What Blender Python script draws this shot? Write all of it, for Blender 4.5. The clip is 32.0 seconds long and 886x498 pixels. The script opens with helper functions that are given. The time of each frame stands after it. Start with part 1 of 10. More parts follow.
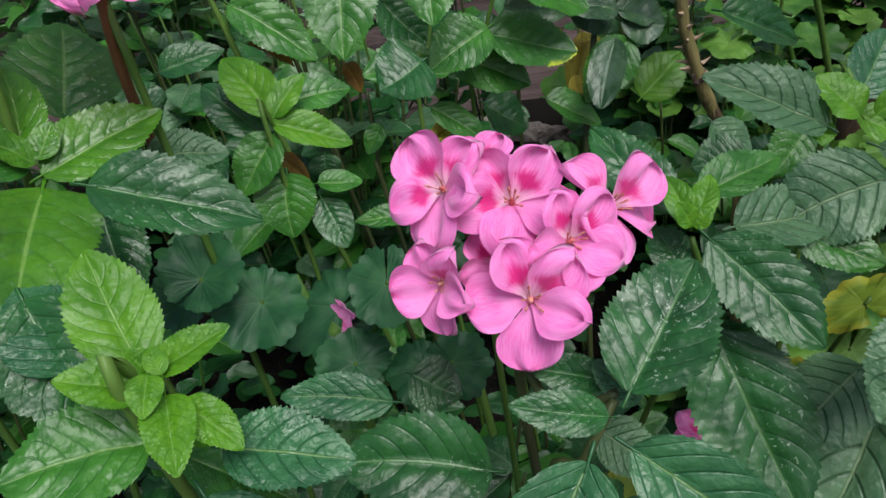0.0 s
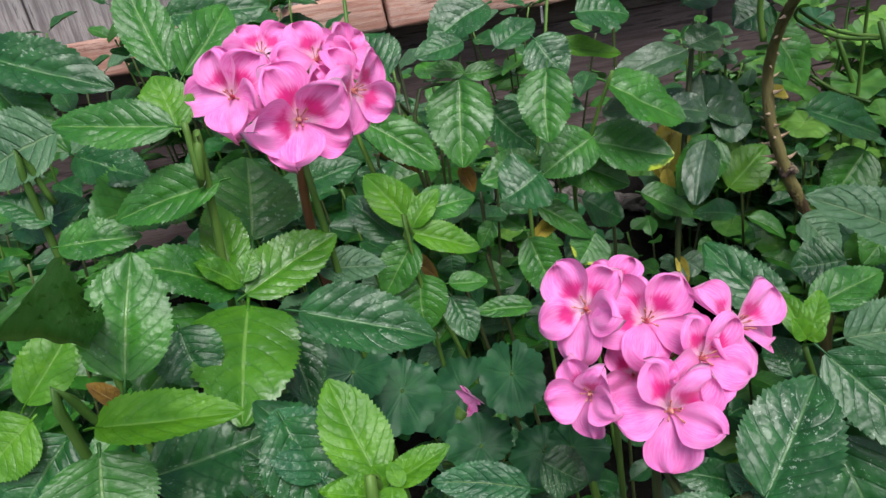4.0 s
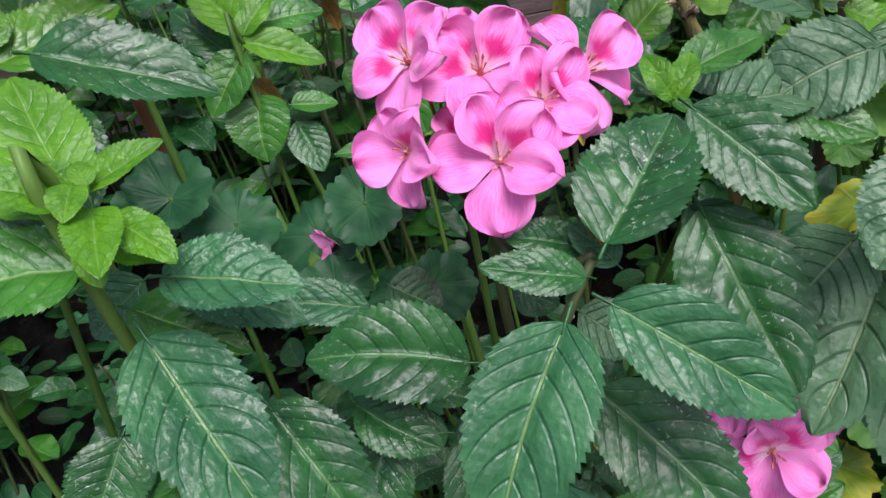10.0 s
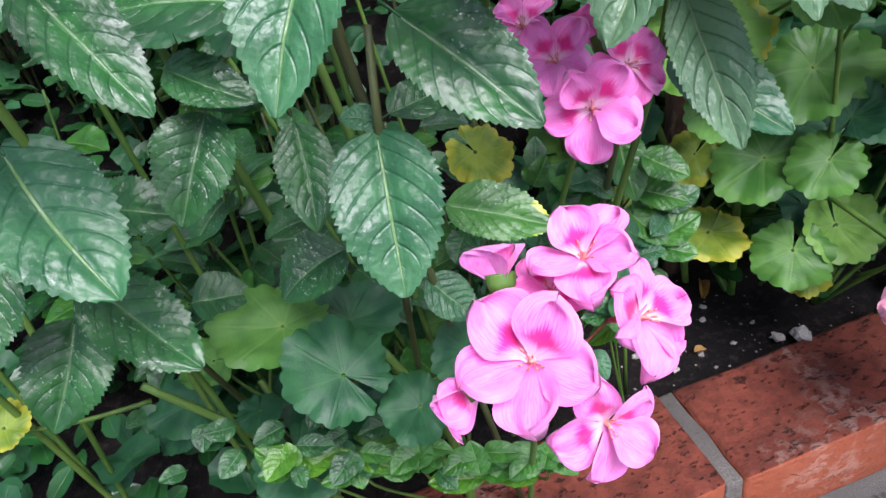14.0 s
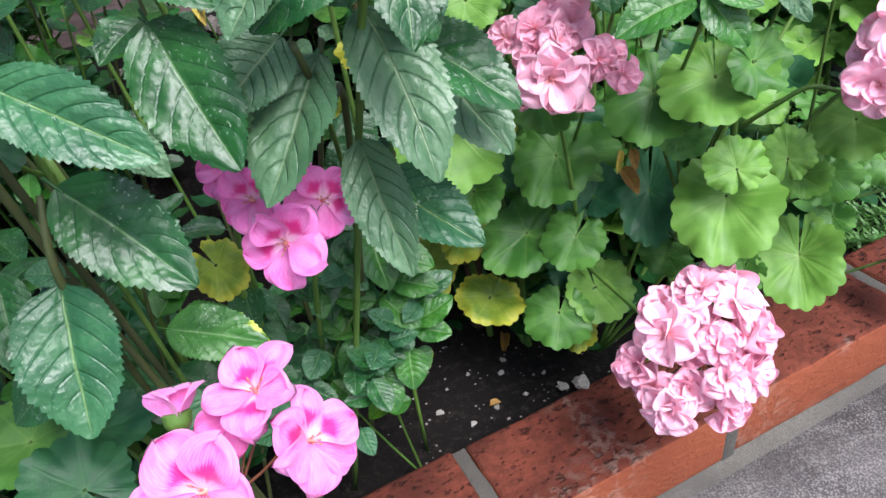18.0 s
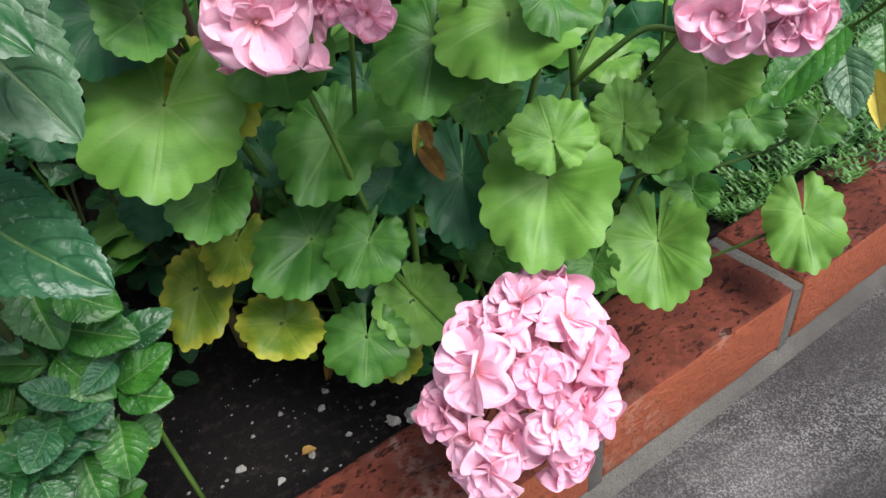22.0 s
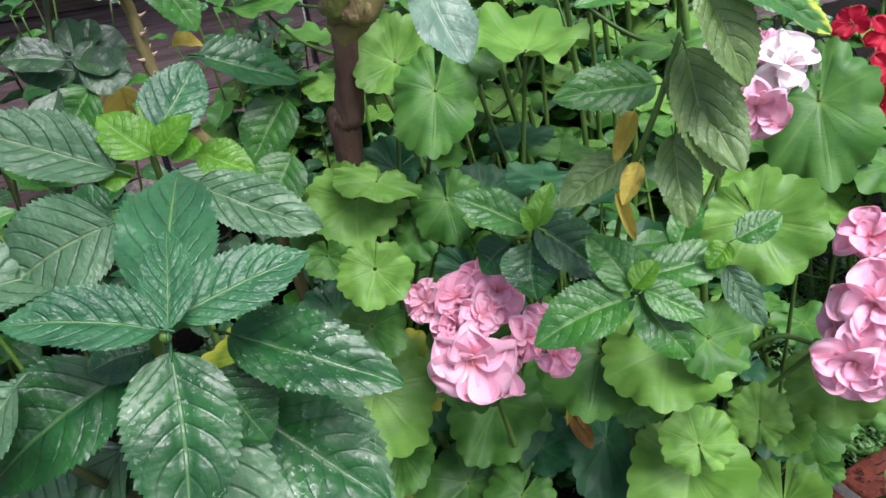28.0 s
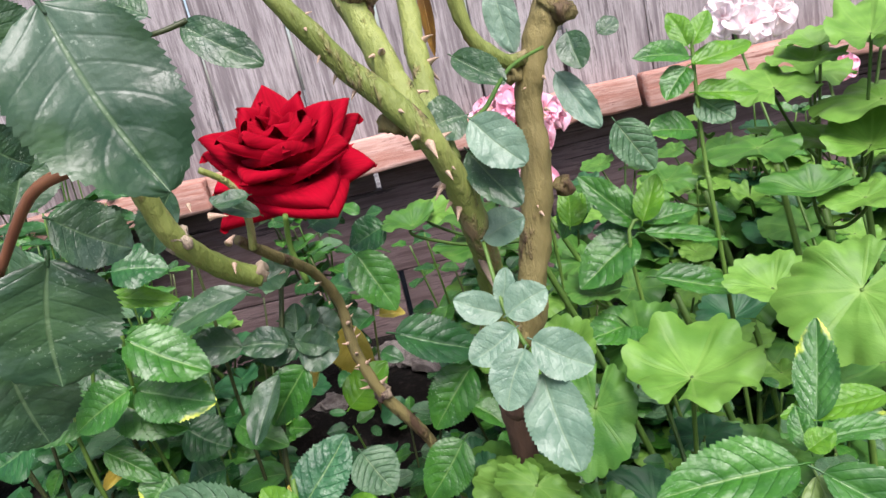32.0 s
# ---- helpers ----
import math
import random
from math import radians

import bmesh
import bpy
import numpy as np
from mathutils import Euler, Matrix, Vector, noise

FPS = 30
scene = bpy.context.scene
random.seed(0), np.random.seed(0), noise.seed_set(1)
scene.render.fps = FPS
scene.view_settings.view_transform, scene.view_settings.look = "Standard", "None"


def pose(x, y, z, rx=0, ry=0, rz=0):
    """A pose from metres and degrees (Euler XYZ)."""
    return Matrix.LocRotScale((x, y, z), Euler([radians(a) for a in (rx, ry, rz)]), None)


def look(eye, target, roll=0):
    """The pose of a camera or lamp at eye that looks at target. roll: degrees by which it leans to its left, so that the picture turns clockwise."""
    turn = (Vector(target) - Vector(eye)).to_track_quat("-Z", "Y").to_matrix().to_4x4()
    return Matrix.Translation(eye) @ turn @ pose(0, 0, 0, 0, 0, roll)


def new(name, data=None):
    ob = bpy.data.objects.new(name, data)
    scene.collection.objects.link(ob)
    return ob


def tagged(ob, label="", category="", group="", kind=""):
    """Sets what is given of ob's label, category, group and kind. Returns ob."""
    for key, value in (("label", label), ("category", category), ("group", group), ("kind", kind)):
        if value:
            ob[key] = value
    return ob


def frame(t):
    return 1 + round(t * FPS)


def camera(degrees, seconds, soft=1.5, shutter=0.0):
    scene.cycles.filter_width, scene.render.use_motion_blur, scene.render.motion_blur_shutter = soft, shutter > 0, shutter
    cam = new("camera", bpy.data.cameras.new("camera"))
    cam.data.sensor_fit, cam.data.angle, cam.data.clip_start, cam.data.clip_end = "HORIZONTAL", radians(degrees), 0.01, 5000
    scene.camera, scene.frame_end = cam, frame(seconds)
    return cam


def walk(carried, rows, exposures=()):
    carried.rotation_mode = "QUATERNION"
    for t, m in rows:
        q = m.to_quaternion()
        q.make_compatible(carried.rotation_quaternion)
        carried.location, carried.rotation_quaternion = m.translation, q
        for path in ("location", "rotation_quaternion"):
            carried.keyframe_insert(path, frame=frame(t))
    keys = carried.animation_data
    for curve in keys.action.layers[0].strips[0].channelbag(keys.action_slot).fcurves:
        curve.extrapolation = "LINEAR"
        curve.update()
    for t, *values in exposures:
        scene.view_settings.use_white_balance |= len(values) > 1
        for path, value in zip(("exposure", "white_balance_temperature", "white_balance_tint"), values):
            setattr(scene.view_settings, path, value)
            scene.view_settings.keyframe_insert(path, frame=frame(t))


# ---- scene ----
cam = camera(65.8, 32.0)
METRES, EYE, TILT, LEAN, TURN = 1.28, 0.75, -30.0, 6.5, 0.0
ROWS = [
    (0.0, 0.0, 0.0, 0.0, 0.0, 0.0, -0.0),
    (0.5, -0.0002, -0.0102, -0.0027, 0.33, 0.5, -0.07),
    (1.0, -0.0019, -0.0187, 0.0018, 0.8, 1.08, 0.48),
    (1.5, -0.0073, -0.0275, 0.0052, 1.5, 1.99, 0.54),
    (2.0, -0.0135, -0.0357, 0.0105, 2.39, 2.94, 0.44),
    (2.5, -0.0203, -0.0426, 0.0152, 3.24, 3.71, 0.24),
    (3.0, -0.0301, -0.0451, 0.0148, 3.88, 4.07, -0.4),
    (3.5, -0.0334, -0.0447, 0.0183, 4.26, 4.16, -0.39),
    (5.5, -0.0179, 0.0022, 0.0379, 5.2, 2.29, 1.68),
    (6.0, -0.0205, 0.0143, 0.0408, 6.13, 1.8, 1.68),
    (6.5, -0.0204, 0.025, 0.0392, 5.95, 1.17, 1.52),
    (7.0, -0.0158, 0.027, 0.0327, 5.38, 0.88, 1.53),
    (7.5, -0.0113, 0.024, 0.0234, 4.28, 0.99, 1.35),
    (8.0, -0.0063, 0.0186, 0.015, 3.64, 1.05, 1.9),
    (8.5, 0.0015, 0.0165, 0.0035, 2.73, 1.28, 2.21),
    (9.0, 0.007, 0.0112, -0.0104, 1.73, 1.21, 2.23),
    (9.5, 0.0082, 0.0101, -0.0311, 1.11, 1.33, 1.76),
    (10.0, 0.0098, 0.0104, -0.0398, 0.5, 1.2, 1.81),
    (10.5, 0.0151, 0.0144, -0.0491, -0.16, 0.44, 2.26),
    (11.0, 0.0211, 0.0151, -0.056, -0.68, -0.24, 3.08),
    (11.5, 0.0235, 0.0154, -0.0658, -0.74, -1.57, 3.78),
    (12.0, 0.0259, 0.0221, -0.0818, -0.69, -2.75, 3.95),
    (12.5, 0.0293, 0.0213, -0.0929, -0.63, -3.32, 4.88),
    (13.0, 0.0382, 0.0177, -0.105, -1.59, -4.08, 5.93),
    (13.5, 0.0426, 0.0126, -0.113, -3.31, -4.42, 6.7),
    (14.0, 0.044, 0.0042, -0.1281, -4.28, -5.28, 6.75),
    (14.5, 0.0473, -0.0005, -0.1335, -5.08, -5.56, 6.99),
    (16.5, 0.0389, -0.0612, -0.1178, -3.2, -4.04, 5.98),
    (17.0, 0.0545, -0.0521, -0.1121, -5.7, -3.95, 6.67),
    (17.5, 0.0773, -0.0442, -0.1026, -8.88, -4.75, 7.01),
    (18.0, 0.1183, -0.0341, -0.0973, -13.33, -4.63, 8.72),
    (18.5, 0.146, -0.0272, -0.0911, -14.2, -4.58, 10.54),
    (19.0, 0.1771, -0.0147, -0.0937, -17.31, -5.34, 12.55),
    (19.5, 0.1998, -0.0057, -0.0989, -18.72, -5.81, 13.27),
    (20.0, 0.2171, 0.0045, -0.099, -19.61, -5.79, 14.31),
    (20.5, 0.225, 0.0188, -0.1019, -20.06, -6.3, 14.02),
    (21.0, 0.2271, 0.0334, -0.1049, -20.11, -7.11, 13.37),
    (21.5, 0.2323, 0.0452, -0.1063, -20.33, -7.2, 12.8),
    (22.0, 0.2332, 0.056, -0.107, -20.24, -7.5, 12.14),
    (22.5, 0.2262, 0.0586, -0.1069, -19.05, -7.57, 11.58),
    (23.0, 0.2177, 0.0474, -0.1091, -19.86, -7.54, 11.53),
    (23.5, 0.2129, 0.0331, -0.1114, -20.81, -7.16, 11.81),
    (24.0, 0.2101, 0.0151, -0.1056, -20.66, -5.76, 12.53),
    (24.5, 0.2112, 0.0062, -0.0947, -20.64, -4.28, 12.96),
    (25.0, 0.2249, 0.0024, -0.0743, -20.47, -2.57, 13.68),
    (25.5, 0.2377, 0.0047, -0.0565, -20.24, -1.45, 13.92),
    (27.5, 0.2003, 0.0038, -0.0244, -15.64, 2.25, 9.41),
    (28.0, 0.1882, 0.0064, -0.0101, -13.26, 3.33, 8.32),
    (28.5, 0.1897, -0.0007, 0.0181, -10.12, 5.6, 7.38),
    (29.0, 0.1888, -0.0097, 0.0373, -7.63, 7.96, 6.6),
    (29.5, 0.1874, -0.0203, 0.0477, -6.2, 9.57, 6.46),
    (30.0, 0.1976, -0.0324, 0.06, -6.16, 11.11, 6.35),
    (30.5, 0.2093, -0.0312, 0.0717, -3.46, 12.02, 5.59),
    (31.0, 0.2196, -0.0313, 0.0794, 1.74, 12.58, 3.63),
    (31.5, 0.2412, -0.0289, 0.0869, 5.31, 12.74, 3.06),
    (32.0, 0.2532, -0.0245, 0.094, 8.54, 12.71, 2.44),
]
walk(cam, [(t, pose(0, 0, EYE, TILT, LEAN, TURN) @ pose(METRES * x, METRES * y, METRES * z, 90 + pitch, roll, yaw)) for t, x, y, z, yaw, pitch, roll in ROWS],
     exposures=[(0.0, 0.12, 6600, 6), (3.0, 0.31, 6600, 6), (6.0, 0.36, 6500, 4), (7.0, 0.21, 6500, 4), (8.0, 0.41, 6500, 4), (9.0, 0.36, 6500, 6), (11.0, 0.81, 6300, 22), (12.0, 1.06, 6200, 24), (14.0, 1.11, 6200, 22), (17.0, 1.06, 6200, 16), (19.0, 1.11, 6400, 12), (21.0, 0.76, 6500, 12), (23.0, 0.81, 6500, 8), (25.0, 0.89, 6500, 12), (28.0, 0.81, 6300, 16), (29.0, 1.16, 6300, 14), (30.0, 1.21, 6400, 14), (31.0, 1.01, 6700, 18), (32.0, 0.96, 6700, 18)])

# ---- light ----
world = bpy.data.worlds.new("sky")
scene.world = world
world.use_nodes = True
wn = world.node_tree
sky = wn.nodes.new("ShaderNodeTexSky")
sky.sky_type, sky.sun_disc = "NISHITA", False
sky.sun_elevation, sky.sun_rotation = radians(58), radians(152)
sky.air_density, sky.dust_density, sky.ozone_density = 1.0, 3.0, 1.0
wn.nodes["Background"].inputs["Strength"].default_value = 0.125
wn.links.new(sky.outputs["Color"], wn.nodes["Background"].inputs["Color"])
sun = new("sun", bpy.data.lights.new("sun", "SUN"))
sun.data.energy, sun.data.angle, sun.data.color = 2.9, radians(34), (0.97, 0.98, 1.0)
sun.matrix_world = look((0.60, -0.45, 1.9), (0.15, 0.4, 0.3))


# ---- materials ----
class Nodes:
    """A small builder of node materials."""

    def __init__(self, name):
        self.mat = bpy.data.materials.new(name)
        self.mat.use_nodes = True
        self.tree = self.mat.node_tree
        self.bsdf = self.tree.nodes["Principled BSDF"]
        self.out = self.tree.nodes["Material Output"]

    def put(self, socket, value):
        if hasattr(value, "is_linked"):
            self.tree.links.new(value, socket)
        elif value is not None:
            if isinstance(value, tuple) and len(value) == 3 and socket.type == "RGBA":
                value = (*value, 1)
            socket.default_value = value

    def math(self, op, a, b=None, clamp=False):
        n = self.tree.nodes.new("ShaderNodeMath")
        n.operation, n.use_clamp = op, clamp
        self.put(n.inputs[0], a)
        self.put(n.inputs[1], b)
        return n.outputs[0]

    def ramp(self, value, low, high, a=0.0, b=1.0):
        n = self.tree.nodes.new("ShaderNodeMapRange")
        n.interpolation_type = "SMOOTHSTEP"
        for k, v in enumerate((value, low, high, a, b)):
            self.put(n.inputs[k], v)
        return n.outputs[0]

    def mix(self, fac, a, b):
        n = self.tree.nodes.new("ShaderNodeMix")
        n.data_type = "RGBA"
        self.put(n.inputs[0], fac)
        self.put(n.inputs[6], a)
        self.put(n.inputs[7], b)
        return n.outputs[2]

    def coords(self, which="Object"):
        return self.tree.nodes.new("ShaderNodeTexCoord").outputs[which]

    def moved(self, vector, scale=(1, 1, 1)):
        """The vector scaled, and shifted by a chance of each object."""
        n = self.tree.nodes.new("ShaderNodeVectorMath")
        n.operation = "MULTIPLY_ADD"
        self.put(n.inputs[0], vector)
        n.inputs[1].default_value = scale
        c = self.tree.nodes.new("ShaderNodeCombineXYZ")
        r = self.math("MULTIPLY", self.chance(), 37.0)
        for k in range(3):
            self.put(c.inputs[k], r)
        self.put(n.inputs[2], c.outputs[0])
        return n.outputs[0]

    def noise(self, scale, vector=None, detail=3.0, rough=0.55):
        n = self.tree.nodes.new("ShaderNodeTexNoise")
        n.inputs["Scale"].default_value, n.inputs["Detail"].default_value, n.inputs["Roughness"].default_value = scale, detail, rough
        self.put(n.inputs["Vector"], vector)
        return n.outputs[0]

    def cells(self, scale, vector=None, feature="F1"):
        n = self.tree.nodes.new("ShaderNodeTexVoronoi")
        n.feature = feature
        n.inputs["Scale"].default_value = scale
        self.put(n.inputs["Vector"], vector)
        return n.outputs[0]

    def chance(self):
        return self.tree.nodes.new("ShaderNodeObjectInfo").outputs["Random"]

    def uv(self):
        n = self.tree.nodes.new("ShaderNodeSeparateXYZ")
        self.put(n.inputs[0], self.coords("UV"))
        return n.outputs[0], n.outputs[1]

    def bump(self, height, strength=0.4, distance=0.002):
        n = self.tree.nodes.new("ShaderNodeBump")
        n.inputs["Strength"].default_value, n.inputs["Distance"].default_value = strength, distance
        self.put(n.inputs["Height"], height)
        self.put(self.bsdf.inputs["Normal"], n.outputs[0])
        return n.outputs[0]

    def finish(self, color, rough=0.5, specular=0.5, shine_through=0.0, tint=None):
        self.put(self.bsdf.inputs["Base Color"], color)
        self.put(self.bsdf.inputs["Roughness"], rough)
        self.bsdf.inputs["Specular IOR Level"].default_value = specular
        if shine_through:
            t = self.tree.nodes.new("ShaderNodeBsdfTranslucent")
            self.put(t.inputs["Color"], tint if tint is not None else color)
            m = self.tree.nodes.new("ShaderNodeMixShader")
            m.inputs[0].default_value = shine_through
            self.tree.links.new(self.bsdf.outputs[0], m.inputs[1])
            self.tree.links.new(t.outputs[0], m.inputs[2])
            self.tree.links.new(m.outputs[0], self.out.inputs["Surface"])
        return self.mat


def leaf_material(name, dark, light, vein, veins=7.0, slant=2.3, spots=0.5, rough=0.40, shine_through=0.12, relief=0.34, edge=None, blotch=None, lines=0.6, groove=None):
    """A leaf with a midrib and side veins along its own length, mottled, with pale flecks."""
    n = Nodes(name)
    u, v = n.uv()
    av = n.math("ABSOLUTE", n.math("MULTIPLY_ADD", v, 2.0), None)
    av.node.inputs[0].links[0].from_node.inputs[2].default_value = -1.0
    bend = n.math("MULTIPLY", n.math("MULTIPLY_ADD", n.math("MULTIPLY", av, av), 0.4), slant)
    bend.node.inputs[0].links[0].from_node.inputs[2].default_value = 0.0
    n.put(bend.node.inputs[0].links[0].from_node.inputs[2], n.math("MULTIPLY", av, 0.6))
    ph = n.math("FRACT", n.math("SUBTRACT", n.math("MULTIPLY", u, veins), bend))
    tri = n.math("MINIMUM", ph, n.math("SUBTRACT", 1.0, ph))
    side = n.math("MULTIPLY", n.math("MULTIPLY", n.ramp(tri, 0.0, 0.12, 1, 0), n.ramp(u, 0.78, 0.94, 1, 0)), n.ramp(av, 0.6, 1.0, 1, 0.1))
    mid = n.ramp(av, 0.015, 0.05, 1, 0)
    where = n.moved(n.coords("Object"), (1.0, 0.6, 1.0))
    coarse, fine = n.noise(2.6, where, 4), n.noise(26.0, where, 3)
    col = n.mix(n.ramp(coarse, 0.3, 0.72), dark, light)
    col = n.mix(n.math("MULTIPLY", n.chance(), 0.35), col, light)
    col = n.mix(n.math("MULTIPLY", n.ramp(fine, 0.35, 0.7), 0.25), col, dark)
    if blotch:
        col = n.mix(n.math("MULTIPLY", n.ramp(n.noise(1.7, where, 2), 0.55, 0.72), 0.8), col, blotch)
    if edge:
        col = n.mix(n.math("MULTIPLY", n.ramp(n.math("ADD", n.math("ADD", n.math("MULTIPLY", u, 0.5), n.math("MULTIPLY", av, 0.35)), n.math("MULTIPLY", n.noise(3.5, where, 3), 1.1)), 1.26, 1.42), 0.8), col, edge)
    # Side veins are painted darker for the shade in their sunken grooves.
    col = n.mix(n.math("MULTIPLY", side, lines), col, groove or dark)
    col = n.mix(n.math("MULTIPLY", mid, 0.75), col, vein)
    fleck = n.ramp(n.noise(30.0, n.moved(n.coords("UV"), (1.0, 0.7, 1.0)), 3, 0.6), 0.60, 0.67)
    patch = n.ramp(n.noise(2.2, where, 2), 0.42, 0.68)
    col = n.mix(n.math("MULTIPLY", n.math("MULTIPLY", fleck, patch), spots), col, (0.5, 0.6, 0.48))
    h = n.math("SUBTRACT", n.math("ADD", n.math("MULTIPLY", fine, 0.5), n.math("MULTIPLY", n.noise(9.0, where, 2), 1.6)), n.math("MULTIPLY", n.math("MAXIMUM", n.math("MULTIPLY", side, lines), mid), 0.6))
    n.bump(h, relief, 0.0012)
    shine = n.ramp(n.noise(5.0, where, 3), 0.3, 0.7, rough - 0.03, rough + 0.09)
    return n.finish(col, shine, 0.5, shine_through, n.mix(0.6, col, light))


def round_leaf_material(name, dark, light, vein, zone=0.5, edge=None, shine_through=0.14):
    """A geranium leaf: veins that fan out from the stalk, a faint darker zone, downy."""
    n = Nodes(name)
    u, v = n.uv()
    ph = n.math("FRACT", n.math("MULTIPLY_ADD", u, 7.0), None)
    ph.node.inputs[0].links[0].from_node.inputs[2].default_value = 0.5
    tri = n.math("ABSOLUTE", n.math("SUBTRACT", ph, 0.5))
    width = n.math("DIVIDE", 0.035, n.math("ADD", v, 0.12))
    line = n.ramp(n.math("DIVIDE", tri, width), 0.4, 1.3, 1, 0)
    line = n.math("MULTIPLY", line, n.ramp(v, 0.55, 1.0, 1, 0.15))
    where = n.moved(n.coords("Object"), (1.0, 0.8, 1.0))
    coarse, fine = n.noise(2.2, where, 4), n.noise(30.0, where, 3)
    col = n.mix(n.ramp(coarse, 0.3, 0.7), dark, light)
    col = n.mix(n.math("MULTIPLY", n.chance(), 0.4), col, light)
    ring = n.math("MULTIPLY", n.ramp(n.math("ABSOLUTE", n.math("SUBTRACT", n.math("ADD", v, n.math("MULTIPLY", coarse, 0.2)), 0.7)), 0.02, 0.16, 1, 0), zone)
    col = n.mix(ring, col, dark)
    if edge:
        col = n.mix(n.math("MULTIPLY", n.ramp(n.math("ADD", v, n.math("MULTIPLY", coarse, 0.7)), 1.0, 1.45), 0.9), col, edge)
    col = n.mix(n.math("MULTIPLY", fine, 0.22), col, dark)
    col = n.mix(n.math("MULTIPLY", line, 0.22), col, vein)
    col = n.mix(n.math("MULTIPLY", n.ramp(v, 0.02, 0.16, 1, 0), 0.6), col, vein)
    net = n.cells(9.0, where, "DISTANCE_TO_EDGE")
    col = n.mix(n.ramp(net, 0.0, 0.06, 0.07, 0), col, dark)
    n.bump(n.math("ADD", n.math("SUBTRACT", n.math("MULTIPLY", fine, 0.5), n.math("MULTIPLY", line, 0.6)), n.ramp(net, 0.0, 0.12, 0, 0.06)), 0.4, 0.0012)
    return n.finish(col, n.ramp(coarse, 0.3, 0.7, 0.42, 0.6), 0.35, shine_through, n.mix(0.5, col, light))


def petal_material(name, base, light, mark=None, marked=0.9, throat=None, shine_through=0.35, sheen=0.3, rough=0.5, gloss=0.25):
    """A petal with fine streaks along it, a paler throat and, where it has one, a dark blotch."""
    n = Nodes(name)
    u, v = n.uv()
    av = n.math("ABSOLUTE", n.math("MULTIPLY_ADD", v, 2.0), None)
    av.node.inputs[0].links[0].from_node.inputs[2].default_value = -1.0
    where = n.moved(n.coords("Object"))
    streak = n.noise(5.0, n.moved(n.coords("UV"), (1.0, 9.0, 1.0)), 3)
    soft = n.noise(2.0, where, 2)
    col = n.mix(n.ramp(streak, 0.3, 0.75, 0, 0.7), base, light)
    col = n.mix(n.ramp(soft, 0.35, 0.7, 0, 0.5), col, light)
    if throat:
        col = n.mix(n.ramp(u, 0.05, 0.42, 0.9, 0), col, throat)
    if mark:
        d = n.math("ADD", n.math("MULTIPLY", n.math("ABSOLUTE", n.math("SUBTRACT", u, 0.42)), 3.8), n.math("MULTIPLY", av, 1.15))
        d = n.math("ADD", d, n.math("MULTIPLY", streak, 0.8))
        spot = n.math("MULTIPLY", n.ramp(d, 0.80, 1.60, 1, 0), marked)
        vein = n.math("MULTIPLY", n.math("MULTIPLY", n.ramp(n.noise(4.0, n.moved(n.coords("UV"), (0.2, 14.0, 1.0)), 1), 0.55, 0.6), n.ramp(u, 0.25, 0.55, 1, 0)), 0.5)
        col = n.mix(n.math("MAXIMUM", spot, vein), col, mark)
    n.bump(n.noise(9.0, n.moved(n.coords("UV"), (0.6, 7.0, 1.0)), 3), 0.25, 0.001)
    n.bsdf.inputs["Sheen Weight"].default_value = sheen
    return n.finish(col, rough, gloss, shine_through)


def stalk_material(name, a, b, scale=60.0, rough=0.5, scar=None):
    n = Nodes(name)
    where = n.moved(n.coords("Object"), (1, 1, 0.3))
    col = n.mix(n.ramp(n.noise(scale * 0.4, where, 4), 0.35, 0.65), a, b)
    col = n.mix(n.math("MULTIPLY", n.ramp(n.noise(scale * 3, where, 3), 0.5, 0.75), 0.35), col, a)
    if scar:
        crust = n.math("MULTIPLY", n.ramp(n.noise(scale * 1.1, where, 5, 0.65), 0.50, 0.62), n.ramp(n.noise(scale * 0.3, n.coords("Object"), 2), 0.40, 0.60))
        col = n.mix(crust, col, scar)
        n.bump(n.math("ADD", n.noise(scale * 2, where, 5, 0.7), n.math("MULTIPLY", crust, 0.7)), 0.9, 0.004)
    else:
        n.bump(n.noise(scale * 3, where, 4), 0.4, 0.001)
    return n.finish(col, rough, 0.35)


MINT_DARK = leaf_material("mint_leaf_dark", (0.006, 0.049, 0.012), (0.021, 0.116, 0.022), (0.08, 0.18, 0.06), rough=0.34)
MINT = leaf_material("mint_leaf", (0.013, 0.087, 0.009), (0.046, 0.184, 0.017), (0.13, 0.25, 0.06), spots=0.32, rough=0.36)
# The bluish and pale mints carry some sky reflection in their base colours.
MINT_BLUE = leaf_material("mint_leaf_bluish", (0.012, 0.076, 0.028), (0.042, 0.155, 0.056), (0.13, 0.24, 0.08), spots=0.3, rough=0.36, lines=0.75, relief=0.6)
MINT_YOUNG = leaf_material("mint_leaf_young", (0.050, 0.184, 0.007), (0.120, 0.310, 0.013), (0.16, 0.33, 0.05), spots=0.15, shine_through=0.3)
MINT_FRESH = leaf_material("mint_leaf_fresh", (0.028, 0.120, 0.007), (0.080, 0.235, 0.014), (0.16, 0.31, 0.06), spots=0.15, rough=0.28, shine_through=0.18)
MINT_PALE = leaf_material("mint_leaf_pale", (0.048, 0.130, 0.056), (0.112, 0.225, 0.108), (0.19, 0.29, 0.14), spots=0.3, rough=0.36, shine_through=0.28, lines=0.8, relief=0.7, groove=(0.020, 0.075, 0.028))
MINT_AGED = leaf_material("mint_leaf_aged", (0.085, 0.165, 0.045), (0.190, 0.300, 0.085), (0.32, 0.42, 0.18), spots=0.4, rough=0.36, shine_through=0.34, relief=0.6, groove=(0.05, 0.11, 0.03), blotch=(0.20, 0.24, 0.06))
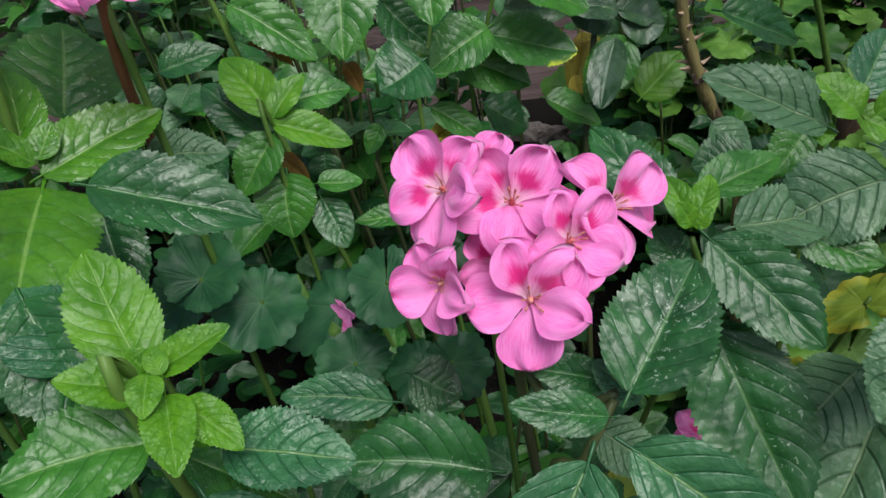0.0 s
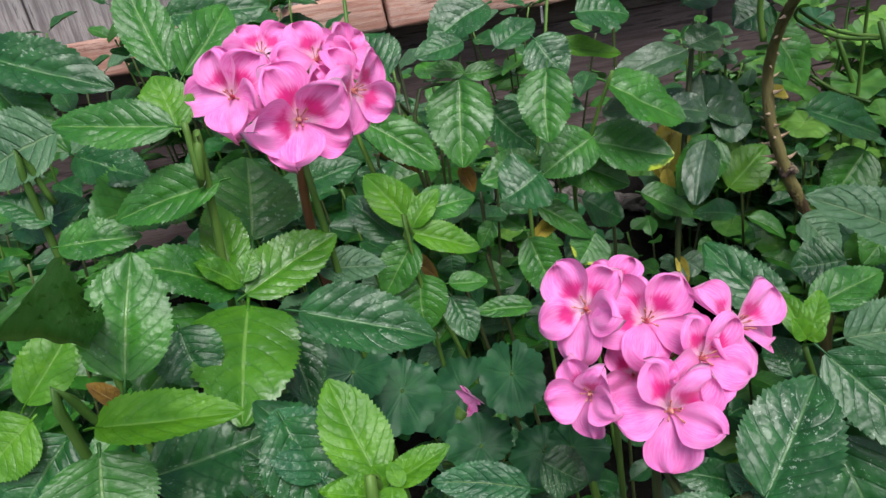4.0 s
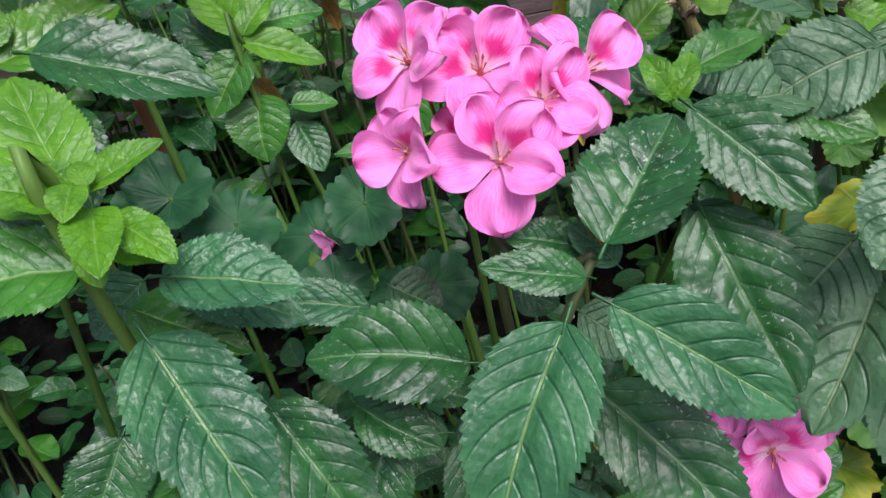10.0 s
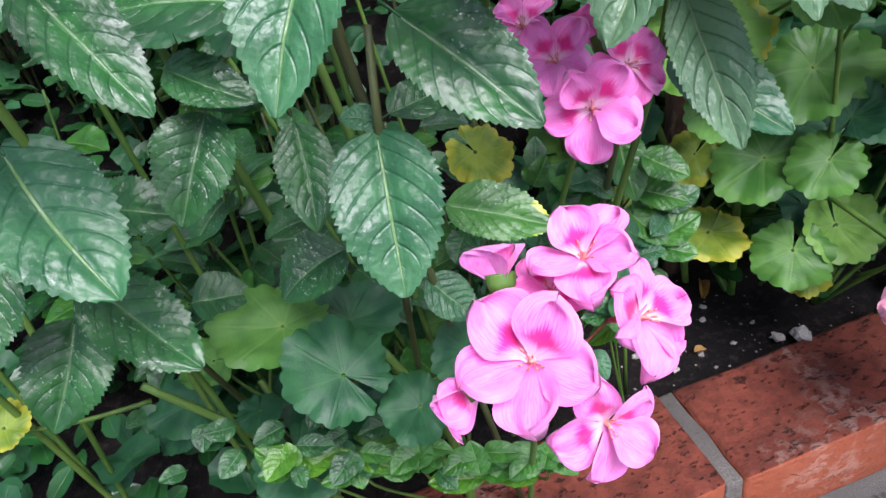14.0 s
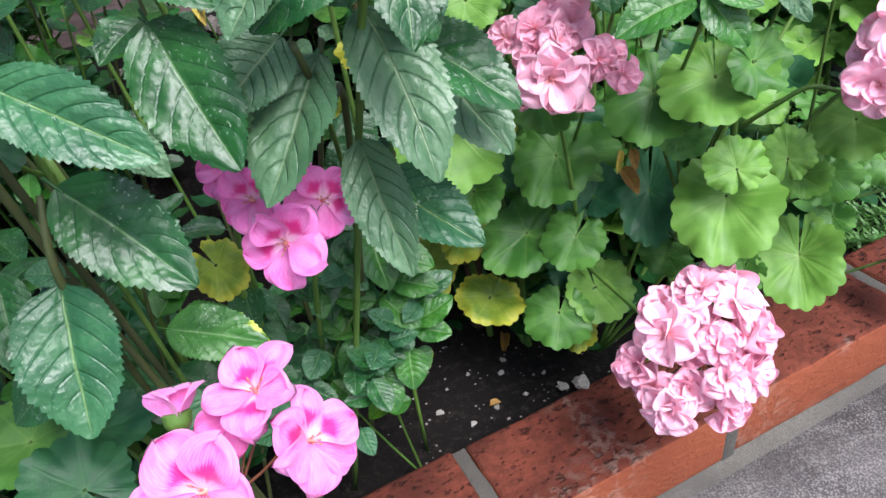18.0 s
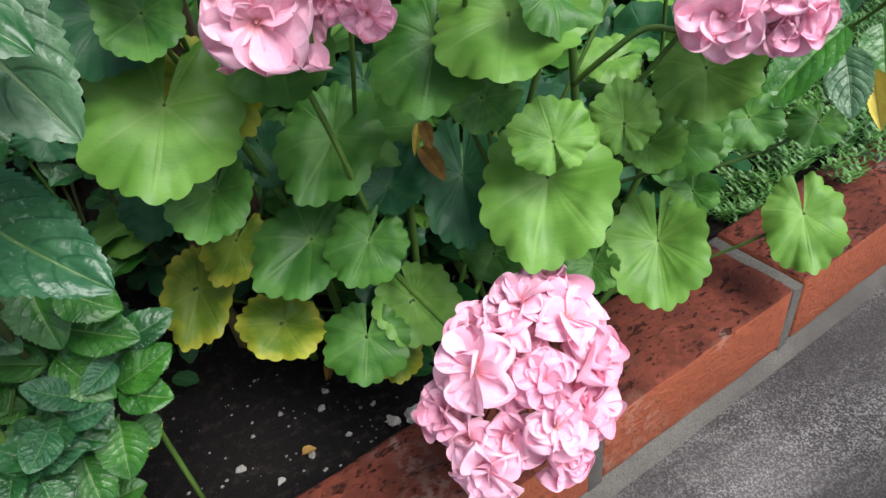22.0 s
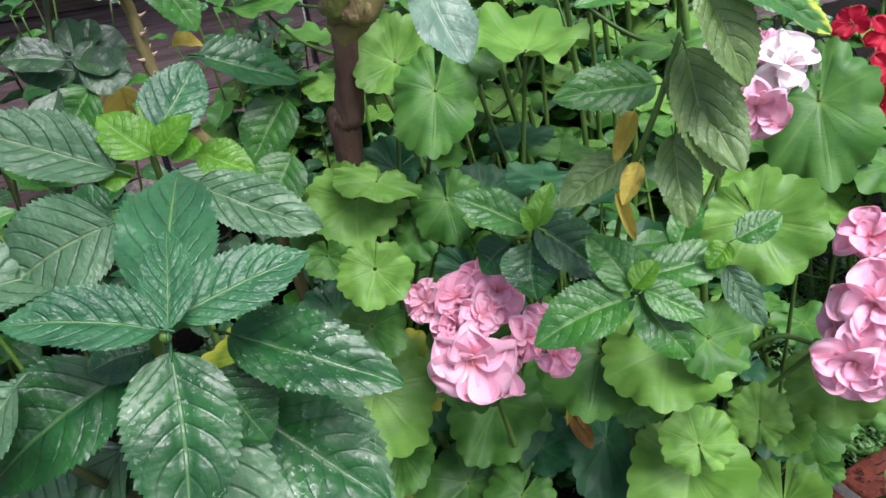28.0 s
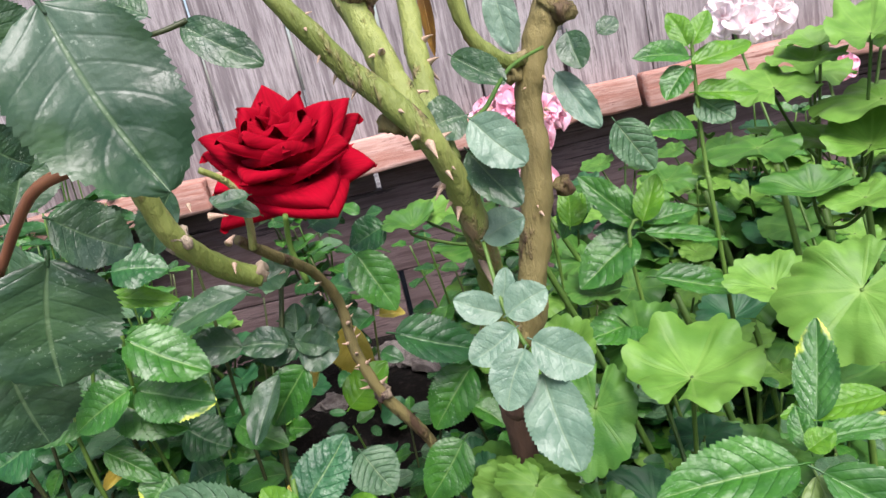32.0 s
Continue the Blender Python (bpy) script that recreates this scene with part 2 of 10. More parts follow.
# Yellow edge colour; on the tall mint it stands in for sun patches.
MINT_EDGED = leaf_material("mint_leaf_edged", (0.014, 0.085, 0.012), (0.046, 0.175, 0.022), (0.11, 0.23, 0.07), edge=(0.52, 0.60, 0.04))
BROWN_LEAF = leaf_material("dry_leaf", (0.14, 0.07, 0.02), (0.36, 0.20, 0.03), (0.40, 0.28, 0.10), spots=0.1, rough=0.6)
YELLOW_LEAF = leaf_material("yellow_leaf", (0.46, 0.36, 0.05), (0.64, 0.53, 0.11), (0.5, 0.40, 0.16), spots=0.1, rough=0.55, blotch=(0.16, 0.10, 0.03))
ROSE_LEAF = leaf_material("rose_leaf", (0.012, 0.046, 0.020), (0.042, 0.105, 0.036), (0.09, 0.16, 0.07), veins=6.0, slant=1.8, spots=0.3, rough=0.34, relief=0.35, blotch=(0.075, 0.13, 0.085), lines=0.3)
# Base colour is lightened for the sky reflected on the near leaf.
ROSE_LIGHT = leaf_material("rose_leaf_light", (0.075, 0.155, 0.100), (0.16, 0.26, 0.175), (0.16, 0.25, 0.15), veins=6.0, slant=1.8, spots=0.25, rough=0.38, relief=0.35, blotch=(0.15, 0.23, 0.16), lines=0.3)
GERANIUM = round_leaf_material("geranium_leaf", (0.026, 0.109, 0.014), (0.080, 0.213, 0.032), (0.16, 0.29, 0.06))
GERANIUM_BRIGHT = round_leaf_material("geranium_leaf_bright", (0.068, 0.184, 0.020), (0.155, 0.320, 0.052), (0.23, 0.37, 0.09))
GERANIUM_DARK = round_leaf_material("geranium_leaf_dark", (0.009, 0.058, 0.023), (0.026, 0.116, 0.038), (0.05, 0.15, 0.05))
GERANIUM_YELLOW = round_leaf_material("geranium_leaf_yellow", (0.080, 0.155, 0.009), (0.190, 0.272, 0.020), (0.28, 0.36, 0.06), edge=(0.45, 0.42, 0.04))
PINK = petal_material("pink_petal", (0.82, 0.15, 0.51), (0.91, 0.34, 0.69), shine_through=0.2)
PINK_MARKED = petal_material("pink_petal_marked", (0.82, 0.15, 0.51), (0.91, 0.34, 0.69), mark=(0.66, 0.0, 0.19), throat=(0.93, 0.66, 0.80), shine_through=0.2)
BLUSH = petal_material("blush_petal", (0.89, 0.37, 0.51), (0.94, 0.56, 0.68), throat=(0.90, 0.34, 0.42), shine_through=0.22)
BLUSH_PALE = petal_material("blush_petal_pale", (0.92, 0.44, 0.57), (0.96, 0.63, 0.74), throat=(0.92, 0.46, 0.48), shine_through=0.22)
WHITE_PETAL = petal_material("white_petal", (0.92, 0.78, 0.80), (0.95, 0.90, 0.90), throat=(0.9, 0.6, 0.62), shine_through=0.22)
FADED = petal_material("faded_petal", (0.50, 0.20, 0.15), (0.68, 0.40, 0.32))
RED = petal_material("red_rose_petal", (0.20, 0.0, 0.006), (0.37, 0.001, 0.016), shine_through=0.04, sheen=0.0, rough=0.8, gloss=0.08)
RED_GERANIUM = petal_material("red_geranium_petal", (0.55, 0.004, 0.03), (0.70, 0.02, 0.06))
GREEN_STALK = stalk_material("green_stalk", (0.045, 0.11, 0.016), (0.10, 0.19, 0.034))
RED_STALK = stalk_material("reddish_stalk", (0.10, 0.035, 0.02), (0.19, 0.08, 0.035))
# Dark stalks, deepened further so stems low in the clump look shaded.
DARK_STALK = stalk_material("dark_stalk", (0.030, 0.042, 0.014), (0.075, 0.095, 0.030))
ROSE_GREEN = stalk_material("rose_branch_green", (0.095, 0.135, 0.024), (0.23, 0.27, 0.07), 40, 0.55, (0.24, 0.17, 0.09))
ROSE_BROWN = stalk_material("rose_branch_brown", (0.12, 0.10, 0.035), (0.21, 0.175, 0.065), 40, 0.75, (0.075, 0.04, 0.025))
BARK = stalk_material("dark_bark", (0.045, 0.022, 0.015), (0.12, 0.07, 0.045), 40, 0.85, (0.25, 0.17, 0.11))
THORN = stalk_material("thorn", (0.36, 0.22, 0.14), (0.58, 0.44, 0.33), 80)
STAMEN = stalk_material("stamen", (0.45, 0.06, 0.08), (0.75, 0.40, 0.30), 200)
# Darker copy of the green stalk, its colour giving shade under the leaves.
LEAF_STALK = stalk_material("leaf_stalk_green", (0.030, 0.075, 0.010), (0.075, 0.145, 0.024))
DRY_STALK = stalk_material("dry_stalk", (0.20, 0.15, 0.10), (0.38, 0.31, 0.22), 50, 0.8, (0.08, 0.05, 0.04))


def soil_material():
    n = Nodes("soil")
    p = n.coords("Object")
    big, small, grit = n.noise(6, p, 5), n.noise(90, p, 6, 0.7), n.noise(400, p, 3)
    col = n.mix(n.ramp(big, 0.3, 0.7), (0.004, 0.0034, 0.003), (0.011, 0.0085, 0.007))
    col = n.mix(n.math("MULTIPLY", n.ramp(small, 0.5, 0.7), 0.7), col, (0.045, 0.036, 0.029))
    col = n.mix(n.math("MULTIPLY", n.ramp(grit, 0.70, 0.76), 0.6), col, (0.20, 0.18, 0.15))
    n.bump(n.math("ADD", small, n.math("MULTIPLY", grit, 0.7)), 1.0, 0.012)
    return n.finish(col, 0.9, 0.2)


def brick_material():
    n = Nodes("brick_clay")
    p = n.moved(n.coords("Object"))
    big, mid, pit = n.noise(14, p, 4), n.noise(90, p, 5, 0.65), n.cells(150, n.moved(n.coords("Object"), (0.55, 1.1, 1.0)))
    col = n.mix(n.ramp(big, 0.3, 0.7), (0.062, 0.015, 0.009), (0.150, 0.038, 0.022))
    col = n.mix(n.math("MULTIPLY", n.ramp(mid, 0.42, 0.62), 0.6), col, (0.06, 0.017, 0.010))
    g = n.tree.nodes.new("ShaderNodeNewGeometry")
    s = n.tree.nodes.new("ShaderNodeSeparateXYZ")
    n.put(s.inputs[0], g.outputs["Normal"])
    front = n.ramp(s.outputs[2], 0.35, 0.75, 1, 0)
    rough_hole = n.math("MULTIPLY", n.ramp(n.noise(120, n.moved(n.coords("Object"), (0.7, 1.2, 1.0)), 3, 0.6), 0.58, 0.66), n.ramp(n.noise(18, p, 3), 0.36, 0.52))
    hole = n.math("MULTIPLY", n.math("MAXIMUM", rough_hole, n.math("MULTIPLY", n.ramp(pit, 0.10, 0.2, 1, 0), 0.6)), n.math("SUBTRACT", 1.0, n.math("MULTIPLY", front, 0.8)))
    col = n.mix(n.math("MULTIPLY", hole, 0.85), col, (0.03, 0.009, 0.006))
    # Upright faces are painted lighter, standing in for light on the brick fronts.
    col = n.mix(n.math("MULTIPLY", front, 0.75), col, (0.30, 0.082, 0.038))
    lime = n.math("MULTIPLY", n.ramp(n.noise(9, p, 3), 0.56, 0.68), n.ramp(mid, 0.45, 0.6))
    col = n.mix(n.math("MULTIPLY", lime, 0.22), col, (0.55, 0.40, 0.32))
    n.bump(n.math("SUBTRACT", mid, n.math("MULTIPLY", hole, 1.6)), 0.9, 0.004)
    return n.finish(col, 0.88, 0.2)


def mineral(name, a, b, c, scale=30.0, relief=0.6, rough=0.92, distance=0.004, streak=False):
    n = Nodes(name)
    p = n.moved(n.coords("Object"))
    big, mid, fine = n.noise(scale * 0.12, p, 4), n.noise(scale, p, 5, 0.65), n.noise(scale * 9, p, 4, 0.7)
    col = n.mix(n.ramp(big, 0.35, 0.66), a, b)
    col = n.mix(n.ramp(fine, 0.46, 0.60, 0, 0.75), col, c)
    col = n.mix(n.math("MULTIPLY", n.ramp(mid, 0.5, 0.72), 0.4), col, a)
    if streak:
        band = n.noise(9.0, n.moved(n.coords("Object"), (0.25, 1.0, 1.0)), 5, 0.65)
        col = n.mix(n.ramp(band, 0.36, 0.62, 0.85, 0), col, a)
    n.bump(n.math("ADD", mid, fine), relief, distance)
    return n.finish(col, rough, 0.25)


def wood_material(name, a, b, dark, stretch=(1.0, 1.0, 0.06)):
    """Weathered wood with its grain along the object's longest way."""
    n = Nodes(name)
    p = n.moved(n.coords("Object"), stretch)
    grain, fine, patch = n.noise(75, p, 6, 0.75), n.noise(260, p, 3), n.noise(3.5, n.moved(n.coords("Object")), 4)
    col = n.mix(n.ramp(grain, 0.40, 0.60), a, b)
    col = n.mix(n.ramp(grain, 0.56, 0.64, 0, 0.85), col, dark)
    col = n.mix(n.ramp(patch, 0.4, 0.7, 0, 0.4), col, dark)
    col = n.mix(n.ramp(fine, 0.5, 0.75, 0, 0.35), col, dark)
    n.bump(n.math("ADD", grain, n.math("MULTIPLY", fine, 0.4)), 0.6, 0.003)
    return n.finish(col, 0.85, 0.2)


SOIL, BRICK = soil_material(), brick_material()
CONCRETE = mineral("paving_concrete", (0.050, 0.045, 0.044), (0.150, 0.139, 0.133), (0.44, 0.42, 0.40), 60, 1.0, distance=0.004, streak=True)
MORTAR = mineral("mortar", (0.085, 0.080, 0.070), (0.16, 0.15, 0.13), (0.09, 0.08, 0.07), 60, 0.8)
STONE = mineral("pale_stone", (0.30, 0.29, 0.26), (0.46, 0.44, 0.40), (0.26, 0.24, 0.2), 60, 0.5)
RUBBLE = mineral("rubble", (0.22, 0.19, 0.18), (0.40, 0.36, 0.33), (0.10, 0.085, 0.08), 40, 0.8)
FENCE_GREY = wood_material("fence_wood", (0.20, 0.175, 0.180), (0.43, 0.395, 0.395), (0.075, 0.06, 0.065))
RAIL_WOOD = wood_material("rail_wood", (0.44, 0.22, 0.17), (0.60, 0.40, 0.34), (0.16, 0.05, 0.035), (0.06, 1.0, 1.0))
PLANK_WOOD = wood_material("plank_wood", (0.11, 0.075, 0.075), (0.19, 0.14, 0.14), (0.035, 0.025, 0.025), (0.06, 1.0, 1.0))


# ---- builders ----
def link(name, bm, material, smooth=True):
    me = bpy.data.meshes.new(name)
    bm.to_mesh(me)
    bm.free()
    me.materials.append(material)
    if smooth:
        me.polygons.foreach_set("use_smooth", [True] * len(me.polygons))
    return me


def part(name, bm, material, parent, label="", smooth=True):
    """Links a bmesh as one mesh object under a thing or a part."""
    ob = new(name, link(name, bm, material, smooth))
    ob.parent = parent
    if parent is not None:
        ob.matrix_parent_inverse = parent.matrix_world.inverted()
    if label:
        ob["label"] = label
    return ob


def put_mesh(name, me, m, parent, material=None):
    """An object on a shared mesh, at the world pose m, under a parent."""
    ob = new(name, me)
    ob.parent = parent
    ob.matrix_parent_inverse = parent.matrix_world.inverted()
    ob.matrix_basis = m
    if material is not None:
        ob.material_slots[0].link = "OBJECT"
        ob.material_slots[0].material = material
    return ob


def empty(name, place, label, category, group=""):
    ob = new(name)
    ob.empty_display_size = 0.02
    ob.location = place
    ob.matrix_world = Matrix.Translation(place)
    return tagged(ob, label, category, group)


def grid_mesh(nu, nv, f):
    """A sheet of nu x nv faces through f(u, v), which gives a place and its uv."""
    bm = bmesh.new()
    layer = bm.loops.layers.uv.new("UVMap")
    rows, uvs = [], {}
    for i in range(nu + 1):
        row = []
        for j in range(nv + 1):
            p, w = f(i / nu, j / nv)
            vert = bm.verts.new(p)
            uvs[vert] = w
            row.append(vert)
        rows.append(row)
    for i in range(nu):
        for j in range(nv):
            face = bm.faces.new((rows[i][j], rows[i + 1][j], rows[i + 1][j + 1], rows[i][j + 1]))
            for loop in face.loops:
                loop[layer].uv = uvs[loop.vert]
    return bm


def tube_into(bm, points, radii, sides=7, rough=0.0, seed=0):
    """A smooth, tapered tube through the points."""
    pts = [Vector(p) for p in points]
    fine, rad = [], []
    steps = (12 if rough else 5) if len(pts) > 2 else 4
    for i in range(len(pts) - 1):
        a, b = pts[i], pts[i + 1]
        before, after = pts[max(i - 1, 0)], pts[min(i + 2, len(pts) - 1)]
        for k in range(steps):
            t = k / steps
            q = 0.5 * ((2 * a) + (b - before) * t + (2 * before - 5 * a + 4 * b - after) * t * t + (3 * a - before - 3 * b + after) * t ** 3)
            fine.append(q)
            rad.append(radii[i] * (1 - t) + radii[i + 1] * t)
    fine.append(pts[-1])
    rad.append(radii[-1])
    rings = []
    side = Vector((1, 0, 0))
    for i, q in enumerate(fine):
        ahead = (fine[min(i + 1, len(fine) - 1)] - fine[max(i - 1, 0)]).normalized()
        if abs(ahead.dot(side)) > 0.95:
            side = Vector((0, 1, 0))
        x = (side - ahead * side.dot(ahead)).normalized()
        side = x
        y = ahead.cross(x)
        ring = []
        for k in range(sides):
            a = 2 * math.pi * k / sides
            out = x * math.cos(a) + y * math.sin(a)
            r = rad[i] * (1 + rough * (0.6 * noise.noise(q * 45 + out * 0.8 + Vector((seed, 0, 0))) + 0.4 * noise.noise(q * 160 + out * 1.5)))
            ring.append(bm.verts.new(q + out * r))
        rings.append(ring)
    for a, b in zip(rings, rings[1:]):
        for k in range(sides):
            bm.faces.new((a[k], a[(k + 1) % sides], b[(k + 1) % sides], b[k]))
    bm.faces.new(rings[0][::-1])
    bm.faces.new(rings[-1])
    return bm


def tube(name, points, radii, material, parent, label="", sides=7, rough=0.0):
    return part(name, tube_into(bmesh.new(), points, radii, sides, rough, len(points)), material, parent, label)


def block_bm(size, bevel=0.003, cuts=0, wobble=0.0, seed=0.0):
    """A block with worn edges and, where asked, an uneven skin."""
    bm = bmesh.new()
    bmesh.ops.create_cube(bm, size=1, matrix=Matrix.Diagonal((*size, 1)))
    if cuts:
        long = [e for e in bm.edges if e.calc_length() > max(size) * 0.4]
        bmesh.ops.subdivide_edges(bm, edges=long, cuts=cuts, use_grid_fill=True)
    hard = [e for e in bm.edges if len(e.link_faces) == 2 and e.calc_face_angle() > 0.5]
    bmesh.ops.bevel(bm, geom=hard, offset=bevel, segments=2, affect="EDGES", profile=0.6)
    if wobble:
        for v in bm.verts:
            v.co += Vector(noise.noise_vector(v.co * 38 + Vector((seed, seed * 2, 0)))) * wobble
    return bm


# ---- leaves ----
def ovate(u, power=0.62, end=0.80):
    top = (power / (power + end)) ** power * (end / (power + end)) ** end
    return 0.5 * (u ** power * (1 - u) ** end) / top


def leaf_bm(seed, teeth=22, veins=7.0, slant=2.3, quilt=0.033, fold=0.12, curl=0.16, power=0.52, end=0.76, bite=0.11, stalk=0.10, fine=3, across=14):
    """A toothed leaf of unit length and width, base at the origin, tip at +x, with sunken veins and a short stalk."""
    rng = random.Random(seed)
    fold, curl = fold * rng.uniform(0.4, 1.3), curl * rng.uniform(-0.2, 1.4)
    sway, wave, phase = rng.uniform(-0.07, 0.07), rng.uniform(0.012, 0.036), rng.uniform(0, 6)
    nu, nv = teeth * fine, across

    def f(u, v):
        s = v * 2 - 1
        a = abs(s)
        w = ovate(min(max(u, 0.004), 0.997), power, end)
        tooth = (u * teeth) % 1.0
        if a > 0.99:
            w *= 1 + bite * (tooth - 0.5)
        x = u + (0.35 / teeth if a > 0.99 else 0.0) * tooth
        y = s * w
        ph = (u * veins - (0.6 * a + 0.4 * a * a) * slant + 0.25 + 0.12 * math.sin(u * 9 + phase)) % 1.0
        puff = abs(math.sin(math.pi * ph)) ** 0.7 * min(1, a * 3.0) * (1 - 0.6 * a * a) * min(1, 6 * u, 3.2 * max(0, 0.97 - u))
        z = fold * a * w * 2 * (1 - 0.4 * u) - curl * u * u + quilt * puff - 0.016 * (1 - min(1, a * 8))
        z += 0.02 * noise.noise((u * 5, s * 2.5, seed)) * min(1, 5 * u)
        z += wave * a * a * math.sin(u * 13 + phase + (1.7 if s > 0 else 0))
        return (x, y + sway * math.sin(u * math.pi), z), (u + (0.25 + 0.12 * math.sin(u * 9 + phase)) / veins, v)

    bm = grid_mesh(nu, nv, f)
    tube_into(bm, [(-stalk, 0, -0.02), (-stalk * 0.4, 0, -0.004), (0.05, 0, -0.012)], [0.022, 0.020, 0.012], 5)
    return bm


def round_leaf_bm(seed, lobes=7, cup=0.16, ruffle=0.05, fine=126, rings=9):
    """A scalloped geranium leaf; the stalk meets it at the origin, its far lobe points to +x, unit length and width."""
    rng = random.Random(seed)
    cup, ruffle = cup * rng.uniform(-0.2, 1.4), ruffle * rng.uniform(0.6, 1.5)
    gap, phase, fold = rng.uniform(0.01, 0.16), rng.uniform(-0.25, 0.25), rng.uniform(-0.06, 0.16)
    jit = [rng.uniform(-0.035, 0.035) for _ in range(lobes + 3)]
    droop, lean = rng.uniform(0.0, 0.12), rng.uniform(-0.10, 0.10)

    def f(i, j):
        th = (i * 2 - 1) * (math.pi - gap)
        k = (th + phase) / (2 * math.pi) * lobes
        wide = jit[int(math.floor(k + 0.5)) % len(jit)] * (0.5 + 0.5 * math.cos(2 * math.pi * k))
        r = 0.86 + 0.14 * math.cos(th) - 0.07 * max(0.0, abs(th) - 2.4)
        r *= 0.94 + 0.035 * math.cos(2 * math.pi * k) + 0.085 * abs(math.sin(math.pi * (k * 3 + 0.5))) ** 0.7 + wide
        rho = j
        rr = rho * r
        puff = abs(math.sin(math.pi * k)) ** 0.8
        z = cup * rho * rho + ruffle * rho ** 3 * math.cos(2 * math.pi * k + 0.9) + fold * abs(math.sin(th)) * rho
        z += 0.05 * puff * rho * (1.12 - rho) - droop * rho ** 4 + 0.05 * rho ** 3 * math.sin(2 * th + 9 * fold)
        z += 0.12 * max(0.0, abs(th) - 2.3) ** 2 * rho * (1 if th > 0 else 0.3) + lean * math.sin(th) * rho ** 2
        z += 0.012 * rho ** 5 * math.cos(2 * math.pi * k * 3) + 0.10 * rho * noise.noise((rr * math.cos(th) * 1.8, rr * math.sin(th) * 1.8, seed))
        return (rr * math.cos(th), rr * math.sin(th) / 1.82, z), (k / lobes, j)

    return grid_mesh(fine, rings, f)


def petal_bm(seed, narrow=0.16, cup=0.16, back=0.26, notch=0.04, ripple=0.13, point=0.0):
    """A petal of unit length and width from the origin to +x, cupped, its rim bent back."""
    rng = random.Random(seed)
    cup, back = cup * rng.uniform(0.6, 1.3), back * rng.uniform(0.5, 1.5)
    phase, lean = rng.uniform(0, 6), rng.uniform(-0.08, 0.08)

    def f(u, v):
        u = 1 - (1 - u) ** 1.5
        s = v * 2 - 1
        k = min(1, u / 0.62)
        body = narrow + (1 - narrow) * k * k * (3 - 2 * k)
        c = min(1.0, max(0.0, (u - 0.64) / 0.36))
        cap = max(0.02, (1 - c ** (2.6 - 0.6 * point)) ** (0.5 + 0.35 * point))
        w = 0.5 * body * cap
        x = u - notch * (1 - min(1, abs(s) * 2.5)) * u ** 6
        y = s * w + lean * u * u
        z = cup * (s * s) * w * 2 + 0.12 * u - back * u ** 3 + ripple * u * u * math.sin(s * 6 + phase) + ripple * 0.45 * u ** 4 * math.sin(s * 12 + phase * 2) + ripple * 0.9 * u * u * noise.noise((u * 2.2, s * 1.6, seed * 3.3))
        return (x, y, z), (u, v)

    return grid_mesh(12, 12, f)


def rose_petal_bm(radius, high, wide, wrap, base, bend, tip, curl, seed):
    """A broad rose petal round the flower's axis; both flanks curl back along slanting lines that meet in a point."""
    rng = random.Random(seed)
    phase, skew, steep = rng.uniform(0, 6), rng.uniform(-0.06, 0.06), radians(rng.uniform(40, 56))
    nx, ny = math.cos(steep), math.sin(steep)

    def f(u, v):
        s = v * 2 - 1
        full = (0.30 + 0.70 * math.sin(min(1.0, u * 1.45) * math.pi / 2)) * math.sqrt(max(0.0, 1 - max(0.0, (u - 0.62) / 0.40) ** 2.2))
        x, y, back = s * wide * full, u * high, 0.0
        m = 1 if x - skew > 0 else -1
        d = abs(x - skew) * nx + y * ny - tip * high * ny
        if d > 0:
            turn = min(d / curl, 2.7)
            x -= m * nx * (d - curl * math.sin(turn))
            y -= ny * (d - curl * math.sin(turn))
            back = curl * (1 - math.cos(turn))
        r, z, steps, lean = radius, 0.0, 18, base
        for i in range(steps):
            part_ = max(0.0, min(1.0, y / high * steps - i))
            t = (i + 0.5) / steps
            lean = base + bend * t ** 2.2
            r += math.sin(lean) * high / steps * part_
            z += math.cos(lean) * high / steps * part_
            if part_ < 1:
                break
        r += back * math.cos(lean) + 0.010 * math.sin(s * 4 + phase) * u
        z += -back * math.sin(lean) + 0.008 * math.sin(s * 6 + 2 * phase) * u
        a = x / wrap
        return (r - wrap + wrap * math.cos(a), wrap * math.sin(a), z), (u, v)

    return grid_mesh(24, 24, f)


LEAVES = {
    "mint": [link("leaf", leaf_bm(s), MINT) for s in range(10)],
    "far": [link("leaf", leaf_bm(20 + s, teeth=13, fine=2, across=8), MINT) for s in range(6)],
    "rose": [link("leaf", leaf_bm(40 + s, teeth=22, veins=6, slant=1.8, quilt=0.010, fold=0.16, curl=0.12, power=0.55, end=0.62, bite=0.085, stalk=0.08), ROSE_LEAF) for s in range(5)],
    "dry": [link("leaf", leaf_bm(130 + s, quilt=0.03, fold=0.55, curl=0.55, bite=0.12), YELLOW_LEAF) for s in range(4)],
    "round": [link("leaf", round_leaf_bm(70 + s), GERANIUM) for s in range(8)],
    "round_far": [link("leaf", round_leaf_bm(170 + s, fine=63, rings=5), GERANIUM) for s in range(8)],
    "ruffled_far": [link("leaf", round_leaf_bm(190 + s, cup=0.32, ruffle=0.075, fine=63, rings=5), GERANIUM_BRIGHT) for s in range(4)],
    "ruffled": [link("leaf", round_leaf_bm(90 + s, cup=0.32, ruffle=0.075), GERANIUM_BRIGHT) for s in range(4)],
}
PETALS = {
    "open": [link("petal", petal_bm(s), PINK) for s in range(9)],
    "curly": [link("petal", petal_bm(20 + s, narrow=0.3, cup=0.34, back=0.34, notch=0.06, ripple=0.13), BLUSH) for s in range(9)],
}
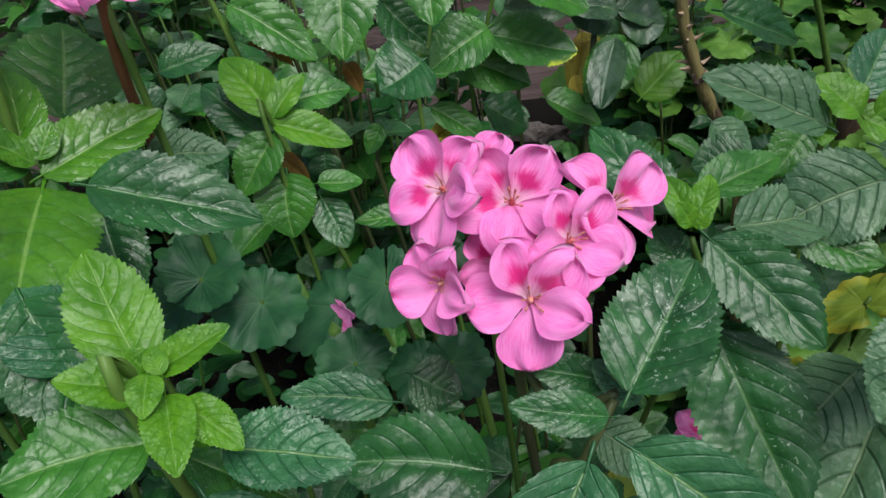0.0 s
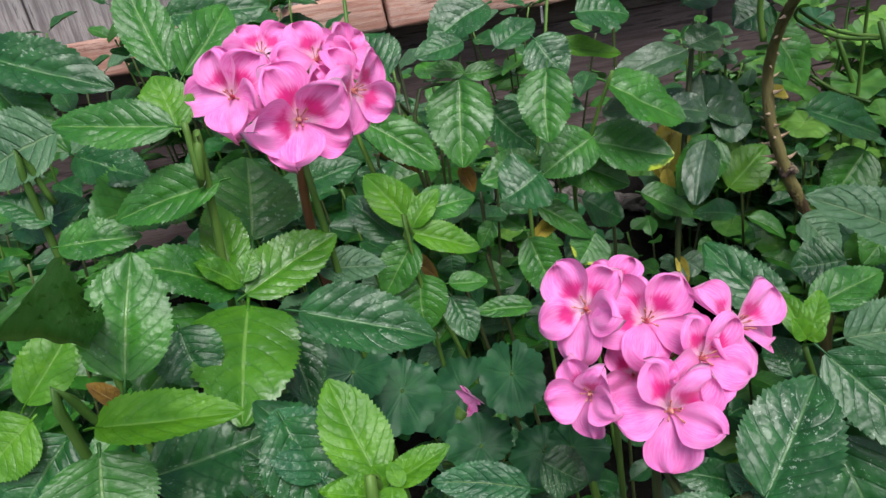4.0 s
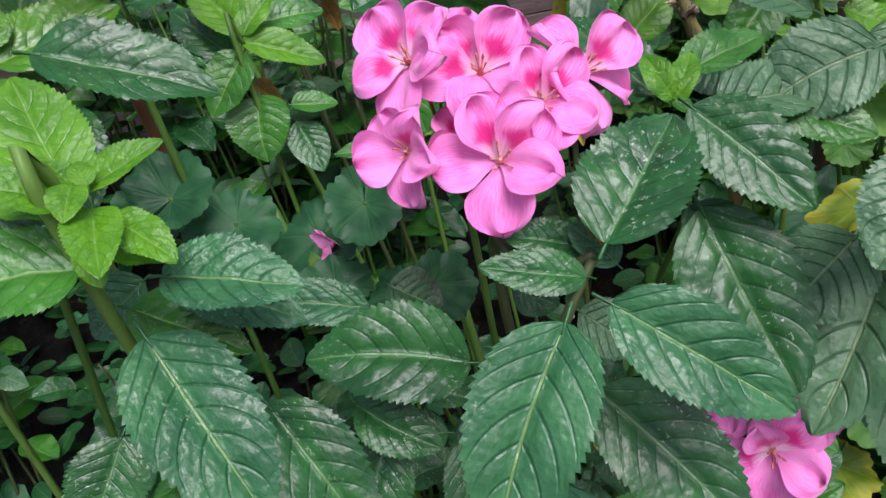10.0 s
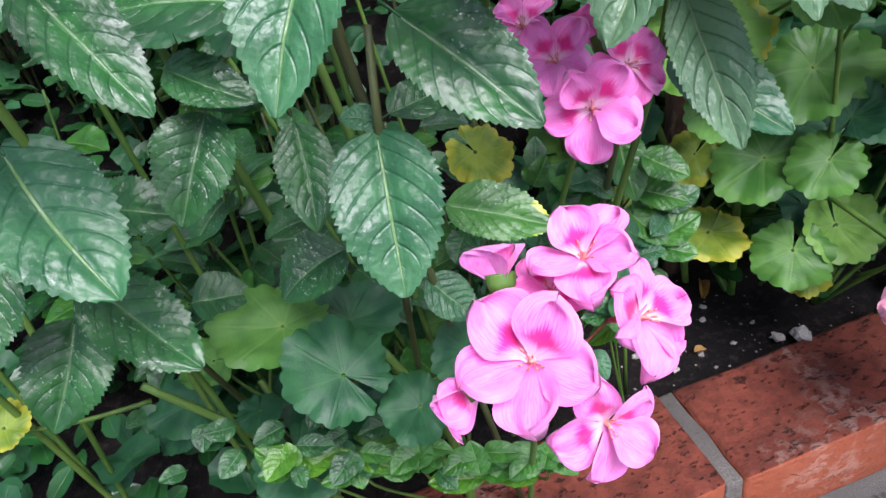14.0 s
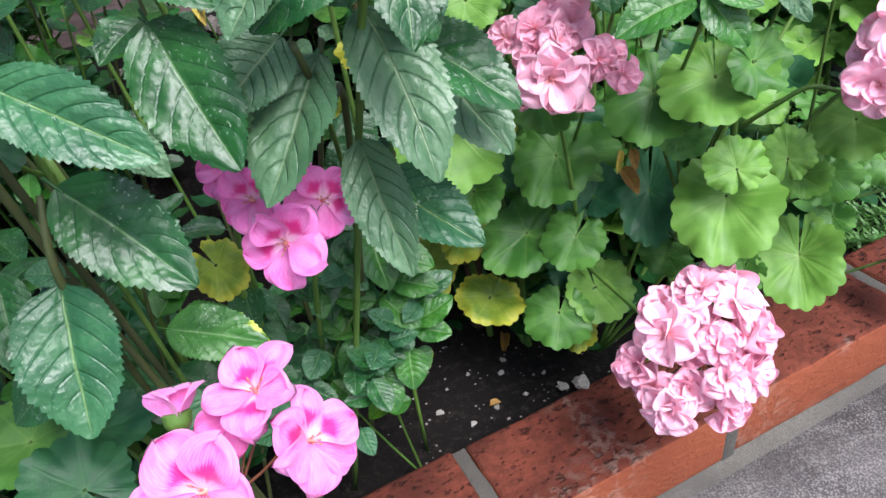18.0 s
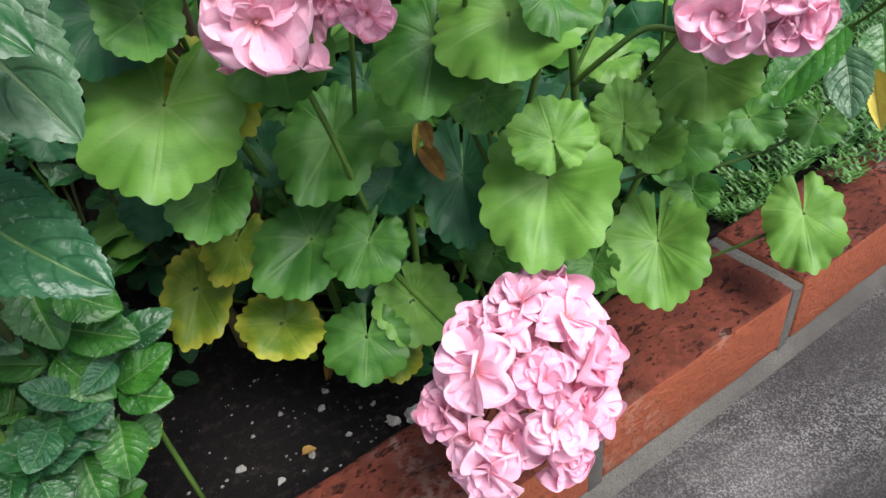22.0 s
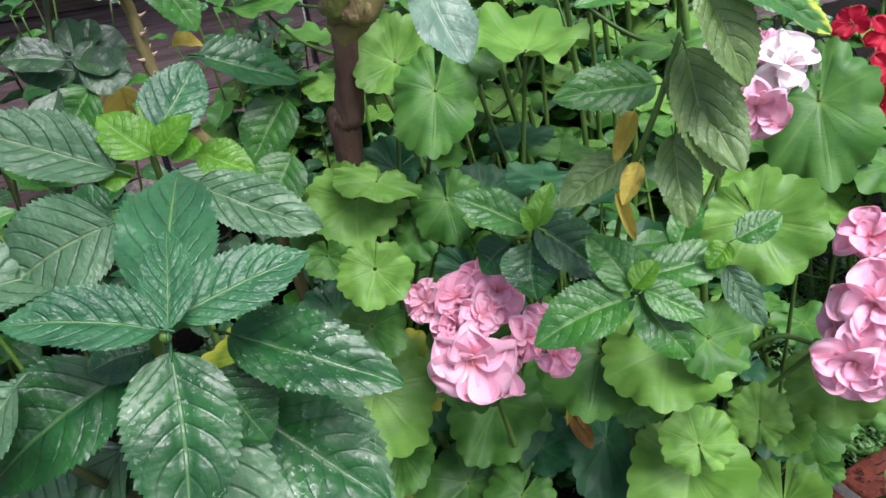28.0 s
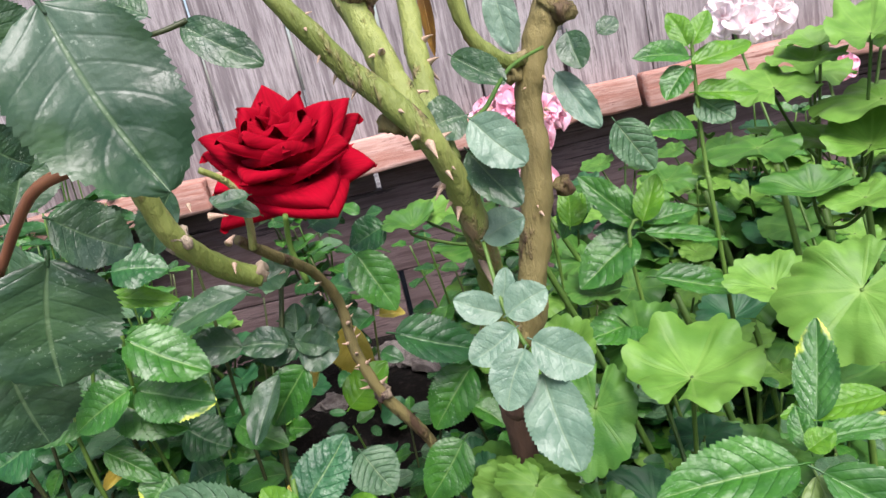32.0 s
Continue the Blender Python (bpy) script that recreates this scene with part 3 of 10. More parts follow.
STAMEN_MESH = link("stamen", tube_into(bmesh.new(), [(0, 0, 0), (0, 0, 0.12), (0, 0, 0.17), (0, 0, 0.2)], [0.006, 0.005, 0.012, 0.008], 5), STAMEN)
COUNT, STEMS = {}, {}


def pick(kind, table):
    COUNT[kind] = COUNT.get(kind, -1) + 1
    return table[kind][(COUNT[kind] * 5 + COUNT[kind] // 3) % len(table[kind])]


def leaf_pose(base, tip, width, facing, bulk=1.0):
    b, t = Vector(base), Vector(tip)
    x = t - b
    length = x.length
    x.normalize()
    z = Vector(facing)
    z = (z - x * z.dot(x)).normalized()
    y = z.cross(x)
    m = Matrix((x, y, z)).transposed().to_4x4()
    return Matrix.Translation(b) @ m @ Matrix.Diagonal((length, width, bulk * (length + width) / 2, 1))


def leaf(plant, kind, base, tip, width, facing, material, label=""):
    """A leaf of a plant, from where its stalk meets it to its tip."""
    ob = put_mesh("leaf", pick(kind, LEAVES), leaf_pose(base, tip, width, facing), plant, material)
    if label:
        ob["label"] = label
    return ob


def soil_z(x, y):
    """The bed's height: level behind the bricks, then rising to the fence."""
    s = y - 0.19 * x
    k = min(max((s - 0.42) / 0.62, 0), 1)
    return 0.079 + 0.255 * k * k * (3 - 2 * k) + 0.006 * noise.noise((x * 9, y * 9, 0)) + 0.003 * noise.noise((x * 40, y * 40, 3))


def root(x, y, down=0.012):
    return Vector((x, y, soil_z(x, y) - down))


def stem(plant, points, r0, r1, material=None, name="stem", sides=7):
    """A stem from the ground through the points; canes are knotty."""
    n = len(points)
    if name in ("branch", "trunk") and r0 > 0.003:
        return tube(name, points, [r0 + (r1 - r0) * i / (n - 1) for i in range(n)], material, plant, sides=12, rough=0.45)
    return tube(name, points, [r0 + (r1 - r0) * i / (n - 1) for i in range(n)], material or GREEN_STALK, plant, sides=sides)


def stalked(plant, base, tip, width, facing, material, foot, kind="round", r=0.0015):
    """A geranium leaf with the long stalk that carries it up from the foot."""
    ob = leaf(plant, kind, base, tip, width, facing, material)
    b, f, n = Vector(base), Vector(foot), Vector(facing).normalized()
    ground = soil_z(b.x, b.y)
    if b.z - ground > 0.16:
        stems = STEMS.setdefault(plant.name, [])
        near = [q for q in stems if math.hypot(q.x - b.x, q.y - b.y) < 0.085]
        if near:
            g = min(near, key=lambda q: math.hypot(q.x - b.x, q.y - b.y))
        else:
            g = Vector((b.x * 0.8 + f.x * 0.2, b.y + 0.045, b.z))
            stems.append(g)
            r0 = root(g.x * 0.6 + f.x * 0.4, g.y + 0.02)
            stem(plant, [r0, r0.lerp(g, 0.5) + Vector((0.012, 0, 0)), g - Vector((0, 0, 0.03))], 0.0042, 0.0028)
        f = Vector((g.x, g.y, min(b.z - 0.045, g.z - 0.03)))
    else:
        f = root(b.x * 0.5 + f.x * 0.5, max(f.y, b.y + 0.10), 0.004)
    out = f.lerp(b, 0.5) - n * 0.012
    tube("leaf_stalk", [f, out, b - n * 0.010, b + n * 0.0005], [r * 1.3, r * 1.1, r, r * 0.8], LEAF_STALK, plant, sides=6)
    return ob


def flower(plant, place, facing, size, up=(0, 0, 1), material=None, marked=None, petals=5, kind="open", cupped=0.25, name="floret", seed=0, inner=0, bulk=1.0):
    """A single bloom: a small heart with stamens, which carries the petals."""
    rng = random.Random(seed * 7 + 3)
    if not inner:
        size *= 0.92
    else:
        size *= rng.uniform(0.82, 1.06)
    material, marked = material or PINK, marked or PINK_MARKED
    z = Vector(facing).normalized()
    x = Vector(up) - z * Vector(up).dot(z)
    x.normalize()
    frame_ = Matrix((x, z.cross(x), z)).transposed().to_4x4()
    bm = tube_into(bmesh.new(), [(0, 0, -0.35 * size), (0, 0, -0.1 * size), (0, 0, 0.03 * size), (0, 0, 0.13 * size)], [0.02 * size, 0.05 * size, 0.03 * size, 0.008 * size], 6)
    heart = part(name, bm, STAMEN if inner == 0 else material, plant)
    heart.matrix_basis = Matrix.Translation(place) @ frame_
    heart.matrix_parent_inverse = plant.matrix_world.inverted()
    for k in range(6 if inner == 0 else 0):
        put = new("stamen", STAMEN_MESH)
        put.parent = heart
        put.matrix_basis = Matrix.Rotation(k * 1.05 + rng.random(), 4, "Z") @ Matrix.Rotation(rng.uniform(0.2, 0.6), 4, "Y") @ Matrix.Diagonal((size, size, size * rng.uniform(0.8, 1.2), 1))
    for ring in range(1 + inner):
        count = petals if ring == 0 else max(3, petals - ring)
        for k in range(count):
            turn = 360 * k / count + (36 if petals == 5 and ring == 0 else ring * 27) + rng.uniform(-9, 9)
            lift = cupped * 90 * (1 + 0.7 * ring) * rng.uniform(0.2, 1.55)
            lenk = 0.5 * size * (1 - 0.22 * ring) * rng.uniform(0.92, 1.08)
            wid = lenk * (rng.uniform(0.84, 1.04) if inner == 0 else rng.uniform(0.95, 1.2))
            m = Matrix.Rotation(radians(turn), 4, "Z") @ Matrix.Rotation(radians(-lift), 4, "Y") @ Matrix.Rotation(radians(rng.uniform(-24, 24)), 4, "X") @ Matrix.Translation((0.02 * size, 0, 0.012 * size * k / count)) @ Matrix.Diagonal((lenk, wid, lenk * bulk, 1))
            ob = new("petal", pick(kind, PETALS))
            ob.parent = heart
            ob.matrix_basis = m
            mat = marked if ring == 0 and (k in (0, petals - 1) or rng.random() < 0.3) else material
            ob.material_slots[0].link = "OBJECT"
            ob.material_slots[0].material = mat
    return heart


def bud(plant, base, tip, width, material, closed=3):
    """A bud: a green cup with petals rolled over one another."""
    b, t = Vector(base), Vector(tip)
    x = (t - b).normalized()
    side = x.orthogonal().normalized()
    bm = tube_into(bmesh.new(), [b - x * 0.006, b, b + (t - b) * 0.3], [width * 0.12, width * 0.3, width * 0.32], 7)
    cup = part("bud", bm, GREEN_STALK, plant)
    for k in range(closed):
        turn = Matrix.Rotation(2.1 * k, 3, x)
        s = turn @ side
        m = leaf_pose(b + s * width * 0.05, t + s * width * 0.12, width * 1.15, -s, 1.4)
        ob = put_mesh("petal", pick("curly", PETALS), m, cup, material)
    return cup


def bloom_stalk(plant, foot, top, r=0.0018, material=None):
    f, t = Vector(foot), Vector(top)
    mid = f * 0.4 + t * 0.6 + Vector((0, 0, 0.02))
    tube("flower_stalk", [f, mid, t], [r * 1.4, r * 1.1, r], material or GREEN_STALK, plant, "bare green flower stalk")


def umbel(plant, hub, florets):
    """Thin flower stalks from one hub to the back of each floret."""
    for p in florets:
        a, b = Vector(hub), Vector(p)
        tube("floret_stalk", [a, a.lerp(b, 0.5) + Vector((0, 0, -0.002)), b], [0.0009, 0.0008, 0.0008], RED_STALK, plant, sides=5)


# ---- the place ----
ALONG = Vector((math.cos(radians(10.7)), math.sin(radians(10.7)), 0))
ACROSS = Vector((-ALONG.y, ALONG.x, 0))
CURB = Vector((0.226, 0.232, 0))


def curb(s, d, z):
    """A place s metres along the brick edging, d metres behind its front."""
    p = CURB + ALONG * s + ACROSS * d
    return Vector((p.x, p.y, z))


tagged(part("paving", grid_mesh(60, 40, lambda u, v: ((((u - 0.5) * 2) ** 5 * 60 + (u - 0.5) * 4, ((v - 0.5) * 2) ** 5 * 60 + (v - 0.5) * 4 - 0.4, 0.0015 * noise.noise((u * 300, v * 200, 0))), (u, v))), CONCRETE, None),
       "rough grey concrete paving in front of the flower bed", "paving", kind="structure")


def bed(u, v):
    s, d = -1.6 + 4.2 * u, 0.09 + 1.9 * v ** 1.3
    p = curb(s, d, 0)
    return (p.x, p.y, soil_z(p.x, p.y)), (u, v)


tagged(part("soil", grid_mesh(150, 70, bed), SOIL, None), "dark damp garden soil strewn with grit", "soil", kind="structure")

# brick edging
edging = tagged(new("brick_edging"), "low edging of worn red bricks laid end to end", "brick edging", kind="structure")
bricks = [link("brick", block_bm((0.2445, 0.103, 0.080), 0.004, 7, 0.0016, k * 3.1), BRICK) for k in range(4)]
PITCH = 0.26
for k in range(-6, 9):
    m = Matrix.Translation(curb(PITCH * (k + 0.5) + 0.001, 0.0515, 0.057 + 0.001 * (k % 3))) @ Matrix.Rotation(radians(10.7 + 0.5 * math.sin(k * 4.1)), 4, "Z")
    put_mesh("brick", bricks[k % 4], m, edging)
bm = bmesh.new()
for k in range(-6, 10):
    j = block_bm((0.0165, 0.101, 0.090), 0.002, 3, 0.003, k * 1.7)
    j.transform(Matrix.Translation(curb(PITCH * k, 0.0505, 0.0505)) @ Matrix.Rotation(radians(10.7), 4, "Z"))
    me = bpy.data.meshes.new("joint")
    j.to_mesh(me)
    j.free()
    bm.from_mesh(me)
    bpy.data.meshes.remove(me)
part("mortar", bm, MORTAR, edging, "grey crumbling mortar between the bricks")
bm = bmesh.new()
ring = [(-0.010, -0.002), (-0.007, 0.006), (-0.002, 0.012), (0.004, 0.017), (0.10, 0.020), (0.10, -0.004)]
last = None
for i in range(120):
    s = -1.56 + 3.9 * i / 119
    cur = []
    for k, (d, z) in enumerate(ring):
        w = noise.noise((s * 30, k * 2.0, 5)) * (0.004 if k < 3 else 0.001)
        cur.append(bm.verts.new(curb(s, d + w, z + w * 0.5)))
    if last:
        for k in range(len(ring) - 1):
            bm.faces.new((last[k], cur[k], cur[k + 1], last[k + 1]))
    last = cur
part("mortar_bed", bm, MORTAR, edging, "grey mortar fillet along the foot of the bricks")

# fence
FENCE = Vector((0.004, 1.2, 0))
fence = tagged(new("fence"), "weathered grey board fence with a split reddish bottom rail", "fence", kind="structure")


def fence_at(s, d, z):
    p = FENCE + ALONG * s - ACROSS * d
    return Matrix.Translation((p.x, p.y, z)) @ Matrix.Rotation(radians(10.7), 4, "Z")


boards = [link("board", block_bm((0.143, 0.018, 1.1), 0.003, 6, 0.002, k * 5.3), FENCE_GREY) for k in range(4)]
for k in range(-9, 18):
    put_mesh("board", boards[k % 4], fence_at(0.149 * k + 0.03, 0.003 * math.sin(k * 2.7), 1.235) @ Matrix.Rotation(0.006 * math.sin(k * 3.3), 4, "Y"), fence)
for s, long in ((-0.79, 1.1), (0.135, 0.74), (0.965, 0.9), (1.75, 0.66)):
    part("rail", block_bm((long, 0.045, 0.056), 0.006, 14, 0.009, s), RAIL_WOOD, fence, "split reddish-brown rail along the foot of the boards").matrix_basis = fence_at(s, 0.034, 0.690)
plank = link("plank", block_bm((1.3, 0.03, 0.1585), 0.002, 9, 0.002, 2.0), PLANK_WOOD)
for s in (-0.62, 0.69, 2.0):
    # The topmost row is added to keep the gap below the rail dark.
    for z in (0.375, 0.535, 0.695):
        put_mesh("plank", plank, fence_at(s + (0.3 if 0.5 < z < 0.6 else 0), -0.045, z), fence)
post = block_bm((0.08, 0.07, 1.5), 0.006, 5, 0.003, 4.0)
for s in (-1.0, 0.9, 1.95):
    pm = put_mesh("post", bpy.data.meshes.get("fence_post") or link("fence_post", post, PLANK_WOOD), fence_at(s, -0.06, 1.05), fence)


# ---- plants ----
mint_a = empty("mint_plant", (-0.140, 0.310, 0.075), "mint plant with a bright green young shoot over broad toothed leaves", "mint plant", "mint plants")
stem(mint_a, [(-0.140, 0.310, 0.075), (-0.092, 0.134, 0.612), (-0.089, 0.136, 0.639)], 0.0024, 0.0015, GREEN_STALK, "stem")
leaf(mint_a, "mint", (-0.081, 0.128, 0.643), (-0.073, 0.108, 0.638), 0.013, (0.366, -0.576, 0.731), MINT_YOUNG)
leaf(mint_a, "mint", (-0.078, 0.128, 0.640), (-0.062, 0.119, 0.633), 0.011, (0.309, -0.507, 0.805), MINT_YOUNG)
leaf(mint_a, "mint", (-0.084, 0.129, 0.649), (-0.082, 0.118, 0.646), 0.009, (0.339, -0.524, 0.781), MINT_YOUNG)
leaf(mint_a, "mint", (-0.086, 0.128, 0.645), (-0.100, 0.121, 0.657), 0.013, (0.288, -0.431, 0.855), MINT_YOUNG)
leaf(mint_a, "mint", (-0.081, 0.130, 0.648), (-0.085, 0.136, 0.653), 0.006, (0.348, -0.559, 0.752), MINT_YOUNG)
leaf(mint_a, "mint", (-0.072, 0.129, 0.623), (-0.038, 0.126, 0.620), 0.022, (0.237, -0.428, 0.872), MINT_BLUE)
leaf(mint_a, "mint", (-0.109, 0.138, 0.645), (-0.125, 0.153, 0.665), 0.026, (0.475, -0.604, 0.640), MINT_BLUE)
leaf(mint_a, "mint", (-0.090, 0.137, 0.645), (-0.107, 0.160, 0.669), 0.023, (0.389, -0.589, 0.708), MINT_YOUNG)
leaf(mint_a, "mint", (-0.086, 0.135, 0.645), (-0.067, 0.140, 0.655), 0.011, (0.235, -0.420, 0.877), MINT_YOUNG)
leaf(mint_a, "mint", (-0.087, 0.133, 0.641), (-0.109, 0.133, 0.647), 0.011, (0.286, -0.386, 0.877), MINT_YOUNG)
leaf(mint_a, "mint", (-0.085, 0.129, 0.635), (-0.066, 0.125, 0.630), 0.010, (0.264, -0.447, 0.855), MINT_YOUNG)
leaf(mint_a, "mint", (-0.085, 0.127, 0.636), (-0.081, 0.119, 0.628), 0.008, (0.291, -0.430, 0.855), MINT_YOUNG)
leaf(mint_a, "mint", (-0.086, 0.133, 0.646), (-0.090, 0.133, 0.654), 0.008, (0.319, -0.482, 0.816), MINT_YOUNG)
leaf(mint_a, "mint", (-0.089, 0.127, 0.629), (-0.119, 0.111, 0.635), 0.026, (0.352, -0.403, 0.845), MINT)
leaf(mint_a, "mint", (-0.108, 0.155, 0.630), (-0.146, 0.180, 0.647), 0.024, (0.372, -0.489, 0.789), MINT_DARK)
leaf(mint_a, "mint", (-0.092, 0.143, 0.607), (-0.059, 0.134, 0.597), 0.018, (0.189, -0.348, 0.918), MINT)
leaf(mint_a, "mint", (-0.079, 0.148, 0.610), (-0.044, 0.138, 0.601), 0.019, (0.297, -0.603, 0.740), MINT_BLUE)
leaf(mint_a, "mint", (-0.081, 0.127, 0.607), (-0.051, 0.096, 0.572), 0.030, (0.396, -0.614, 0.683), MINT_BLUE)
leaf(mint_a, "mint", (-0.064, 0.143, 0.568), (-0.034, 0.116, 0.534), 0.028, (0.267, -0.587, 0.764), MINT_DARK)
leaf(mint_a, "mint", (-0.101, 0.129, 0.574), (-0.110, 0.108, 0.557), 0.022, (0.477, -0.530, 0.701), MINT_DARK)
leaf(mint_a, "mint", (-0.097, 0.164, 0.604), (-0.117, 0.156, 0.591), 0.020, (0.392, -0.560, 0.730), MINT_BLUE)
leaf(mint_a, "mint", (-0.137, 0.167, 0.614), (-0.153, 0.175, 0.630), 0.020, (0.387, -0.457, 0.801), MINT_DARK)

mint_b = empty("mint_plant", (-0.150, 0.260, 0.075), "mint plant with broad glossy leaves below a pink bloom", "mint plant", "mint plants")
stem(mint_b, [(-0.150, 0.300, 0.075), (-0.165, 0.290, 0.400), (-0.178, 0.271, 0.593), (-0.174, 0.251, 0.653)], 0.0024, 0.0017, GREEN_STALK, "stem")
leaf(mint_b, "mint", (-0.169, 0.248, 0.659), (-0.130, 0.283, 0.670), 0.030, (0.374, -0.524, 0.765), MINT_FRESH)
leaf(mint_b, "mint", (-0.176, 0.251, 0.666), (-0.186, 0.277, 0.699), 0.023, (0.461, -0.627, 0.628), MINT_FRESH)
leaf(mint_b, "mint", (-0.173, 0.248, 0.662), (-0.202, 0.221, 0.697), 0.027, (0.365, -0.497, 0.787), MINT)
leaf(mint_b, "mint", (-0.167, 0.242, 0.656), (-0.154, 0.183, 0.638), 0.049, (0.440, -0.609, 0.659), MINT_FRESH)
leaf(mint_b, "mint", (-0.180, 0.242, 0.651), (-0.195, 0.188, 0.651), 0.039, (0.439, -0.557, 0.705), MINT)
leaf(mint_b, "mint", (-0.177, 0.289, 0.669), (-0.184, 0.328, 0.702), 0.050, (0.471, -0.752, 0.460), MINT)
leaf(mint_b, "mint", (-0.170, 0.248, 0.664), (-0.183, 0.238, 0.683), 0.014, (0.342, -0.476, 0.810), MINT_FRESH)
leaf(mint_b, "mint", (-0.169, 0.249, 0.665), (-0.165, 0.261, 0.676), 0.012, (0.401, -0.564, 0.722), MINT_FRESH)
leaf(mint_b, "mint", (-0.160, 0.261, 0.637), (-0.144, 0.231, 0.605), 0.029, (0.369, -0.583, 0.724), MINT_DARK)
leaf(mint_b, "mint", (-0.215, 0.295, 0.702), (-0.225, 0.247, 0.708), 0.044, (0.452, -0.593, 0.666), MINT)
leaf(mint_b, "mint", (-0.132, 0.214, 0.666), (-0.076, 0.216, 0.649), 0.030, (0.274, -0.577, 0.770), MINT_DARK)
leaf(mint_b, "mint", (-0.146, 0.289, 0.648), (-0.111, 0.294, 0.646), 0.022, (0.243, -0.567, 0.787), MINT_PALE)
leaf(mint_b, "mint", (-0.186, 0.240, 0.645), (-0.216, 0.211, 0.633), 0.032, (0.475, -0.487, 0.733), MINT_DARK)
leaf(mint_b, "mint", (-0.183, 0.275, 0.613), (-0.153, 0.288, 0.627), 0.020, (0.305, -0.501, 0.810), MINT_DARK)
leaf(mint_b, "mint", (-0.164, 0.257, 0.593), (-0.168, 0.237, 0.578), 0.022, (0.295, -0.421, 0.858), MINT_DARK)

mint_c = empty("mint_plant", (-0.260, 0.300, 0.075), "mint plant with quilted mid-green leaves, one shoot tip browned", "mint plant", "mint plants")
stem(mint_c, [(-0.260, 0.300, 0.075), (-0.197, 0.151, 0.638), (-0.188, 0.153, 0.662)], 0.0024, 0.0015, GREEN_STALK, "stem")
leaf(mint_c, "mint", (-0.182, 0.164, 0.673), (-0.181, 0.193, 0.710), 0.033, (0.444, -0.657, 0.609), MINT)
leaf(mint_c, "mint", (-0.188, 0.149, 0.665), (-0.136, 0.148, 0.672), 0.020, (0.283, -0.415, 0.865), MINT_YOUNG)
leaf(mint_c, "mint", (-0.194, 0.171, 0.621), (-0.139, 0.190, 0.632), 0.038, (0.312, -0.517, 0.797), MINT_DARK)
leaf(mint_c, "mint", (-0.191, 0.149, 0.654), (-0.184, 0.126, 0.629), 0.038, (0.422, -0.487, 0.765), MINT)
leaf(mint_c, "mint", (-0.222, 0.162, 0.668), (-0.203, 0.180, 0.695), 0.022, (0.424, -0.501, 0.755), MINT_YOUNG)
leaf(mint_c, "mint", (-0.217, 0.156, 0.665), (-0.233, 0.142, 0.652), 0.027, (0.439, -0.434, 0.787), MINT_YOUNG)
leaf(mint_c, "dry", (-0.183, 0.157, 0.669), (-0.189, 0.155, 0.679), 0.007, (0.384, -0.493, 0.781), BROWN_LEAF)
leaf(mint_c, "mint", (-0.184, 0.210, 0.665), (-0.172, 0.197, 0.645), 0.029, (0.341, -0.574, 0.744), MINT_DARK)
leaf(mint_c, "mint", (-0.208, 0.158, 0.655), (-0.225, 0.135, 0.634), 0.032, (0.414, -0.421, 0.807), MINT_DARK)
leaf(mint_c, "mint", (-0.122, 0.150, 0.661), (-0.103, 0.128, 0.634), 0.029, (0.212, -0.481, 0.851), MINT_DARK)

mint_d = empty("mint_plant", (-0.270, 0.300, 0.075), "mint plant with large overlapping leaves at the edge of the clump", "mint plant", "mint plants")
stem(mint_d, [(-0.270, 0.300, 0.075), (-0.177, 0.254, 0.684), (-0.173, 0.247, 0.715), (-0.173, 0.249, 0.743)], 0.0024, 0.0015, GREEN_STALK, "stem")
stem(mint_d, [(-0.270, 0.300, 0.075), (-0.259, 0.255, 0.686), (-0.251, 0.257, 0.712)], 0.0024, 0.0015, GREEN_STALK, "stem")
leaf(mint_d, "mint", (-0.120, 0.054, 0.757), (-0.208, 0.199, 0.683), 0.019, (0.417, -0.534, 0.735), MINT)
leaf(mint_d, "mint", (-0.168, 0.254, 0.714), (-0.214, 0.238, 0.709), 0.025, (0.372, -0.676, 0.637), MINT)
leaf(mint_d, "mint", (-0.245, 0.240, 0.697), (-0.209, 0.245, 0.698), 0.021, (0.402, -0.585, 0.705), MINT)
leaf(mint_d, "mint", (-0.178, 0.249, 0.742), (-0.228, 0.241, 0.754), 0.023, (0.419, -0.705, 0.573), MINT)
leaf(mint_d, "mint", (-0.247, 0.272, 0.742), (-0.284, 0.252, 0.733), 0.039, (0.467, -0.609, 0.642), MINT_PALE)
leaf(mint_d, "mint", (-0.293, 0.306, 0.777), (-0.231, 0.300, 0.760), 0.032, (0.445, -0.668, 0.596), MINT_DARK)
leaf(mint_d, "mint", (-0.194, 0.291, 0.759), (-0.215, 0.316, 0.802), 0.026, (0.402, -0.808, 0.431), MINT)
leaf(mint_d, "mint", (-0.185, 0.287, 0.757), (-0.168, 0.320, 0.786), 0.026, (0.343, -0.825, 0.450), MINT)
leaf(mint_d, "mint", (-0.254, 0.253, 0.704), (-0.275, 0.253, 0.721), 0.018, (0.456, -0.579, 0.675), MINT_DARK)
leaf(mint_d, "mint", (-0.181, 0.257, 0.738), (-0.192, 0.272, 0.762), 0.024, (0.389, -0.774, 0.500), MINT_YOUNG)
leaf(mint_d, "mint", (-0.205, 0.330, 0.781), (-0.154, 0.337, 0.782), 0.027, (0.296, -0.759, 0.580), MINT_DARK)
leaf(mint_d, "mint", (-0.252, 0.286, 0.726), (-0.211, 0.274, 0.713), 0.026, (0.393, -0.634, 0.666), MINT_DARK)
leaf(mint_d, "mint", (-0.296, 0.308, 0.761), (-0.255, 0.287, 0.729), 0.026, (0.454, -0.634, 0.626), MINT)
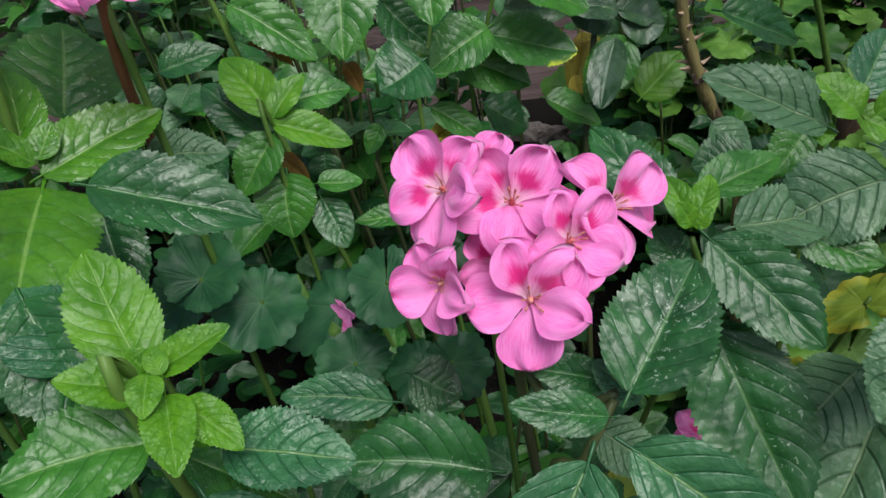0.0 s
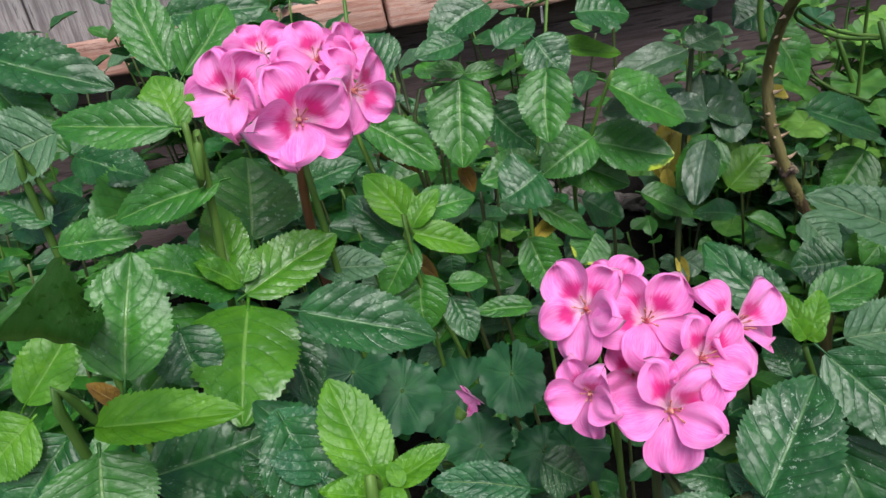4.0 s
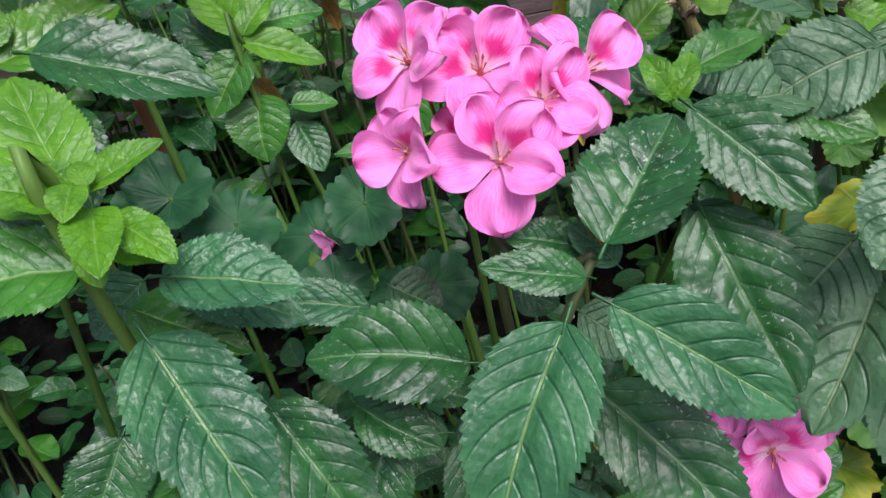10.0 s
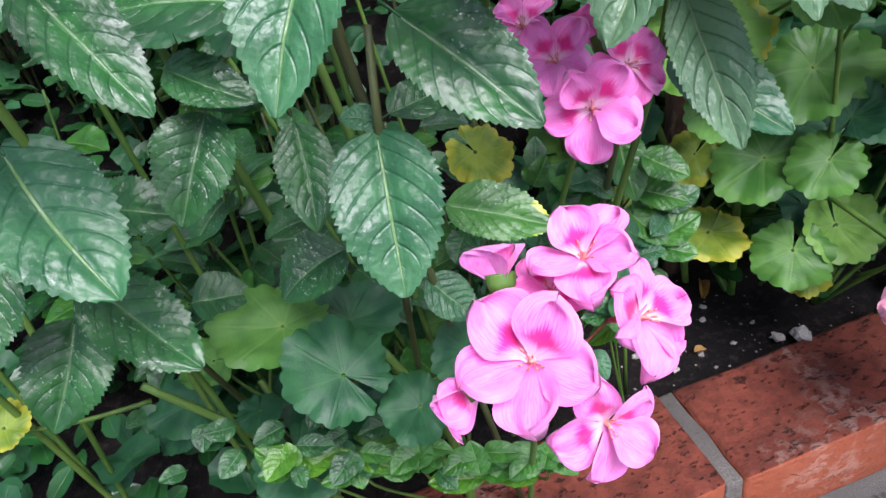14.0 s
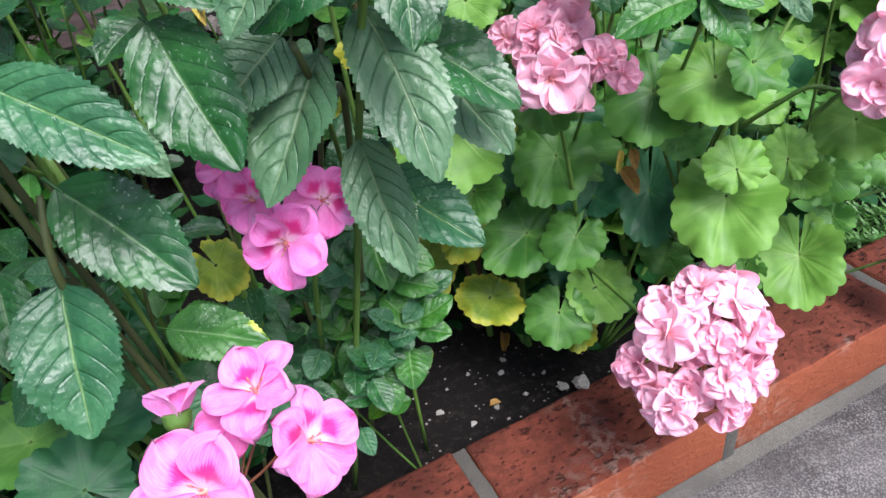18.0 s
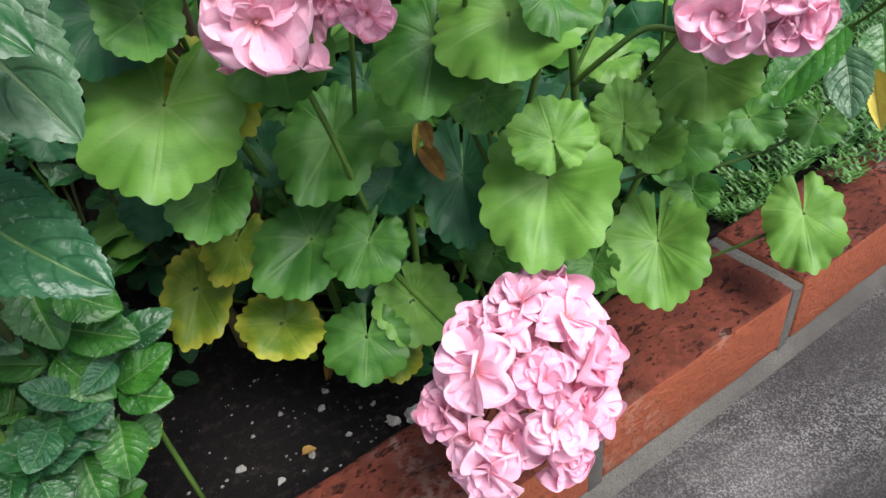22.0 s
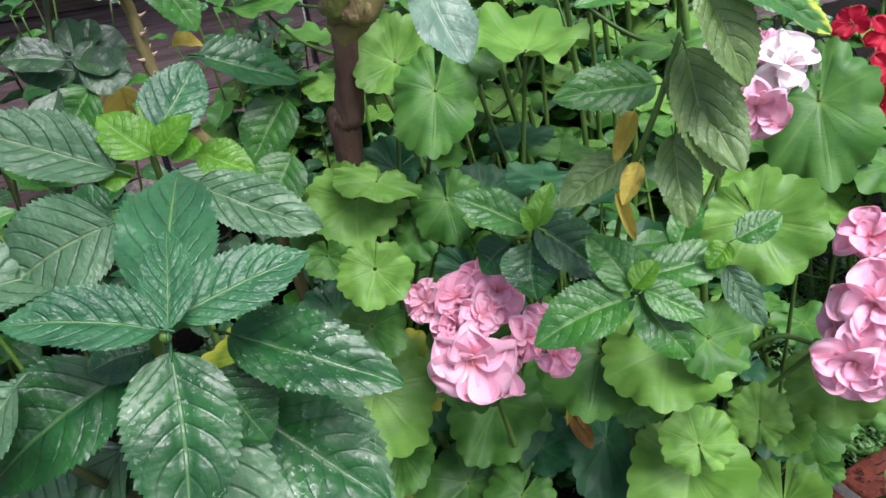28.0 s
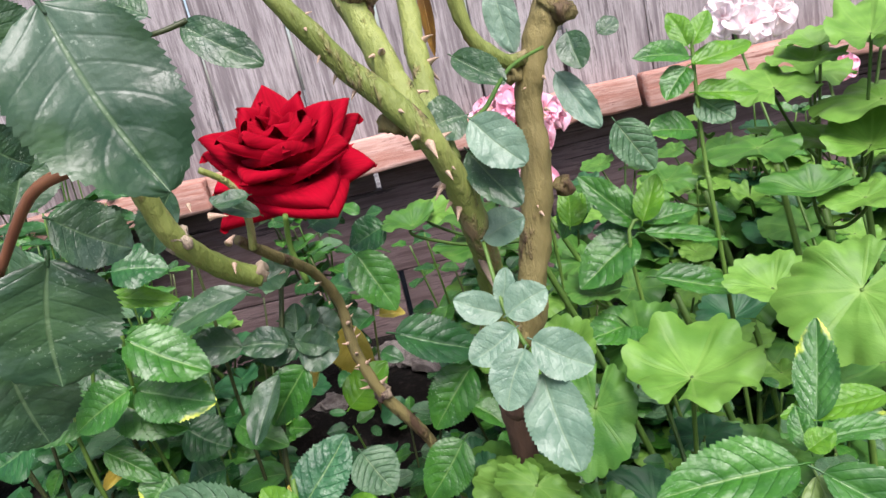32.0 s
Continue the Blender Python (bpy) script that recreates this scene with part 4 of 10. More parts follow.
leaf(mint_d, "mint", (-0.295, 0.277, 0.694), (-0.255, 0.285, 0.702), 0.027, (0.438, -0.582, 0.685), MINT_DARK)

mint_e = empty("mint_plant", (-0.070, 0.400, 0.075), "small mint plant with a bright young tip", "mint plant", "mint plants")
stem(mint_e, [(-0.070, 0.400, 0.075), (-0.103, 0.342, 0.603), (-0.103, 0.347, 0.635)], 0.0018, 0.0011, GREEN_STALK, "stem")
leaf(mint_e, "mint", (-0.104, 0.355, 0.639), (-0.132, 0.377, 0.670), 0.027, (0.215, -0.727, 0.652), MINT_YOUNG)
leaf(mint_e, "mint", (-0.103, 0.349, 0.640), (-0.086, 0.362, 0.659), 0.016, (0.148, -0.636, 0.757), MINT_YOUNG)
leaf(mint_e, "mint", (-0.102, 0.368, 0.642), (-0.065, 0.382, 0.645), 0.026, (0.119, -0.644, 0.756), MINT)
leaf(mint_e, "mint", (-0.104, 0.348, 0.637), (-0.063, 0.348, 0.624), 0.021, (0.122, -0.611, 0.782), MINT_YOUNG)
leaf(mint_e, "mint", (-0.114, 0.359, 0.628), (-0.145, 0.374, 0.658), 0.027, (0.206, -0.623, 0.755), MINT_DARK)
leaf(mint_e, "mint", (-0.104, 0.345, 0.632), (-0.123, 0.324, 0.609), 0.026, (0.207, -0.662, 0.720), MINT)
leaf(mint_e, "mint", (-0.102, 0.345, 0.609), (-0.101, 0.325, 0.581), 0.034, (0.182, -0.671, 0.719), MINT)
leaf(mint_e, "mint", (-0.086, 0.345, 0.592), (-0.074, 0.329, 0.568), 0.022, (0.123, -0.623, 0.773), MINT_DARK)
leaf(mint_e, "mint", (-0.086, 0.344, 0.602), (-0.062, 0.348, 0.601), 0.015, (0.099, -0.577, 0.811), MINT)
leaf(mint_e, "mint", (-0.085, 0.371, 0.608), (-0.084, 0.363, 0.594), 0.019, (0.113, -0.589, 0.800), MINT_DARK)
leaf(mint_e, "dry", (-0.110, 0.367, 0.610), (-0.094, 0.360, 0.602), 0.011, (0.146, -0.588, 0.796), BROWN_LEAF)

mint_f = empty("mint_plant", (0.000, 0.470, 0.080), "tall mint plant with speckled leaves in pairs up a thin stem", "mint plant", "mint plants")
stem(mint_f, [(0.000, 0.470, 0.080), (-0.031, 0.436, 0.584), (-0.021, 0.453, 0.645), (-0.009, 0.468, 0.716), (-0.002, 0.485, 0.757)], 0.0018, 0.0011, GREEN_STALK, "stem")
stem(mint_f, [(0.000, 0.470, 0.080), (-0.104, 0.450, 0.637), (-0.072, 0.478, 0.701), (-0.069, 0.499, 0.762)], 0.0018, 0.0011, DARK_STALK, "stem")
stem(mint_f, [(0.000, 0.470, 0.080), (-0.139, 0.430, 0.655), (-0.137, 0.432, 0.690), (-0.141, 0.447, 0.730), (-0.142, 0.465, 0.766)], 0.0021, 0.0014, GREEN_STALK, "stem")
stem(mint_f, [(0.000, 0.470, 0.080), (-0.108, 0.450, 0.638), (-0.110, 0.462, 0.683), (-0.118, 0.477, 0.737)], 0.0018, 0.0013, DARK_STALK, "stem")
stem(mint_f, [(0.000, 0.470, 0.080), (-0.061, 0.439, 0.534), (-0.065, 0.441, 0.561), (-0.066, 0.448, 0.620)], 0.0018, 0.0014, DARK_STALK, "stem")
leaf(mint_f, "mint", (-0.071, 0.466, 0.700), (-0.074, 0.428, 0.649), 0.048, (0.109, -0.873, 0.475), MINT)
leaf(mint_f, "mint", (-0.067, 0.469, 0.704), (-0.095, 0.467, 0.711), 0.015, (0.104, -0.748, 0.655), MINT)
leaf(mint_f, "mint", (-0.068, 0.478, 0.701), (-0.040, 0.483, 0.700), 0.016, (0.054, -0.748, 0.661), MINT)
leaf(mint_f, "mint", (-0.011, 0.426, 0.708), (-0.015, 0.397, 0.668), 0.036, (-0.021, -0.882, 0.470), MINT)
leaf(mint_f, "mint", (-0.019, 0.444, 0.638), (-0.063, 0.423, 0.636), 0.034, (0.035, -0.718, 0.695), MINT)
leaf(mint_f, "mint", (-0.011, 0.460, 0.637), (0.044, 0.448, 0.615), 0.040, (-0.066, -0.714, 0.697), MINT)
leaf(mint_f, "mint", (-0.137, 0.430, 0.687), (-0.088, 0.417, 0.654), 0.032, (0.175, -0.736, 0.654), MINT)
leaf(mint_f, "dry", (-0.133, 0.435, 0.661), (-0.106, 0.433, 0.647), 0.009, (0.168, -0.674, 0.719), BROWN_LEAF)
leaf(mint_f, "mint", (-0.034, 0.399, 0.601), (-0.019, 0.378, 0.566), 0.030, (0.009, -0.714, 0.700), MINT)
leaf(mint_f, "mint", (-0.037, 0.386, 0.555), (-0.076, 0.377, 0.562), 0.017, (0.057, -0.557, 0.828), MINT)
leaf(mint_f, "mint", (-0.025, 0.447, 0.604), (0.014, 0.441, 0.578), 0.022, (-0.026, -0.629, 0.777), MINT)
leaf(mint_f, "mint", (-0.059, 0.439, 0.599), (-0.070, 0.429, 0.583), 0.015, (0.077, -0.710, 0.700), MINT)
leaf(mint_f, "mint", (-0.053, 0.498, 0.667), (-0.019, 0.488, 0.637), 0.038, (0.021, -0.707, 0.707), MINT_DARK)
leaf(mint_f, "mint", (-0.065, 0.459, 0.727), (-0.097, 0.440, 0.724), 0.024, (0.094, -0.645, 0.759), MINT_DARK)
leaf(mint_f, "mint", (-0.047, 0.494, 0.745), (-0.089, 0.467, 0.730), 0.041, (0.069, -0.662, 0.747), MINT_DARK)
leaf(mint_f, "mint", (-0.016, 0.464, 0.721), (0.003, 0.446, 0.701), 0.036, (-0.024, -0.638, 0.770), MINT_DARK)
leaf(mint_f, "mint", (-0.043, 0.469, 0.718), (-0.014, 0.493, 0.733), 0.027, (0.010, -0.655, 0.756), MINT_DARK)
leaf(mint_f, "mint", (-0.003, 0.485, 0.712), (0.048, 0.489, 0.702), 0.019, (-0.064, -0.637, 0.768), MINT_YOUNG)
leaf(mint_f, "mint", (-0.119, 0.452, 0.712), (-0.142, 0.474, 0.739), 0.041, (0.216, -0.838, 0.501), MINT_DARK)
leaf(mint_f, "mint", (-0.149, 0.490, 0.686), (-0.111, 0.495, 0.682), 0.023, (0.173, -0.719, 0.673), MINT_DARK)
leaf(mint_f, "mint", (-0.167, 0.465, 0.731), (-0.143, 0.462, 0.717), 0.021, (0.233, -0.738, 0.634), MINT)
leaf(mint_f, "mint", (-0.179, 0.402, 0.658), (-0.142, 0.413, 0.667), 0.023, (0.247, -0.654, 0.715), MINT_DARK)
leaf(mint_f, "mint", (-0.193, 0.408, 0.631), (-0.204, 0.417, 0.652), 0.028, (0.333, -0.700, 0.632), MINT_DARK)
leaf(mint_f, "dry", (-0.080, 0.465, 0.635), (-0.071, 0.457, 0.617), 0.013, (0.096, -0.758, 0.645), BROWN_LEAF)
leaf(mint_f, "mint", (-0.158, 0.488, 0.707), (-0.138, 0.486, 0.696), 0.026, (0.206, -0.727, 0.655), MINT_DARK)
leaf(mint_f, "mint", (-0.141, 0.468, 0.640), (-0.159, 0.456, 0.623), 0.027, (0.199, -0.654, 0.729), MINT_DARK)

mint_g = empty("mint_plant", (0.120, 0.300, 0.075), "mint plant with bluish dark leaves round a hairy bright tip", "mint plant", "mint plants")
stem(mint_g, [(0.060, 0.430, 0.080), (0.085, 0.300, 0.450), (0.095, 0.253, 0.557), (0.087, 0.249, 0.601)], 0.0021, 0.0014, GREEN_STALK, "stem")
leaf(mint_g, "mint", (0.084, 0.264, 0.606), (0.055, 0.298, 0.638), 0.027, (-0.156, -0.630, 0.761), MINT_DARK)
leaf(mint_g, "mint", (0.094, 0.263, 0.613), (0.133, 0.277, 0.624), 0.022, (-0.251, -0.596, 0.762), MINT)
leaf(mint_g, "mint", (0.105, 0.251, 0.603), (0.154, 0.262, 0.605), 0.030, (-0.302, -0.597, 0.743), MINT_PALE)
leaf(mint_g, "mint", (0.088, 0.231, 0.610), (0.121, 0.198, 0.579), 0.032, (-0.285, -0.586, 0.759), MINT_DARK)
leaf(mint_g, "mint", (0.085, 0.247, 0.608), (0.079, 0.263, 0.625), 0.013, (-0.192, -0.597, 0.779), MINT_YOUNG)
leaf(mint_g, "mint", (0.086, 0.247, 0.608), (0.098, 0.263, 0.624), 0.013, (-0.214, -0.591, 0.778), MINT_YOUNG)
leaf(mint_g, "mint", (0.085, 0.243, 0.610), (0.079, 0.243, 0.621), 0.010, (-0.196, -0.584, 0.788), MINT_YOUNG)
leaf(mint_g, "mint", (0.085, 0.243, 0.610), (0.091, 0.242, 0.618), 0.009, (-0.209, -0.578, 0.789), MINT_YOUNG)
leaf(mint_g, "mint", (0.090, 0.222, 0.572), (0.112, 0.177, 0.516), 0.045, (-0.245, -0.532, 0.810), MINT_DARK)
leaf(mint_g, "mint", (0.082, 0.246, 0.587), (0.076, 0.265, 0.599), 0.019, (-0.175, -0.566, 0.806), MINT_DARK)
leaf(mint_g, "mint", (0.131, 0.256, 0.598), (0.163, 0.239, 0.585), 0.024, (-0.310, -0.521, 0.795), MINT)
leaf(mint_g, "mint", (0.083, 0.248, 0.568), (0.062, 0.230, 0.560), 0.024, (-0.155, -0.512, 0.845), MINT_DARK)
leaf(mint_g, "mint", (0.088, 0.230, 0.570), (0.110, 0.208, 0.540), 0.027, (-0.171, -0.505, 0.846), MINT_DARK)

mint_h = empty("mint_plant", (0.060, 0.260, 0.075), "mint plant with large deeply quilted leaves and a browned withered tip", "mint plant", "mint plants")
stem(mint_h, [(0.060, 0.260, 0.075), (0.011, 0.207, 0.547), (0.022, 0.185, 0.568), (0.041, 0.178, 0.585)], 0.0024, 0.0017, DARK_STALK, "stem")
stem(mint_h, [(0.060, 0.260, 0.075), (0.019, 0.191, 0.500), (0.028, 0.170, 0.562), (0.040, 0.177, 0.583)], 0.0024, 0.0017, DARK_STALK, "stem")
leaf(mint_h, "mint", (0.043, 0.169, 0.593), (0.073, 0.203, 0.623), 0.037, (-0.185, -0.595, 0.782), MINT_DARK)
leaf(mint_h, "mint", (0.042, 0.160, 0.577), (0.090, 0.132, 0.551), 0.031, (-0.192, -0.663, 0.724), MINT_BLUE)
leaf(mint_h, "mint", (0.037, 0.172, 0.580), (0.005, 0.169, 0.592), 0.016, (-0.007, -0.637, 0.771), MINT_DARK)
leaf(mint_h, "mint", (0.039, 0.188, 0.582), (0.013, 0.187, 0.592), 0.015, (-0.023, -0.655, 0.755), MINT_DARK)
leaf(mint_h, "mint", (0.028, 0.161, 0.571), (-0.002, 0.114, 0.528), 0.039, (0.023, -0.663, 0.748), MINT_BLUE)
leaf(mint_h, "mint", (0.040, 0.179, 0.527), (0.084, 0.143, 0.487), 0.039, (-0.139, -0.576, 0.806), MINT_DARK)
leaf(mint_h, "mint", (-0.005, 0.193, 0.535), (-0.064, 0.188, 0.552), 0.039, (0.164, -0.648, 0.744), MINT_DARK)
leaf(mint_h, "mint", (-0.047, 0.234, 0.539), (-0.094, 0.228, 0.554), 0.022, (0.228, -0.638, 0.736), MINT_BLUE)
leaf(mint_h, "mint", (-0.018, 0.191, 0.503), (-0.046, 0.187, 0.509), 0.019, (0.132, -0.545, 0.828), MINT_DARK)
leaf(mint_h, "dry", (0.042, 0.179, 0.590), (0.040, 0.180, 0.598), 0.005, (-0.073, -0.659, 0.748), BROWN_LEAF)
leaf(mint_h, "dry", (0.043, 0.178, 0.588), (0.046, 0.179, 0.596), 0.004, (-0.084, -0.652, 0.753), BROWN_LEAF)
leaf(mint_h, "mint", (0.048, 0.177, 0.580), (0.035, 0.188, 0.592), 0.014, (-0.062, -0.542, 0.838), MINT_BLUE)
leaf(mint_h, "mint", (0.038, 0.198, 0.549), (0.060, 0.190, 0.533), 0.023, (-0.081, -0.573, 0.816), MINT_PALE)
leaf(mint_h, "mint", (0.016, 0.221, 0.551), (0.033, 0.216, 0.540), 0.020, (-0.015, -0.607, 0.795), MINT_DARK)
leaf(mint_h, "mint", (-0.040, 0.256, 0.536), (-0.017, 0.250, 0.524), 0.028, (0.105, -0.606, 0.789), MINT_DARK)

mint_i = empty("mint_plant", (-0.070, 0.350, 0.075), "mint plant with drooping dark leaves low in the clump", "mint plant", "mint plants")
# These lowest leaves take the dark green in place of deep shade.
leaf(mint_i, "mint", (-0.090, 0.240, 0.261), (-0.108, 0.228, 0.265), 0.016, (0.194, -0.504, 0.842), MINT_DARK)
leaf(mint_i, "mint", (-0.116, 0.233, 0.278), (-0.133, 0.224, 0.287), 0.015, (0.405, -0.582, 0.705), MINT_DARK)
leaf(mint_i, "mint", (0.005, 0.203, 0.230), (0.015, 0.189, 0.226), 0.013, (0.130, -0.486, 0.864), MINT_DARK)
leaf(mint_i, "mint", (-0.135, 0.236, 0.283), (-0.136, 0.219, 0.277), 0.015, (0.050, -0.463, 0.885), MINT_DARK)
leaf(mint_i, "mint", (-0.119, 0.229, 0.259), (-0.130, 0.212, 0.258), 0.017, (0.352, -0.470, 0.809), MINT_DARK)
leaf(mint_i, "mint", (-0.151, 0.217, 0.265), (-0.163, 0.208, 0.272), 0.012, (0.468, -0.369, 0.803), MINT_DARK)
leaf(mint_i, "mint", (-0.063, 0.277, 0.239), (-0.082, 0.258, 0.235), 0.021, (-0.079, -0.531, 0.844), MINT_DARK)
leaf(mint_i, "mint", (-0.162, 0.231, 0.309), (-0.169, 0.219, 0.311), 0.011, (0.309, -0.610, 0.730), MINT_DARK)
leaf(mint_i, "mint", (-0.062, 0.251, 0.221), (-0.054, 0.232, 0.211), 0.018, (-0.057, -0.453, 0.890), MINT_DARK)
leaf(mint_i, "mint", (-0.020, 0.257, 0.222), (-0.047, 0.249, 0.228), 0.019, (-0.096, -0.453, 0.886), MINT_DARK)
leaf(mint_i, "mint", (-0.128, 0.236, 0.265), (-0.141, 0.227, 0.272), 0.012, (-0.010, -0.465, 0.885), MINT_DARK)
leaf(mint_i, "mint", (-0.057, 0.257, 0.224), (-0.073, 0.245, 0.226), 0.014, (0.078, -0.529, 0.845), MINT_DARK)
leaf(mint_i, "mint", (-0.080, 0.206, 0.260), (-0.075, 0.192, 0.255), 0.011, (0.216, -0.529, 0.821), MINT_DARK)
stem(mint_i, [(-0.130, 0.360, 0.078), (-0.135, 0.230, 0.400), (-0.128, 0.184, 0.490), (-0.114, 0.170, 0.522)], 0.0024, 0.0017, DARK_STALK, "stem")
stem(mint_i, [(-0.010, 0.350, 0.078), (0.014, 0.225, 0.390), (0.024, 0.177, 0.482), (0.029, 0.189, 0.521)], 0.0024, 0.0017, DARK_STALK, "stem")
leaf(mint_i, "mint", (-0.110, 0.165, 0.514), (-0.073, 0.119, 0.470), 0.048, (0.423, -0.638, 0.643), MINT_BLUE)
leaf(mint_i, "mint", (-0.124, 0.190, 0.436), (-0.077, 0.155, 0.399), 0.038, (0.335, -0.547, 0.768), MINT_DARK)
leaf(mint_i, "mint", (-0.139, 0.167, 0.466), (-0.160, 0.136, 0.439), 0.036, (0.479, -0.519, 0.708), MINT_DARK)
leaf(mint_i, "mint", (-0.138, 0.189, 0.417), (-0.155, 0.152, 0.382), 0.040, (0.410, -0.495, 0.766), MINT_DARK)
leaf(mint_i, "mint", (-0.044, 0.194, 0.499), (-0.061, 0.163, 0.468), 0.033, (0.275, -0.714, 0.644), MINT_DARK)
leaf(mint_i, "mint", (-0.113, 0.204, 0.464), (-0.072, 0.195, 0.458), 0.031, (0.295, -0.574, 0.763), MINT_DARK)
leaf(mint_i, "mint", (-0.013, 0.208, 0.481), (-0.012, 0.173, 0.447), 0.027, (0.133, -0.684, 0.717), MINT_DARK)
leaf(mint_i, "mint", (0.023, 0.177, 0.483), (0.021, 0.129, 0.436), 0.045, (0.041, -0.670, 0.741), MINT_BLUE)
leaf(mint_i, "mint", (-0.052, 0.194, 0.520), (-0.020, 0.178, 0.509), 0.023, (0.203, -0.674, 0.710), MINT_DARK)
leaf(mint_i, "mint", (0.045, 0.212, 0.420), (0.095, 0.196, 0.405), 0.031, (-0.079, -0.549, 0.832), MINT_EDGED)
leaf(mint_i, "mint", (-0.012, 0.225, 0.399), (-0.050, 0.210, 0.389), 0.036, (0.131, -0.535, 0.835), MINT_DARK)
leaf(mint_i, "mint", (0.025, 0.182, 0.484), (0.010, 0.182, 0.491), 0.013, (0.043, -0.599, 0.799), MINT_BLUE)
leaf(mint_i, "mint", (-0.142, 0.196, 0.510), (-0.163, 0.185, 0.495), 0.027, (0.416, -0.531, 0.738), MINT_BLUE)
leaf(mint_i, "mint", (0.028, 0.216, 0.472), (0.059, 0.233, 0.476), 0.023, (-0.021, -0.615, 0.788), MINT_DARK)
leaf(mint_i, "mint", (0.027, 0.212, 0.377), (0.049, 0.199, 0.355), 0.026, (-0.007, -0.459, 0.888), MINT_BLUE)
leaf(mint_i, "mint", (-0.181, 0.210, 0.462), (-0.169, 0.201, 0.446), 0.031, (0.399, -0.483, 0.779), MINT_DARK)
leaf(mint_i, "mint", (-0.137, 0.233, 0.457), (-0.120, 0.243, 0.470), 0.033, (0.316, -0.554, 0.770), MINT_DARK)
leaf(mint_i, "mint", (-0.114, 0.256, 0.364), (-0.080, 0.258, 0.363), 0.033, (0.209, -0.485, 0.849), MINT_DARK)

mint_j = empty("mint_plant", (0.090, 0.330, 0.075), "mint plant whose big worn leaves hang towards the bricks", "mint plant", "mint plants")
stem(mint_j, [(0.130, 0.400, 0.075), (0.166, 0.260, 0.480), (0.156, 0.220, 0.516), (0.147, 0.197, 0.558)], 0.0024, 0.0017, DARK_STALK, "stem")
stem(mint_j, [(0.130, 0.400, 0.075), (0.160, 0.300, 0.400), (0.145, 0.249, 0.459), (0.160, 0.212, 0.553)], 0.0021, 0.0014, DARK_STALK, "stem")
leaf(mint_j, "mint", (0.157, 0.212, 0.547), (0.115, 0.170, 0.504), 0.042, (-0.237, -0.424, 0.874), MINT_PALE)
leaf(mint_j, "mint", (0.168, 0.222, 0.496), (0.174, 0.169, 0.444), 0.033, (-0.253, -0.450, 0.856), MINT_PALE)
leaf(mint_j, "mint", (0.151, 0.182, 0.601), (0.122, 0.162, 0.579), 0.033, (-0.298, -0.483, 0.823), MINT_PALE)
leaf(mint_j, "mint", (0.182, 0.216, 0.562), (0.195, 0.154, 0.504), 0.043, (0.063, -0.623, 0.780), MINT_PALE)
leaf(mint_j, "mint", (0.205, 0.260, 0.533), (0.243, 0.197, 0.486), 0.049, (-0.019, -0.616, 0.788), MINT_PALE)
leaf(mint_j, "mint", (0.181, 0.268, 0.446), (0.226, 0.215, 0.423), 0.043, (0.159, -0.734, 0.660), MINT_BLUE)
leaf(mint_j, "mint", (0.198, 0.245, 0.542), (0.229, 0.244, 0.552), 0.032, (0.002, -0.725, 0.689), MINT_BLUE)
leaf(mint_j, "mint", (0.174, 0.195, 0.569), (0.166, 0.214, 0.591), 0.034, (0.119, -0.750, 0.650), MINT_DARK)
leaf(mint_j, "mint", (0.070, 0.177, 0.550), (0.087, 0.157, 0.532), 0.018, (-0.149, -0.721, 0.677), MINT_PALE)
leaf(mint_j, "mint", (0.143, 0.209, 0.559), (0.110, 0.190, 0.539), 0.036, (0.201, -0.631, 0.749), MINT_PALE)
leaf(mint_j, "mint", (0.181, 0.312, 0.451), (0.154, 0.293, 0.433), 0.037, (0.212, -0.737, 0.641), MINT_DARK)
leaf(mint_j, "mint", (0.183, 0.239, 0.460), (0.181, 0.208, 0.437), 0.021, (0.223, -0.691, 0.687), MINT_DARK)
leaf(mint_j, "mint", (0.175, 0.368, 0.452), (0.184, 0.341, 0.423), 0.034, (0.145, -0.674, 0.724), MINT_DARK)

mint_k = empty("mint_plant", (0.170, 0.330, 0.075), "low bushy young mint with small glossy leaves", "mint plant", "mint plants")
leaf(mint_k, "mint", (0.095, 0.289, 0.268), (0.073, 0.275, 0.270), 0.022, (0.265, -0.409, 0.873), MINT_DARK)
leaf(mint_k, "mint", (0.073, 0.346, 0.334), (0.088, 0.334, 0.322), 0.017, (0.228, -0.557, 0.799), MINT_BLUE)
leaf(mint_k, "mint", (0.053, 0.282, 0.273), (0.041, 0.270, 0.275), 0.015, (0.174, -0.452, 0.875), MINT)
leaf(mint_k, "mint", (0.034, 0.285, 0.272), (0.057, 0.275, 0.261), 0.021, (0.102, -0.411, 0.906), MINT)
leaf(mint_k, "mint", (0.139, 0.305, 0.258), (0.126, 0.291, 0.255), 0.016, (0.256, -0.398, 0.881), MINT)
leaf(mint_k, "mint", (0.080, 0.295, 0.332), (0.092, 0.283, 0.323), 0.014, (0.213, -0.468, 0.858), MINT_DARK)
leaf(mint_k, "mint", (0.098, 0.277, 0.286), (0.116, 0.265, 0.278), 0.016, (0.168, -0.561, 0.811), MINT_DARK)
leaf(mint_k, "mint", (0.126, 0.261, 0.246), (0.131, 0.242, 0.237), 0.017, (0.168, -0.470, 0.867), MINT_BLUE)
leaf(mint_k, "mint", (0.040, 0.285, 0.272), (0.055, 0.268, 0.257), 0.021, (0.159, -0.511, 0.845), MINT_BLUE)
leaf(mint_k, "mint", (0.082, 0.290, 0.269), (0.103, 0.275, 0.256), 0.021, (0.470, -0.534, 0.703), MINT_DARK)
